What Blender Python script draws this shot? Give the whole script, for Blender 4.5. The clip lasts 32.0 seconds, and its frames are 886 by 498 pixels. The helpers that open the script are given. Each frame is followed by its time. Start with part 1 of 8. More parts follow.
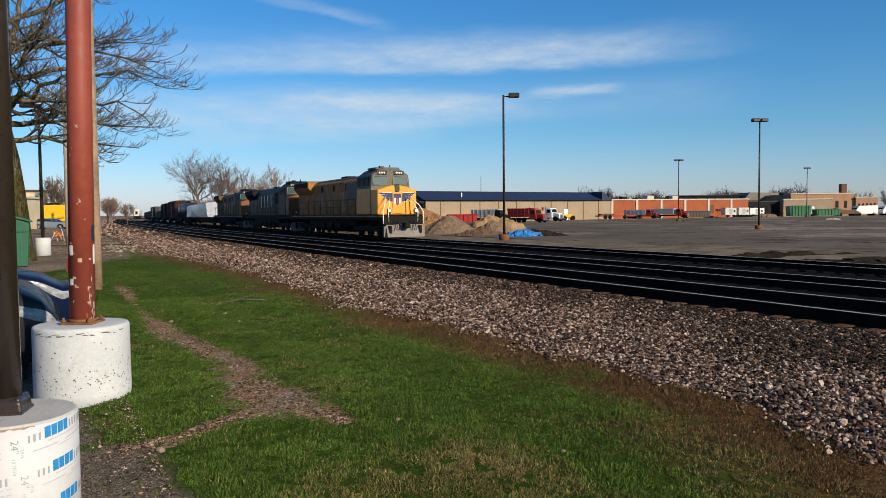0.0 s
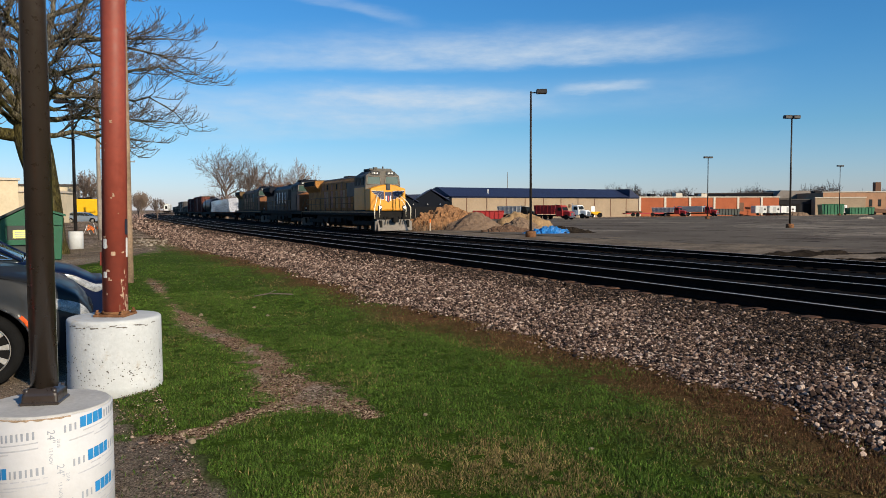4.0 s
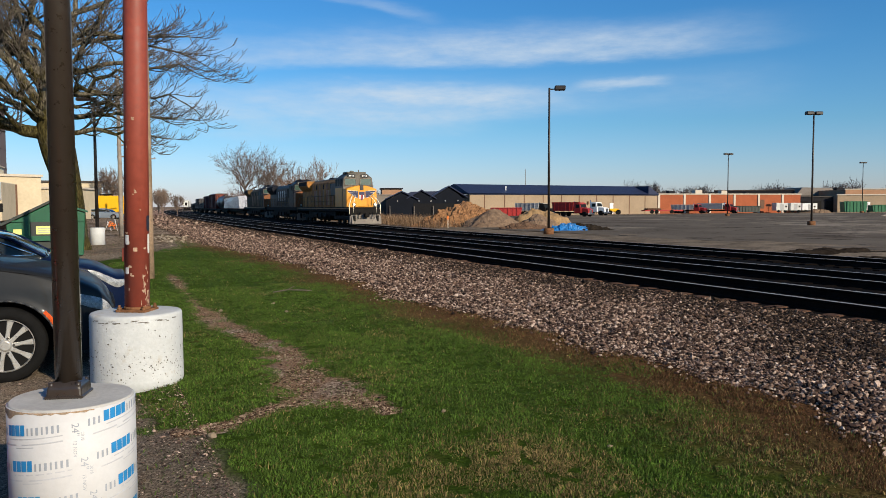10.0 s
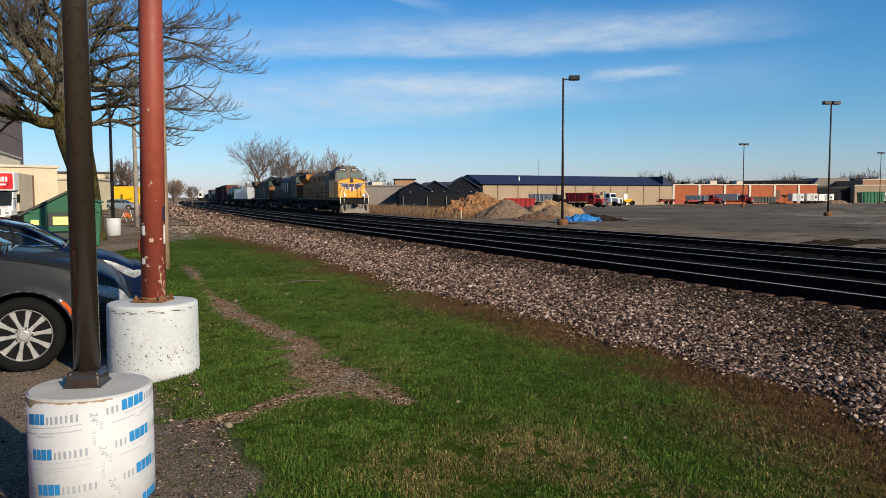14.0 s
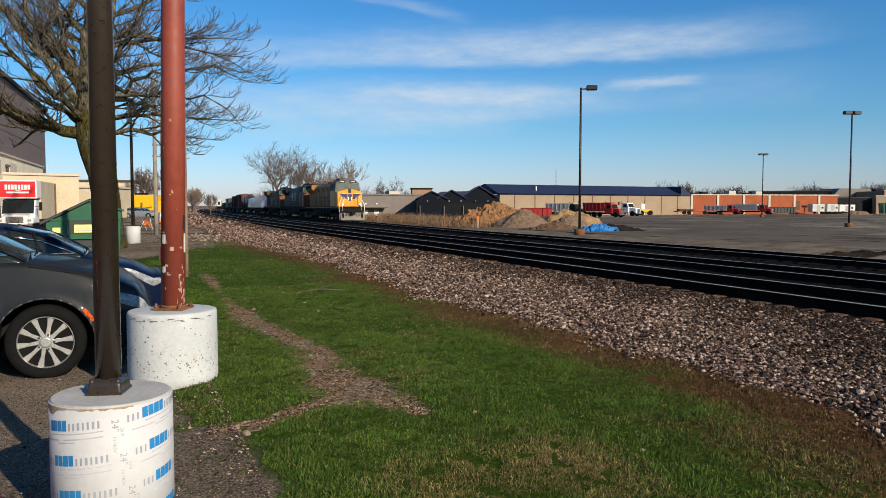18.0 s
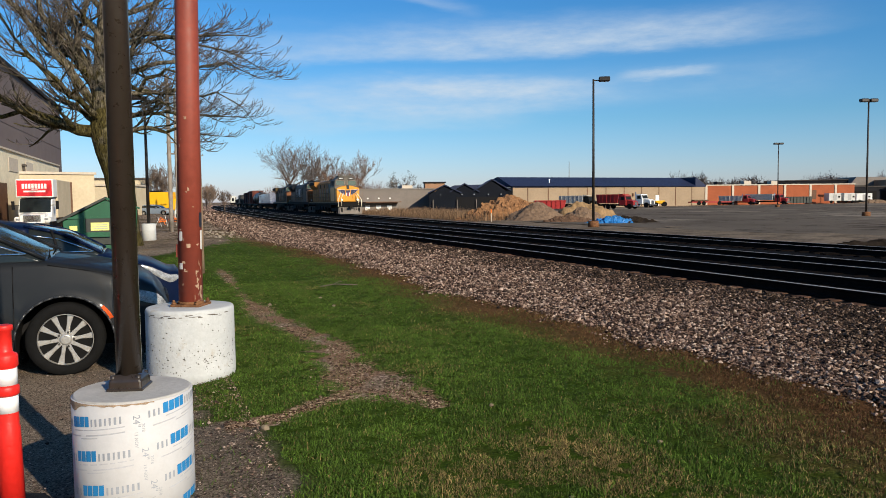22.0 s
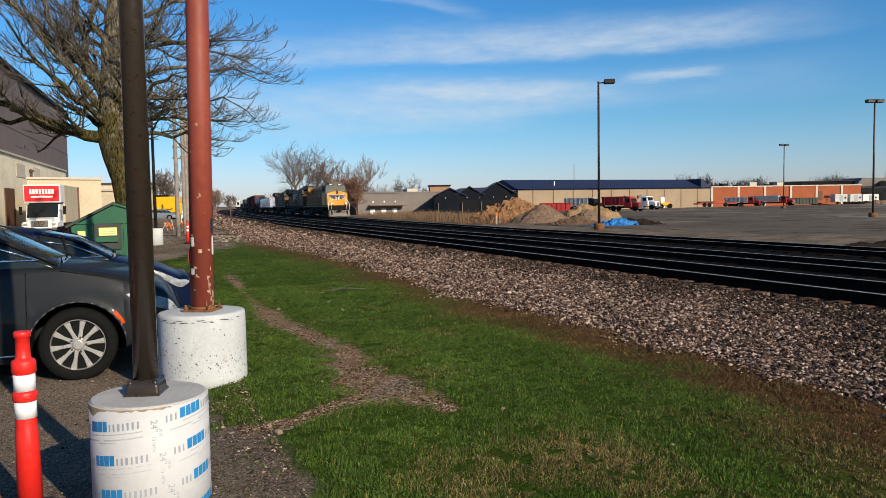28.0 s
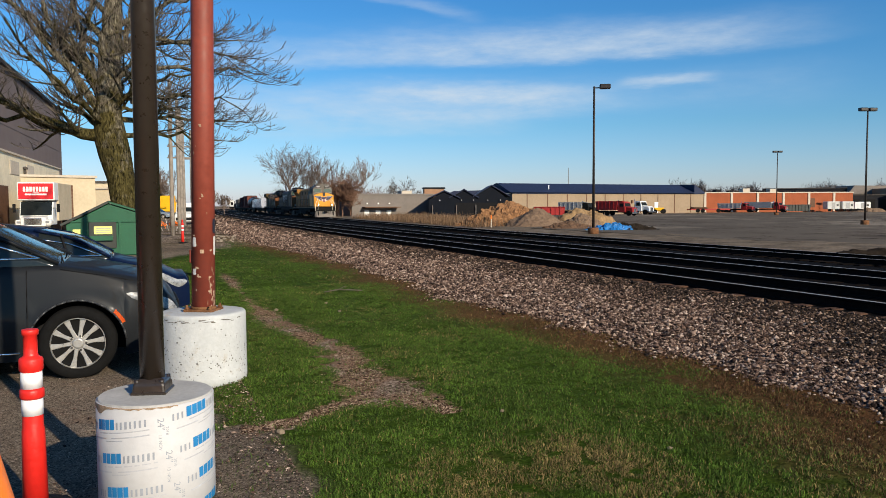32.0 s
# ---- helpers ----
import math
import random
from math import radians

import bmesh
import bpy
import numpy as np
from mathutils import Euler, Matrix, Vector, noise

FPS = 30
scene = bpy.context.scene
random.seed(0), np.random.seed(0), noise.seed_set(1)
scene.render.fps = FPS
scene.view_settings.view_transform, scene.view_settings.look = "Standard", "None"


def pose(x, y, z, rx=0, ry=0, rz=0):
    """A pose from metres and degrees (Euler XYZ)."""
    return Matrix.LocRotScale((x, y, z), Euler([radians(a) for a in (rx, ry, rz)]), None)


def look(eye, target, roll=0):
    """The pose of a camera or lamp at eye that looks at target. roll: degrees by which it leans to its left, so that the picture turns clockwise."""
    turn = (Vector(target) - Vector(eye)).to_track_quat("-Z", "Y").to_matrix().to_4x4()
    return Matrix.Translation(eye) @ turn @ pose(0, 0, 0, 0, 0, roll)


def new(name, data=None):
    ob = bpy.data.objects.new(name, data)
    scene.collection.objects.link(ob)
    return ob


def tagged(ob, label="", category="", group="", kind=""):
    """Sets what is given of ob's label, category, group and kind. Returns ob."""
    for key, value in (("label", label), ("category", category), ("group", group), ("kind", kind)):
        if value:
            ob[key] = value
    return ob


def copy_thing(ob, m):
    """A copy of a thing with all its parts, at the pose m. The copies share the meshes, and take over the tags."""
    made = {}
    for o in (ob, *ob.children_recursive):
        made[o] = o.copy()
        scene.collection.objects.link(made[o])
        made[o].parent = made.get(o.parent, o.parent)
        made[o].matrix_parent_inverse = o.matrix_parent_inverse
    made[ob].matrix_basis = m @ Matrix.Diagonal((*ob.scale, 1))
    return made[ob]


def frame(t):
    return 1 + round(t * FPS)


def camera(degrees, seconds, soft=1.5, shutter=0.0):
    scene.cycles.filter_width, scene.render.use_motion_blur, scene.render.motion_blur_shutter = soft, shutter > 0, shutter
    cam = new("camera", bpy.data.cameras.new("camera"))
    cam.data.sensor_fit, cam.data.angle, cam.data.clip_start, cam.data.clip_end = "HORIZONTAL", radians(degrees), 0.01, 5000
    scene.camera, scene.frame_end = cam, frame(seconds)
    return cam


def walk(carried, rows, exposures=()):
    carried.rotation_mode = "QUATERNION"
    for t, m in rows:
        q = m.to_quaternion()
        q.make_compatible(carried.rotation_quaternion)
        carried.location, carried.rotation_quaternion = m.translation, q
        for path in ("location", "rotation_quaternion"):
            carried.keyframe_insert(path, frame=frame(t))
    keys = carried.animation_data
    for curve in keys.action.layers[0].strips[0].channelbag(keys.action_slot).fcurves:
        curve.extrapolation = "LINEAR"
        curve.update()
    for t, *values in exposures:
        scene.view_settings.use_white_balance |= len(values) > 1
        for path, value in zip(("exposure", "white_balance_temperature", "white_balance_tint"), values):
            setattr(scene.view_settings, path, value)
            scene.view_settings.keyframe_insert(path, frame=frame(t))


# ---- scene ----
cam = camera(60.0, 32.0, soft=0.5)
PATH = [
    (0, (-0.034, 1.175, 1.537), (-0.045, 3.173, 1.441), -0.6),
    (0.5, (-0.038, 1.169, 1.535), (-0.044, 3.167, 1.447), -0.3),
    (1, (-0.034, 1.168, 1.534), (-0.042, 3.166, 1.446), -0.2),
    (1.5, (-0.045, 1.171, 1.538), (-0.064, 3.169, 1.456), -0.4),
    (2, (-0.037, 1.171, 1.534), (-0.063, 3.168, 1.435), -0.7),
    (2.5, (-0.04, 1.171, 1.536), (-0.083, 3.168, 1.439), -0.6),
    (3, (-0.042, 1.176, 1.532), (-0.102, 3.173, 1.435), -0.6),
    (3.5, (-0.05, 1.173, 1.534), (-0.12, 3.169, 1.429), -0.4),
    (5.5, (-0.058, 1.178, 1.535), (-0.149, 3.173, 1.436), -0.3),
    (6, (-0.056, 1.175, 1.535), (-0.131, 3.172, 1.445), -0.3),
    (6.5, (-0.052, 1.176, 1.536), (-0.137, 3.171, 1.432), -0.3),
    (7, (-0.055, 1.178, 1.533), (-0.157, 3.173, 1.428), -0.5),
    (7.5, (-0.055, 1.166, 1.537), (-0.19, 3.158, 1.433), -0.4),
    (8, (-0.054, 1.166, 1.536), (-0.204, 3.158, 1.425), -0.4),
    (8.5, (-0.053, 1.162, 1.537), (-0.196, 3.154, 1.425), -0.5),
    (9, (-0.059, 1.165, 1.534), (-0.199, 3.157, 1.42), -0.2),
    (9.5, (-0.06, 1.164, 1.534), (-0.197, 3.156, 1.425), -0.2),
    (10, (-0.062, 1.165, 1.534), (-0.186, 3.158, 1.421), -0.2),
    (10.5, (-0.057, 1.159, 1.537), (-0.196, 3.15, 1.42), -0.4),
    (11, (-0.054, 1.158, 1.536), (-0.195, 3.149, 1.415), -0.4),
    (11.5, (-0.059, 1.154, 1.539), (-0.202, 3.145, 1.416), -0.6),
    (12, (-0.055, 1.157, 1.539), (-0.194, 3.148, 1.419), -0.5),
    (12.5, (-0.064, 1.158, 1.539), (-0.206, 3.149, 1.413), -0.4),
    (13, (-0.064, 1.164, 1.538), (-0.213, 3.154, 1.408), -0.3),
    (13.5, (-0.076, 1.117, 1.538), (-0.231, 3.106, 1.404), -0.2),
    (14, (-0.072, 1.165, 1.537), (-0.23, 3.154, 1.4), -0.2),
    (14.5, (-0.072, 1.163, 1.537), (-0.232, 3.153, 1.414), -0.2),
    (16.5, (-0.077, 1.163, 1.536), (-0.253, 3.151, 1.415), -0.1),
    (17, (-0.071, 1.152, 1.543), (-0.257, 3.14, 1.426), -0.2),
    (17.5, (-0.07, 1.147, 1.544), (-0.262, 3.135, 1.434), -0.1),
    (18, (-0.079, 1.15, 1.544), (-0.28, 3.136, 1.431), -0.0),
    (18.5, (-0.081, 1.146, 1.544), (-0.29, 3.132, 1.432), 0.0),
    (19, (-0.078, 1.142, 1.545), (-0.286, 3.128, 1.434), -0.0),
    (19.5, (-0.078, 1.14, 1.547), (-0.298, 3.125, 1.433), -0.2),
    (20, (-0.083, 1.147, 1.542), (-0.293, 3.133, 1.422), -0.2),
    (20.5, (-0.083, 1.143, 1.543), (-0.302, 3.127, 1.42), -0.4),
    (21, (-0.086, 1.145, 1.544), (-0.311, 3.128, 1.423), -0.7),
    (21.5, (-0.089, 1.141, 1.545), (-0.313, 3.124, 1.417), -0.8),
    (22, (-0.089, 1.138, 1.546), (-0.325, 3.12, 1.417), -0.7),
    (22.5, (-0.091, 1.144, 1.541), (-0.328, 3.126, 1.403), -0.8),
    (23, (-0.088, 1.143, 1.544), (-0.328, 3.123, 1.405), -0.8),
    (23.5, (-0.089, 1.144, 1.547), (-0.333, 3.125, 1.406), -0.8),
    (24, (-0.09, 1.148, 1.543), (-0.329, 3.129, 1.402), -0.8),
    (24.5, (-0.092, 1.141, 1.545), (-0.337, 3.121, 1.41), -0.9),
    (25, (-0.086, 1.135, 1.547), (-0.334, 3.115, 1.409), -1.1),
    (25.5, (-0.088, 1.135, 1.547), (-0.346, 3.113, 1.405), -0.9),
    (27.5, (-0.1, 1.13, 1.554), (-0.356, 3.111, 1.437), -0.5),
    (28, (-0.128, 1.101, 1.56), (-0.377, 3.081, 1.439), -1.0),
    (28.5, (-0.165, 1.081, 1.566), (-0.393, 3.065, 1.447), -0.7),
    (29, (-0.194, 1.068, 1.57), (-0.414, 3.053, 1.454), -0.7),
    (29.5, (-0.213, 1.065, 1.566), (-0.42, 3.051, 1.447), 0.1),
    (30, (-0.22, 1.049, 1.571), (-0.449, 3.032, 1.448), 0.2),
    (30.5, (-0.213, 1.037, 1.578), (-0.446, 3.02, 1.461), -0.0),
    (31, (-0.196, 1.034, 1.576), (-0.433, 3.016, 1.462), -0.4),
    (31.5, (-0.193, 1.034, 1.579), (-0.424, 3.017, 1.459), -0.5),
    (32, (-0.183, 1.034, 1.571), (-0.415, 3.017, 1.456), -0.3),
]
walk(cam, [(t, look(e, g, r)) for t, e, g, r in PATH])
TRACK3 = 11.2

# ---- light ----
SUN_AZ, SUN_EL = radians(-44.0), radians(24.0)      # direction to the sun, from +x towards +y
SUN_DIR = Vector((math.cos(SUN_EL) * math.cos(SUN_AZ), math.cos(SUN_EL) * math.sin(SUN_AZ), math.sin(SUN_EL)))
sun_data = bpy.data.lights.new("sun", "SUN")
sun_data.energy, sun_data.angle, sun_data.color = 4.8, radians(0.55), (1.0, 0.86, 0.66)
sun_lamp = new("sun", sun_data)
sun_lamp.rotation_euler = (-SUN_DIR).to_track_quat("-Z", "Y").to_euler()
scene.view_settings.exposure = 0.36


class Nodes:
    """Small helper round a node tree."""

    def __init__(self, tree):
        self.tree = tree

    def add(self, kind, inputs=None, **props):
        n = self.tree.nodes.new(kind)
        for k, v in props.items():
            setattr(n, k, v)
        for k, v in (inputs or {}).items():
            if isinstance(v, bpy.types.NodeSocket):
                self.tree.links.new(v, n.inputs[k])
            else:
                n.inputs[k].default_value = v
        return n

    def math(self, op, a, b=0.0, c=0.0):
        return self.add("ShaderNodeMath", {0: a, 1: b, 2: c}, operation=op).outputs[0]

    def ramp(self, fac, stops, interpolation="LINEAR"):
        n = self.add("ShaderNodeValToRGB", {0: fac})
        n.color_ramp.interpolation = interpolation
        while len(n.color_ramp.elements) < len(stops):
            n.color_ramp.elements.new(0.5)
        for e, (p, c) in zip(n.color_ramp.elements, stops):
            e.position, e.color = p, (*c, 1) if len(c) == 3 else c
        return n.outputs[0]

    def mix(self, fac, a, b, blend="MIX"):
        n = self.add("ShaderNodeMix", data_type="RGBA", blend_type=blend)
        for i, v in ((0, fac), (6, a), (7, b)):
            if isinstance(v, bpy.types.NodeSocket):
                self.tree.links.new(v, n.inputs[i])
            else:
                n.inputs[i].default_value = v if i == 0 else (*v, 1)
        return n.outputs[2]


def make_world():
    world = bpy.data.worlds.new("sky")
    scene.world = world
    world.use_nodes = True
    world.node_tree.nodes.clear()
    N = Nodes(world.node_tree)
    sky = N.add("ShaderNodeTexSky", sky_type="NISHITA", sun_disc=False, sun_elevation=SUN_EL,
                sun_rotation=math.pi / 2 - SUN_AZ, air_density=1.0, dust_density=0.4, ozone_density=2.5)
    co = N.add("ShaderNodeTexCoord").outputs["Generated"]
    xyz = N.add("ShaderNodeSeparateXYZ", {0: co})
    az = N.math("ARCTAN2", xyz.outputs[0], xyz.outputs[1])
    el = N.math("ARCSINE", xyz.outputs[2])
    # thin streaks of high cloud: bands in azimuth and elevation, torn by stretched noise
    stretch = N.add("ShaderNodeCombineXYZ", {0: N.math("MULTIPLY", az, 5.0), 1: N.math("MULTIPLY", el, 26.0), 2: 1.7})
    torn = N.add("ShaderNodeTexNoise", {"Vector": stretch.outputs[0], "Scale": 1.0, "Detail": 7.0, "Roughness": 0.62}).outputs[0]
    fine = N.add("ShaderNodeCombineXYZ", {0: N.math("MULTIPLY", az, 16.0), 1: N.math("MULTIPLY", el, 60.0), 2: 4.0})
    wisp = N.add("ShaderNodeTexNoise", {"Vector": fine.outputs[0], "Scale": 1.0, "Detail": 6.0, "Roughness": 0.6}).outputs[0]
    total = None
    for a0, a1, e0, slope, thick_up, thick_down, power in CLOUDS:
        line = N.math("MULTIPLY_ADD", N.math("SUBTRACT", az, (a0 + a1) / 2), slope, e0)
        d = N.math("ADD", N.math("SUBTRACT", el, line), N.math("MULTIPLY", N.math("SUBTRACT", torn, 0.5), 0.030))
        up = N.add("ShaderNodeMapRange", {0: d, 1: 0.0, 2: thick_up, 3: 1.0, 4: 0.0}, interpolation_type="SMOOTHERSTEP").outputs[0]
        down = N.add("ShaderNodeMapRange", {0: d, 1: -thick_down, 2: 0.0, 3: 0.0, 4: 1.0}, interpolation_type="SMOOTHERSTEP").outputs[0]
        soft = (a1 - a0) * 0.35
        left = N.add("ShaderNodeMapRange", {0: az, 1: a0, 2: a0 + soft, 3: 0.0, 4: 1.0}, interpolation_type="SMOOTHERSTEP").outputs[0]
        right = N.add("ShaderNodeMapRange", {0: az, 1: a1 - soft, 2: a1, 3: 1.0, 4: 0.0}, interpolation_type="SMOOTHERSTEP").outputs[0]
        band = N.math("MULTIPLY", N.math("MULTIPLY", up, down), N.math("MULTIPLY", left, right))
        band = N.math("MULTIPLY", band, power)
        total = band if total is None else N.math("ADD", total, band)
    rag = N.add("ShaderNodeMapRange", {0: wisp, 1: 0.25, 2: 0.7, 3: 0.35, 4: 1.0}).outputs[0]
    cover = N.math("MINIMUM", N.math("MULTIPLY", total, rag), 0.92)
    depth = N.ramp(N.math("MULTIPLY", el, 1.25), [(0.0, (0.98, 1.03, 1.50)), (0.05, (0.82, 1.01, 1.42)), (0.125, (0.56, 0.96, 1.29)), (0.25, (0.39, 0.92, 1.32)), (0.5, (0.25, 0.84, 1.38)), (1.0, (0.55, 0.90, 1.15))])
    tint = N.mix(1.0, sky.outputs[0], depth, "MULTIPLY")
    colour = N.mix(cover, tint, (6.6, 7.6, 8.6))
    bg = N.add("ShaderNodeBackground", {0: colour, 1: 0.074})
    out = N.add("ShaderNodeOutputWorld", {0: bg.outputs[0]})


# azimuth from, to; elevation; slope; soft above; soft below; strength
CLOUDS = [
    (-0.60, 0.46, 0.184, 0.02, 0.055, 0.014, 0.50),
    (-0.30, 0.40, 0.196, -0.01, 0.044, 0.024, 0.28),
    (-0.60, 0.20, 0.120, 0.02, 0.055, 0.022, 0.56),
    (-0.30, 0.14, 0.140, -0.03, 0.024, 0.018, 0.44),
    (-0.45, 0.06, 0.100, 0.04, 0.026, 0.022, 0.38),
    (0.09, 0.24, 0.150, 0.02, 0.012, 0.008, 0.55),
    (-0.28, -0.04, 0.252, -0.22, 0.016, 0.012, 0.30),
    (-0.08, 0.00, 0.278, 0.0, 0.012, 0.010, 0.50),
    (-0.02, 0.42, 0.140, 0.02, 0.040, 0.040, 0.16),
]
make_world()

# ---- materials ----
MATS = {}


def mat(name, base, rough=0.7, metal=0.0, vary=0.25, scale=6.0, bump=0.15, spots=None, coat=0.0, space="Object", fine=8.0, spec=None, emit=0.0, island=0.0, palette=None, uneven=0.11):
    """A surface: base colour with stains at two scales, roughness that follows them, and fine relief. spots: (colour, threshold, scale)."""
    if name in MATS:
        return MATS[name]
    if spec is None:
        spec = 0.12 if rough > 0.65 else 0.4     # rough, dusty surfaces hardly glint
    m = bpy.data.materials.new(name)
    m.use_nodes = True
    m.node_tree.nodes.clear()
    N = Nodes(m.node_tree)
    co = N.add("ShaderNodeTexCoord").outputs[space]
    big = N.add("ShaderNodeTexNoise", {"Vector": co, "Scale": scale, "Detail": 5.0, "Roughness": 0.6}).outputs[0]
    small = N.add("ShaderNodeTexNoise", {"Vector": co, "Scale": scale * fine, "Detail": 4.0, "Roughness": 0.65}).outputs[0]
    dark = tuple(c * (1 - vary) for c in base)
    light = tuple(min(1, c * (1 + vary)) for c in base)
    col = N.ramp(big, [(0.3, dark), (0.7, light)])
    grain = N.ramp(small, [(0.3, (1 - vary * 0.8,) * 3), (0.7, (1 + vary * 0.4,) * 3)])
    col = N.mix(1.0, col, grain, "MULTIPLY")
    if island:
        rnd = N.add("ShaderNodeNewGeometry").outputs["Random Per Island"]
        col = N.mix(1.0, col, N.ramp(rnd, [(0.0, (1 - island,) * 3), (0.55, (1 - island * 0.2,) * 3), (1.0, (1 + island * 1.4,) * 3)]), "MULTIPLY")
    if palette:
        rnd = N.add("ShaderNodeNewGeometry").outputs["Random Per Island"]
        col = N.mix(1.0, N.ramp(rnd, palette), grain, "MULTIPLY")
    for c, threshold, sc in spots or ():
        n = N.add("ShaderNodeTexNoise", {"Vector": co, "Scale": sc, "Detail": 6.0, "Roughness": 0.7}).outputs[0]
        k = N.add("ShaderNodeMapRange", {0: n, 1: threshold, 2: threshold + 0.06, 3: 0.0, 4: 1.0}).outputs[0]
        col = N.mix(k, col, c)
    r = N.add("ShaderNodeMapRange", {0: small, 1: 0.3, 2: 0.7, 3: max(0.02, rough - uneven), 4: min(1, rough + uneven)}).outputs[0]
    b = N.add("ShaderNodeBump", {"Height": small, "Strength": bump, "Distance": 0.02})
    p = N.add("ShaderNodeBsdfPrincipled", {"Base Color": col, "Roughness": r, "Metallic": metal, "Normal": b.outputs[0], "Coat Weight": coat, "Specular IOR Level": spec})
    if emit:
        p.inputs["Emission Color"].default_value = (*base, 1)
        p.inputs["Emission Strength"].default_value = emit
    N.add("ShaderNodeOutputMaterial", {0: p.outputs[0]})
    MATS[name] = m
    return m


def glass(name, base, rough=0.05):
    if name in MATS:
        return MATS[name]
    m = mat(name, base, rough=rough, vary=0.1, bump=0.0, spec=0.8, coat=0.6)
    return m


# ---- mesh building ----
class Shape:
    """Collects primitives in one bmesh; m places the next ones."""

    def __init__(self):
        self.bm = bmesh.new()

    def box(self, x0, y0, z0, x1, y1, z1, bevel=0.0, m=None):
        r = bmesh.ops.create_cube(self.bm, size=1.0)
        vs = r["verts"]
        for v in vs:
            v.co = Vector(((x0 + x1) / 2 + v.co.x * (x1 - x0), (y0 + y1) / 2 + v.co.y * (y1 - y0), (z0 + z1) / 2 + v.co.z * (z1 - z0)))
        if bevel:
            es = list({e for v in vs for e in v.link_edges})
            res = bmesh.ops.bevel(self.bm, geom=es, offset=bevel, segments=1, affect="EDGES", profile=0.5)
            vs = list({v for f in res["faces"] for v in f.verts} | {v for v in vs if v.is_valid})
        if m is not None:
            bmesh.ops.transform(self.bm, matrix=m, verts=vs)
        return self

    def rod(self, a, b, r0, r1=None, seg=10, caps=True):
        a, b = Vector(a), Vector(b)
        r1 = r0 if r1 is None else r1
        d = b - a
        turn = d.to_track_quat("Z", "Y").to_matrix()
        rings = []
        for p, r in ((a, r0), (b, r1)):
            rings.append([self.bm.verts.new(p + turn @ Vector((r * math.cos(i * math.tau / seg), r * math.sin(i * math.tau / seg), 0))) for i in range(seg)])
        for i in range(seg):
            f = self.bm.faces.new((rings[0][i], rings[0][(i + 1) % seg], rings[1][(i + 1) % seg], rings[1][i]))
            f.smooth = True
        if caps:
            self.bm.faces.new(rings[0][::-1])
            self.bm.faces.new(rings[1])
        return self

    def pipe(self, pts, r, seg=6):
        for a, b in zip(pts, pts[1:]):
            self.rod(a, b, r, seg=seg)
        return self

    def lathe(self, profile, seg=32, m=None, smooth=True):
        """profile: (radius, z) from bottom to top, closed at both ends."""
        rings = []
        for r, z in profile:
            rings.append([self.bm.verts.new((r * math.cos(i * math.tau / seg), r * math.sin(i * math.tau / seg), z)) for i in range(seg)])
        for a, b in zip(rings, rings[1:]):
            for i in range(seg):
                f = self.bm.faces.new((a[i], a[(i + 1) % seg], b[(i + 1) % seg], b[i]))
                f.smooth = smooth
        self.bm.faces.new(rings[0][::-1])
        self.bm.faces.new(rings[-1])
        if m is not None:
            bmesh.ops.transform(self.bm, matrix=m, verts=[v for ring in rings for v in ring])
        return self

    def prism(self, outline, x0, x1, axis="x", bevel=0.0):
        """An outline of (a, b) pairs pushed along an axis: x gives (y, z) outlines, y gives (x, z), z gives (x, y)."""
        def at(a, b, c):
            return {"x": (c, a, b), "y": (a, c, b), "z": (a, b, c)}[axis]
        lo = [self.bm.verts.new(at(a, b, x0)) for a, b in outline]
        hi = [self.bm.verts.new(at(a, b, x1)) for a, b in outline]
        fs = [self.bm.faces.new(lo), self.bm.faces.new(hi)]
        for i in range(len(lo)):
            j = (i + 1) % len(lo)
            fs.append(self.bm.faces.new((lo[i], lo[j], hi[j], hi[i])))
        bmesh.ops.recalc_face_normals(self.bm, faces=fs)
        if bevel:
            bmesh.ops.bevel(self.bm, geom=list({e for f in fs for e in f.edges}), offset=bevel, segments=1, affect="EDGES", profile=0.5)
        return self

    def mesh(self, name, material):
        me = bpy.data.meshes.new(name)
        self.bm.to_mesh(me)
        self.bm.free()
        me.materials.append(material)
        return me


def part(name, shape, material, parent=None, label=""):
    ob = new(name, shape.mesh(name, material))
    ob.parent = parent
    if label:
        tagged(ob, label)
    return ob


def thing(name, label, category, m=None, group="", kind=""):
    ob = new(name)
    ob.empty_display_size = 0.2
    if m is not None:
        ob.matrix_basis = m
    return tagged(ob, label, category, group, kind)


def raw(name, verts, faces, material, parent=None, smooth=False):
    me = bpy.data.meshes.new(name)
    me.from_pydata(verts, [], faces)
    me.materials.append(material)
    if smooth:
        me.shade_smooth()
    ob = new(name, me)
    ob.parent = parent
    return ob


# ---- plan: the line of the tracks ----
HEADS = [(-300, 118.4), (38, 118.4), (83, 116.4), (128, 115.3), (198, 114.3), (308, 112.6), (400, 108.0), (560, 92.0), (1200, 70.0)]


def heading(s):
    return np.radians(np.interp(s, [a for a, _ in HEADS], [b for _, b in HEADS]))


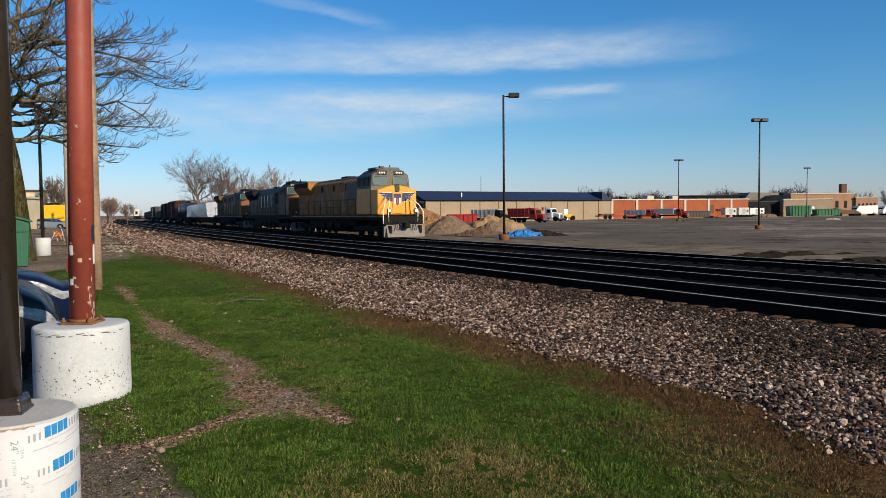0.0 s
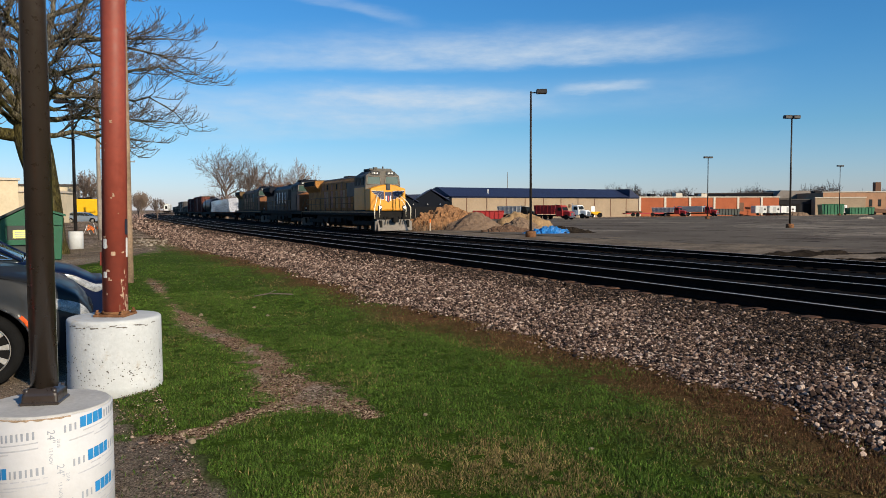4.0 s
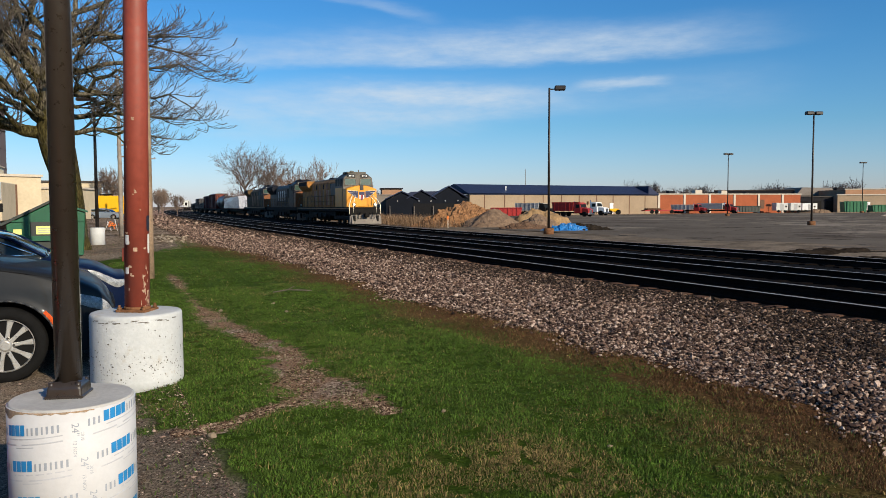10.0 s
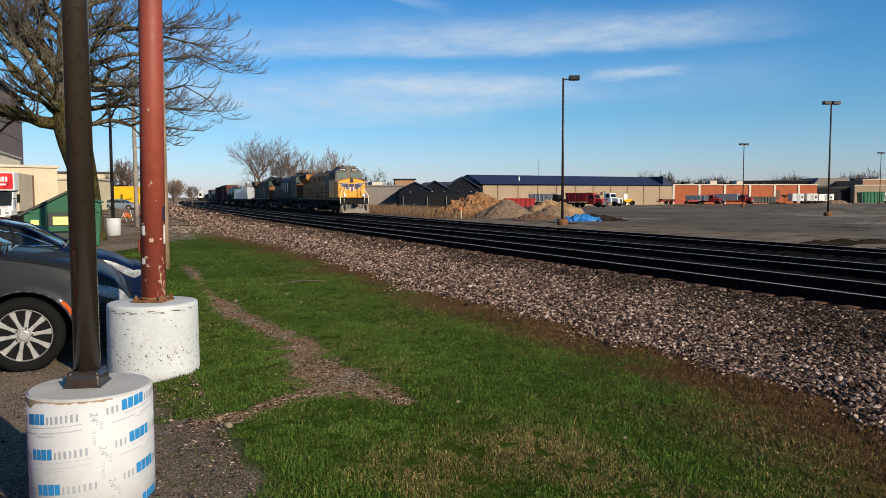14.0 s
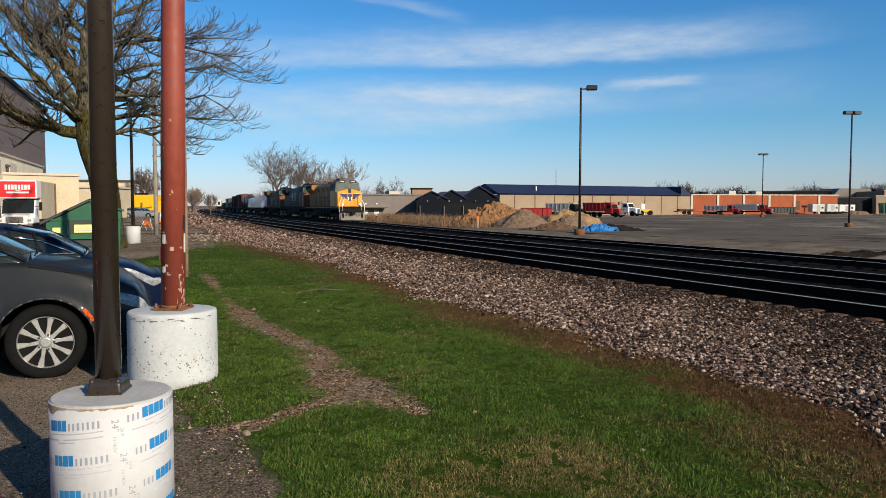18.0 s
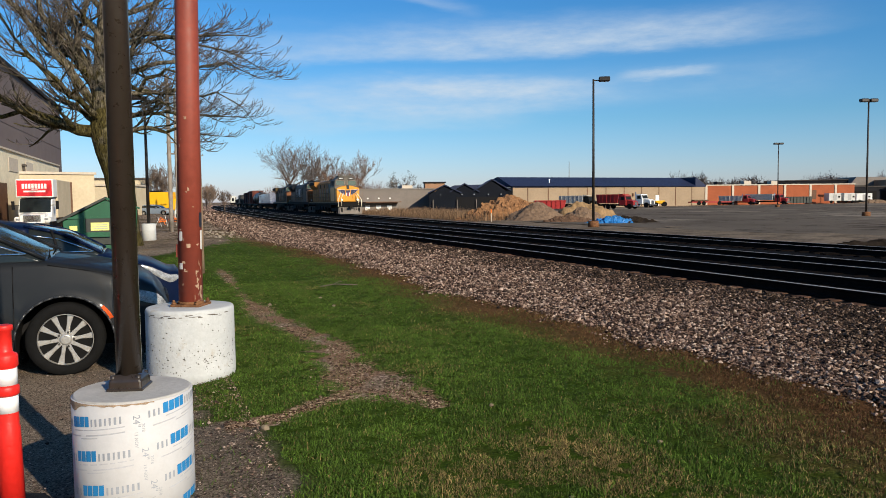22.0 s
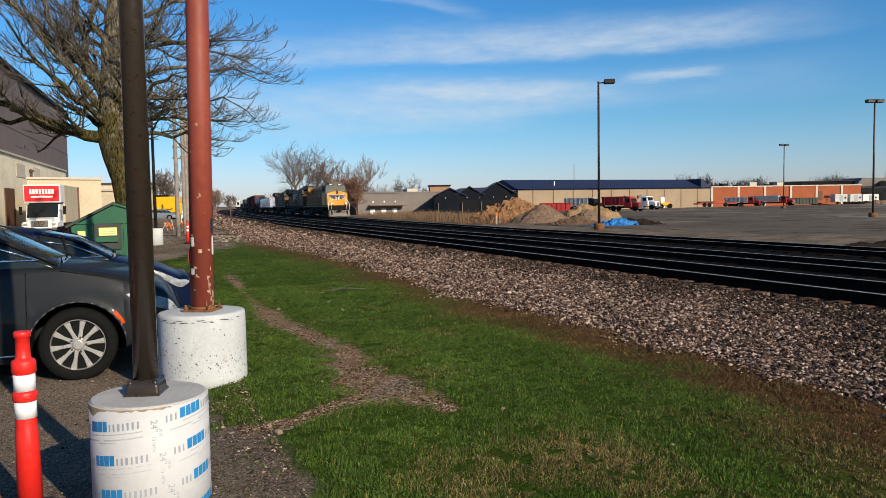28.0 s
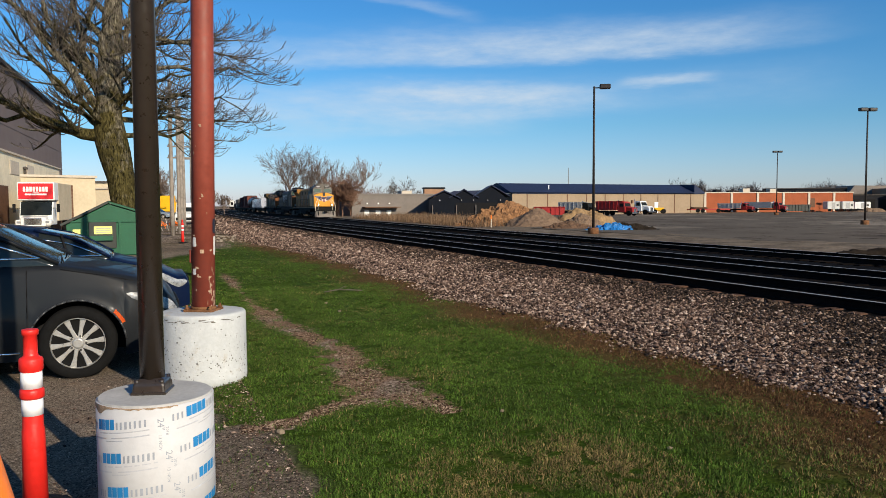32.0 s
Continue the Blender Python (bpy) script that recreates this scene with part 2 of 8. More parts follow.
STEP = 0.5
LINE_S = np.arange(-120, 900.01, STEP)
LINE_P = np.zeros((len(LINE_S), 2))
ORIGIN = int(round(120 / STEP))
LINE_P[ORIGIN] = (9.47, 5.12)
for i in range(ORIGIN + 1, len(LINE_S)):
    a = heading((LINE_S[i] + LINE_S[i - 1]) / 2)
    LINE_P[i] = LINE_P[i - 1] + STEP * np.array([np.cos(a), np.sin(a)])
for i in range(ORIGIN - 1, -1, -1):
    a = heading((LINE_S[i] + LINE_S[i + 1]) / 2)
    LINE_P[i] = LINE_P[i + 1] - STEP * np.array([np.cos(a), np.sin(a)])


def on_line(s, o, z=0.0):
    """The place s metres along the tracks and o metres beyond the nearest rail."""
    a = heading(s)
    return Vector((float(np.interp(s, LINE_S, LINE_P[:, 0]) + o * np.sin(a)), float(np.interp(s, LINE_S, LINE_P[:, 1]) - o * np.cos(a)), z))


TRACKS = [(0.75, 0.06), (5.05, -0.04), (TRACK3, -0.15)]     # centre line and rail top

# ---- large structure ----
def smooth(a, b, x):
    t = np.clip((x - a) / (b - a), 0, 1)
    return t * t * (3 - 2 * t)


SIN, COS = math.sin(radians(118.4)), math.cos(radians(118.4))


def offset_of(x, y):
    """Metres beyond the nearest rail, by the straight part of the line."""
    return (x - 9.47) * SIN - (y - 5.12) * COS


def along_of(x, y):
    return (x - 9.47) * COS + (y - 5.12) * SIN


# how far the curved line leaves the straight one
LINE_ALONG, LINE_OFF = along_of(LINE_P[:, 0], LINE_P[:, 1])[:1400], offset_of(LINE_P[:, 0], LINE_P[:, 1])[:1400]
# where the grass ends at the ballast, by the way along the line
EDGE_S = [-60.0, 3.0, 4.2, 5.3, 6.6, 8.8, 10.5, 12.5, 18.0, 25.0, 33.0, 60.0]
EDGE_O = [-5.6, -5.6, -5.5, -5.36, -5.4, -5.22, -5.42, -5.56, -5.3, -5.3, -5.9, -5.4]
# the trodden path: along, middle, half width
TRACE = [(6.1, -8.22, 0.0), (6.5, -8.28, 0.06), (6.85, -8.50, 0.32), (7.2, -8.53, 0.35), (7.7, -8.58, 0.24), (9.1, -8.44, 0.18), (10.2, -8.60, 0.15), (11.6, -8.75, 0.18), (12.4, -8.74, 0.17), (13.4, -8.76, 0.03), (15.5, -8.70, 0.0), (17.0, -8.65, 0.07), (18.8, -8.62, 0.10), (20.0, -8.60, 0.0)]


def edge_at(s):
    return np.interp(s, EDGE_S, EDGE_O)


def trace_at(s):
    return np.interp(s, [a for a, _, _ in TRACE], [b for _, b, _ in TRACE]), np.interp(s, [a for a, _, _ in TRACE], [c for _, _, c in TRACE], left=0.0, right=0.0)


def branch_at(o):
    """The side path that leaves the first towards the parked cars."""
    return np.interp(o, [-9.9, -9.4, -9.2, -9.0, -8.7], [6.40, 6.46, 6.62, 6.80, 6.88])


def ground_height(x, y):
    o = offset_of(x, y)
    s = along_of(x, y)
    o = o - (edge_at(s) + 5.4)
    o = o - np.interp(s, LINE_ALONG, LINE_OFF)
    lump = 0.018 * np.sin(x * 1.7 + 1.1 * np.sin(y * 0.9)) * np.sin(y * 1.3 + 0.5) + 0.012 * np.sin(x * 4.1 + y * 2.3)
    near = np.exp(-((x * x + y * y) / 900.0))
    bed = smooth(-5.2, -4.5, o) * 0.36
    yard = 0.15 * (1 - smooth(-10.7, -9.75, offset_of(x, y))) * (1 - smooth(18.0, 24.0, s))
    return lump * near * (1 - smooth(-6.0, -5.2, o)) - bed - yard


def ground_material():
    m = bpy.data.materials.new("ground")
    m.use_nodes = True
    m.node_tree.nodes.clear()
    N = Nodes(m.node_tree)
    co = N.add("ShaderNodeTexCoord").outputs["Object"]
    xyz = N.add("ShaderNodeSeparateXYZ", {0: co})
    X, Y = xyz.outputs[0], xyz.outputs[1]

    def noise_at(scale, detail=6.0, rough=0.6):
        return N.add("ShaderNodeTexNoise", {"Vector": co, "Scale": scale, "Detail": detail, "Roughness": rough}).outputs[0]

    def step(v, a, b):
        return N.add("ShaderNodeMapRange", {0: v, 1: a, 2: b, 3: 0.0, 4: 1.0}, interpolation_type="SMOOTHSTEP").outputs[0]

    mid, big, tiny = noise_at(1.6), noise_at(0.35), noise_at(38.0, 4.0, 0.7)
    wob = N.math("MULTIPLY", N.math("SUBTRACT", mid, 0.5), 1.0)
    o = N.math("ADD", N.math("MULTIPLY", N.math("SUBTRACT", X, 9.47), SIN), N.math("MULTIPLY", N.math("SUBTRACT", Y, 5.12), -COS))
    s = N.math("ADD", N.math("MULTIPLY", N.math("SUBTRACT", X, 9.47), COS), N.math("MULTIPLY", N.math("SUBTRACT", Y, 5.12), SIN))
    def table(rows, lo, hi, low, high):
        """A curve of s through (place, value) pairs."""
        u = N.add("ShaderNodeMapRange", {0: s, 1: lo, 2: hi, 3: 0.0, 4: 1.0}).outputs[0]
        grey = N.ramp(u, [((p - lo) / (hi - lo), ((v - low) / (high - low),) * 3) for p, v in rows])
        return N.math("MULTIPLY_ADD", N.add("ShaderNodeSeparateColor", {0: grey}).outputs[0], high - low, low)

    green = N.ramp(tiny, [(0.25, (0.008, 0.016, 0.002)), (0.5, (0.031, 0.057, 0.006)), (0.75, (0.066, 0.104, 0.013))])
    dry = N.ramp(tiny, [(0.25, (0.014, 0.008, 0.003)), (0.5, (0.075, 0.044, 0.017)), (0.75, (0.17, 0.108, 0.046))])
    thatch = N.ramp(tiny, [(0.25, (0.016, 0.006, 0.003)), (0.5, (0.090, 0.040, 0.018)), (0.75, (0.20, 0.105, 0.052))])
    soil = N.ramp(tiny, [(0.25, (0.035, 0.016, 0.009)), (0.45, (0.16, 0.092, 0.058)), (0.6, (0.29, 0.19, 0.128)), (0.78, (0.48, 0.35, 0.25))])
    # brown strip beside the ballast, patches of straw in the green
    from_edge = N.math("SUBTRACT", o, table(list(zip(EDGE_S, EDGE_O))[1:], 3.0, 60.0, -6.5, -4.0))
    torn = N.math("MULTIPLY", N.math("SUBTRACT", noise_at(0.9), 0.5), 2.4)
    brown = step(N.math("ADD", N.math("ADD", from_edge, torn), N.math("MULTIPLY", N.math("SUBTRACT", 1.0, step(s, 3.0, 7.5)), 0.6)), -1.35, -0.25)
    rusty = step(N.math("ADD", from_edge, N.math("MULTIPLY", wob, 1.4)), -0.75, -0.15)
    patch = N.math("MULTIPLY", step(N.math("ADD", mid, N.math("MULTIPLY", N.math("SUBTRACT", big, 0.5), 0.6)), 0.57, 0.74), 0.55)
    col = N.mix(N.math("MAXIMUM", N.math("MULTIPLY", brown, 0.9), patch), green, dry)
    col = N.mix(N.math("MULTIPLY", rusty, 0.75), col, thatch)
    # a trodden path that crosses the grass, and bare soil by the parked cars
    middle = table([(p, v) for p, v, _ in TRACE], 6.1, 20.0, -9.0, -8.0)
    half = table([(p, v) for p, _, v in TRACE], 6.1, 20.0, 0.0, 0.5)
    fray = N.math("ADD", N.math("MULTIPLY", N.math("SUBTRACT", noise_at(3.5), 0.5), 0.55), N.math("MULTIPLY", N.math("SUBTRACT", noise_at(14.0), 0.5), 0.35))
    away = N.math("ADD", N.math("SUBTRACT", N.math("ABSOLUTE", N.math("SUBTRACT", o, middle)), half), fray)
    path = N.math("SUBTRACT", 1.0, step(away, -0.06, 0.08))
    path = N.math("MULTIPLY", path, step(N.math("ADD", s, N.math("MULTIPLY", wob, 0.5)), 6.2, 6.6))
    path = N.math("MULTIPLY", path, N.math("SUBTRACT", 1.0, step(s, 18.5, 20.0)))
    side = N.math("MULTIPLY_ADD", step(o, -9.5, -8.9), 0.42, 6.43)
    branch = N.math("SUBTRACT", 1.0, step(N.math("ADD", N.math("ABSOLUTE", N.math("SUBTRACT", s, side)), N.math("MULTIPLY", fray, 0.8)), 0.06, 0.17))
    branch = N.math("MULTIPLY", branch, N.math("SUBTRACT", 1.0, step(o, -8.7, -8.5)))
    path = N.math("MAXIMUM", path, branch)
    edge = N.math("ADD", N.math("MULTIPLY_ADD", step(s, 6.35, 6.75), -0.25, N.math("MULTIPLY_ADD", step(s, 2.0, 14.0), -0.55, -9.45)), N.math("MULTIPLY", step(N.math("ADD", s, N.math("MULTIPLY", wob, 6.0)), 23.0, 33.0), 3.4))
    bare = N.math("SUBTRACT", 1.0, step(N.math("SUBTRACT", N.math("ADD", o, N.math("MULTIPLY", wob, 0.5)), edge), -0.12, 0.12))
    chips = N.add("ShaderNodeTexVoronoi", {"Vector": co, "Scale": 95.0}).outputs["Color"]
    gravel = N.ramp(chips, [(0.1, (0.060, 0.049, 0.038)), (0.5, (0.165, 0.132, 0.102)), (0.85, (0.28, 0.23, 0.18)), (1.0, (0.50, 0.44, 0.36))])
    gravel = N.mix(1.0, gravel, N.ramp(big, [(0.35, (0.62, 0.60, 0.58)), (0.65, (1.25, 1.22, 1.18))]), "MULTIPLY")
    worn = N.ramp(N.add("ShaderNodeTexVoronoi", {"Vector": co, "Scale": 48.0}).outputs["Color"], [(0.1, (0.055, 0.038, 0.027)), (0.5, (0.19, 0.137, 0.10)), (0.9, (0.42, 0.33, 0.255))])
    col = N.mix(path, col, N.mix(step(noise_at(1.1), 0.50, 0.60), soil, worn))
    col = N.mix(bare, col, N.mix(step(mid, 0.52, 0.75), gravel, soil))
    # beyond the grass: cinders and crushed stone with weeds
    far = step(N.math("ADD", s, N.math("MULTIPLY", wob, 8.0)), 29, 38)
    cells = N.add("ShaderNodeTexVoronoi", {"Vector": co, "Scale": 9.0}).outputs["Color"]
    cinder = N.ramp(N.add("ShaderNodeSeparateColor", {0: cells}).outputs[0], [(0.0, (0.05, 0.036, 0.026)), (0.5, (0.19, 0.14, 0.102)), (1.0, (0.46, 0.36, 0.27))])
    weedy = N.mix(step(big, 0.50, 0.60), cinder, N.ramp(mid, [(0.3, (0.055, 0.038, 0.020)), (0.7, (0.12, 0.085, 0.045))]))
    col = N.mix(N.math("MULTIPLY", far, 0.9), col, weedy)
    b = N.add("ShaderNodeBump", {"Height": tiny, "Strength": 0.8, "Distance": 0.03})
    p = N.add("ShaderNodeBsdfPrincipled", {"Base Color": col, "Roughness": 0.95, "Normal": b.outputs[0], "Specular IOR Level": 0.03})
    N.add("ShaderNodeOutputMaterial", {0: p.outputs[0]})
    return m


def make_ground():
    def axis(lo, hi):
        near = np.arange(-16, 30.01, 0.3)
        out = [near]
        g = 0.4
        left, right = [-16.0], [30.0]
        while left[-1] > lo:
            left.append(left[-1] - g)
            right.append(right[-1] + g)
            g *= 1.17
        return np.array(sorted(set(left) | set(right) | set(near.round(3))))
    xs = axis(-3500, 3500)
    ys = xs + 4
    gx, gy = np.meshgrid(xs, ys, indexing="ij")
    gz = ground_height(gx, gy)
    verts = np.stack([gx, gy, gz], -1).reshape(-1, 3)
    n, k = gx.shape
    idx = np.arange(n * k).reshape(n, k)
    faces = np.stack([idx[:-1, :-1], idx[1:, :-1], idx[1:, 1:], idx[:-1, 1:]], -1).reshape(-1, 4)
    ob = raw("ground", verts.tolist(), faces.tolist(), ground_material(), smooth=True)
    tagged(ob, "patchy green spring grass with brown dry strips and trodden soil", "ground", kind="structure")


def strip(name, rows, s0, s1, step, material, label, category, kind="structure", bumps=0.0):
    """A ribbon along the tracks: rows of (offset, height)."""
    ss = np.arange(s0, s1 + 0.01, step)
    verts, faces = [], []
    k = len(rows)
    rng = random.Random(5)
    for i, s in enumerate(ss):
        for o, z in rows:
            if o < -4.5:
                o += float(edge_at(s)) + 5.4
            p = on_line(float(s), o, z)
            if bumps and 0 < i < len(ss) - 1:
                p.z += rng.uniform(-bumps, bumps)
            verts.append(p)
    for i in range(len(ss) - 1):
        for j in range(k - 1):
            a = i * k + j
            faces.append((a, a + k, a + k + 1, a + 1))
    ob = raw(name, verts, faces, material, smooth=True)
    return tagged(ob, label, category, kind=kind)


STONE_TONES = [(0.0, (0.013, 0.008, 0.006)), (0.30, (0.060, 0.037, 0.029)), (0.58, (0.155, 0.099, 0.075)), (0.82, (0.305, 0.21, 0.16)), (1.0, (0.57, 0.445, 0.36))]


def ballast_material():
    """Crushed stone seen from afar: each cell is one stone with its own tone, with sunlit top and shaded dark gaps
    round it put into the colour.
    """
    m = bpy.data.materials.new("ballast")
    m.use_nodes = True
    m.node_tree.nodes.clear()
    N = Nodes(m.node_tree)
    co = N.add("ShaderNodeTexCoord").outputs["Object"]
    cells = N.add("ShaderNodeTexVoronoi", {"Vector": co, "Scale": 24.0})
    tone = N.ramp(N.add("ShaderNodeSeparateColor", {0: cells.outputs["Color"]}).outputs[0], STONE_TONES)
    # sunlit stone tops and the shade between stones, multiplied into the tone
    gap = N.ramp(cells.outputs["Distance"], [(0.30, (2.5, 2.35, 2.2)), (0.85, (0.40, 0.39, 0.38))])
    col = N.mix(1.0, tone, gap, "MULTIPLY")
    b = N.add("ShaderNodeBump", {"Height": cells.outputs["Distance"], "Strength": 0.45, "Distance": 0.03}, invert=True)
    p = N.add("ShaderNodeBsdfPrincipled", {"Base Color": col, "Roughness": 0.95, "Normal": b.outputs[0], "Specular IOR Level": 0.02})
    N.add("ShaderNodeOutputMaterial", {0: p.outputs[0]})
    return m


MAT_BALLAST = ballast_material()
MAT_BED = mat("black_ballast", (0.007, 0.0065, 0.0065), rough=0.95, vary=0.4, scale=9.0, bump=0.5, fine=3.0, spec=0.02)
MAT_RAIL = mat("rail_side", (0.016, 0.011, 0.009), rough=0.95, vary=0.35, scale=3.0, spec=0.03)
MAT_HEAD = mat("rail_head", (0.33, 0.31, 0.285), rough=0.5, metal=0.1, vary=0.12, scale=2.0, bump=0.03)
MAT_TIE = mat("tie_wood", (0.095, 0.052, 0.034), rough=0.95, vary=0.5, scale=4.0, bump=0.6)
MAT_TIE_BLACK = mat("tie_black", (0.008, 0.006, 0.005), rough=0.95, vary=0.5, scale=4.0, bump=0.6, spec=0.03)
MAT_ASPHALT = mat("lot_asphalt", (0.122, 0.103, 0.083), rough=0.92, vary=0.22, scale=0.12, bump=0.25, fine=60.0, spec=0.02,
                  spots=(((0.23, 0.195, 0.155), 0.53, 0.045), ((0.075, 0.060, 0.048), 0.56, 0.07), ((0.034, 0.027, 0.022), 0.57, 0.30), ((0.028, 0.023, 0.019), 0.60, 0.9), ((0.19, 0.155, 0.12), 0.66, 0.6)))
MAT_DARKSOIL = mat("dark_soil", (0.022, 0.017, 0.013), rough=0.95, vary=0.5, scale=1.5, bump=0.6, spec=0.02)
MAT_CINDER = mat("grey_verge", (0.17, 0.135, 0.10), rough=0.95, vary=0.45, scale=0.8, bump=0.5, spec=0.02)


def centre(k, s):
    return track3(s) if k == 2 else TRACKS[k][0]


def make_tracks():
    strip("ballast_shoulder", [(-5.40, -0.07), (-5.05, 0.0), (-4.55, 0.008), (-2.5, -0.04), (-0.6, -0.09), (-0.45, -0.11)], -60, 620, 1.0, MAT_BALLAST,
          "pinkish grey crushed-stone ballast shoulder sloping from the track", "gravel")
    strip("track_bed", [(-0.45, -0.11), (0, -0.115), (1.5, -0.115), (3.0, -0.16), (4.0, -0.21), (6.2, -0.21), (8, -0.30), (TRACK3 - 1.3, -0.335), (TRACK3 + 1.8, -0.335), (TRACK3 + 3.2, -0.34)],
          -60, 620, 1.0, MAT_BED, "black ballast bed under the tracks", "gravel")
    for k, (c, top) in enumerate(TRACKS):
        track = thing("railway_track", "pair of steel rails with shiny heads on dark wooden ties", "track", group="tracks")
        track["kind"] = "structure"
        for side in (-1, 1):
            o = side * 0.75
            prof = [(-0.07, -0.17), (-0.07, -0.15), (-0.012, -0.13), (-0.012, -0.05), (-0.036, -0.035), (-0.036, -0.004), (0.036, -0.004), (0.036, -0.035), (0.012, -0.05), (0.012, -0.13), (0.07, -0.15), (0.07, -0.17)]
            ss = np.concatenate([np.arange(-60, 120, 1.0), np.arange(120, 620, 4.0)])
            verts, faces = [], []
            for s in ss:
                for a, b in prof:
                    verts.append(on_line(float(s), centre(k, float(s)) + o + a, top + b))
            n = len(prof)
            for i in range(len(ss) - 1):
                for j in range(n):
                    a = i * n + j
                    b = i * n + (j + 1) % n
                    faces.append((a, b, b + n, a + n))
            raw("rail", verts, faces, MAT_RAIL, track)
            verts = []
            for s in ss:
                for a, b in ((-0.036, -0.003), (-0.026, 0.001), (0.026, 0.001), (0.036, -0.003)):
                    verts.append(on_line(float(s), centre(k, float(s)) + o + a, top + b))
            faces = [(i * 4 + j, i * 4 + j + 4, i * 4 + j + 5, i * 4 + j + 1) for i in range(len(ss) - 1) for j in range(3)]
            tagged(raw("rail_head", verts, faces, MAT_HEAD, track), "worn bright steel running surface")
        shape = Shape().box(-0.115, -1.30, -0.34, 0.115, 0.90, -0.165, bevel=0.012).box(-0.115, 0.90, -0.34, 0.115, 1.37, -0.152, bevel=0.012)
        me = shape.mesh("tie", MAT_TIE_BLACK)
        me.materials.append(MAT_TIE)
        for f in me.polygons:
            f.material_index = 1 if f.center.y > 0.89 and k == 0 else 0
        s, count = -14.0, 0
        while s < 90 and count < (280 if k == 0 else 160):
            ob = new("tie", me)
            rng = random.Random(1000 * k + count)
            p = on_line(s, centre(k, s) + rng.uniform(-0.13, 0.07))
            ob.matrix_basis = pose(p.x, p.y, top + rng.uniform(-0.008, 0.008), 0, 0, math.degrees(heading(s)) + rng.uniform(-1, 1))
            ob.parent = track
            s += 0.52 if k == 0 else 0.6
            count += 1


def make_lot():
    rows = [(TRACK3 + 3.0, -0.36), (TRACK3 + 4.0, -0.30), (TRACK3 + 5.5, -0.27), (TRACK3 + 8.5, -0.262)]
    strip("lot_verge", rows, -60, 200, 2.0, MAT_CINDER, "grey cinder and dirt verge beside the railway", "dirt", bumps=0.04)
    verts, faces = [], []
    ss = np.arange(-260, 116, 6.0)
    for s in ss:
        for o in (TRACK3 + 6.5, 45, 80, 130, 190, 380):
            p = Vector((9.47, 5.12, 0)) + Vector((COS, SIN, 0)) * float(s) + Vector((SIN, -COS, 0)) * o
            p.z = -0.25
            verts.append(p)
    for i in range(len(ss) - 1):
        for j in range(5):
            a = i * 6 + j
            faces.append((a, a + 6, a + 7, a + 1))
    tagged(raw("parking_lot", verts, faces, MAT_ASPHALT), "wide worn grey asphalt lot with cracks and stains", "pavement", kind="structure")

# ---- things near the camera ----
MAT_STEEL_BROWN = mat("bronze_paint", (0.027, 0.020, 0.015), rough=0.34, vary=0.12, scale=3.0, bump=0.05, coat=0.35)
MAT_CONCRETE = mat("concrete", (0.42, 0.41, 0.39), rough=0.85, vary=0.12, scale=5.0, bump=0.15)
MAT_WHITEPAINT = mat("whitewash", (0.47, 0.485, 0.485), rough=0.8, vary=0.08, scale=4.0, bump=0.14, spots=(((0.42, 0.40, 0.36), 0.60, 3.0), ((0.30, 0.29, 0.27), 0.66, 9.0), ((0.05, 0.045, 0.04), 0.672, 17.0), ((0.06, 0.055, 0.05), 0.68, 34.0), ((0.10, 0.09, 0.08), 0.70, 60.0)))
MAT_RED = mat("red_oxide_paint", (0.235, 0.047, 0.028), rough=0.6, vary=0.14, scale=2.5, bump=0.08, spots=(((0.45, 0.33, 0.25), 0.70, 9.0), ((0.20, 0.05, 0.035), 0.66, 1.6)))
MAT_RUST = mat("rust", (0.17, 0.080, 0.038), rough=0.9, vary=0.4, scale=12.0, bump=0.3)
MAT_TUBE = mat("form_tube_paper", (0.50, 0.50, 0.505), rough=0.6, vary=0.05, scale=3.0, bump=0.05)
MAT_BLUEINK = mat("blue_ink", (0.018, 0.20, 0.46), rough=0.6, vary=0.1, scale=8.0, bump=0.0)
MAT_GREYINK = mat("grey_ink", (0.29, 0.315, 0.355), rough=0.6, vary=0.1, scale=8.0, bump=0.0)

TUBE = (-2.245, 5.00)
PEDESTAL = (-3.20, 7.75)


PRINT_TURN = -60.9        # the side of the tube on which the print starts


def on_tube(arc, z, r=0.3062):
    a = radians(PRINT_TURN) + arc / 0.305
    return Vector((r * math.cos(a), r * math.sin(a), z))


def print_bar(shape, arc0, arc1, z0, z1, slope, n=3):
    """A bar of print bent round the tube, climbing with the winding of the paper."""
    rows = []
    for i in range(n + 1):
        arc = arc0 + (arc1 - arc0) * i / n
        rows.append((shape.bm.verts.new(on_tube(arc, z0 + slope * arc)), shape.bm.verts.new(on_tube(arc, z1 + slope * arc))))
    for p, q in zip(rows, rows[1:]):
        shape.bm.faces.new((p[0], q[0], q[1], p[1]))


def tube_text(parent, name, body, size, arc, z, slope):
    """Small lettering that reads downwards, bent round the tube."""
    cu = bpy.data.curves.new(name, "FONT")
    cu.body, cu.size, cu.align_y, cu.resolution_u = body, size, "CENTER", 2
    tmp = bpy.data.objects.new(name, cu)
    me = bpy.data.meshes.new_from_object(tmp)
    bpy.data.objects.remove(tmp)
    for v in me.vertices:
        x, y = v.co.x, v.co.y
        v.co = on_tube(arc + y, z - x + slope * arc)
    me.materials.clear()
    me.materials.append(MAT_GREYINK)
    ob = new(name, me)
    ob.parent = parent
    return ob


MAT_FAINTINK = mat("faint_grey_ink", (0.42, 0.43, 0.46), rough=0.6, vary=0.1, scale=8.0, bump=0.0)


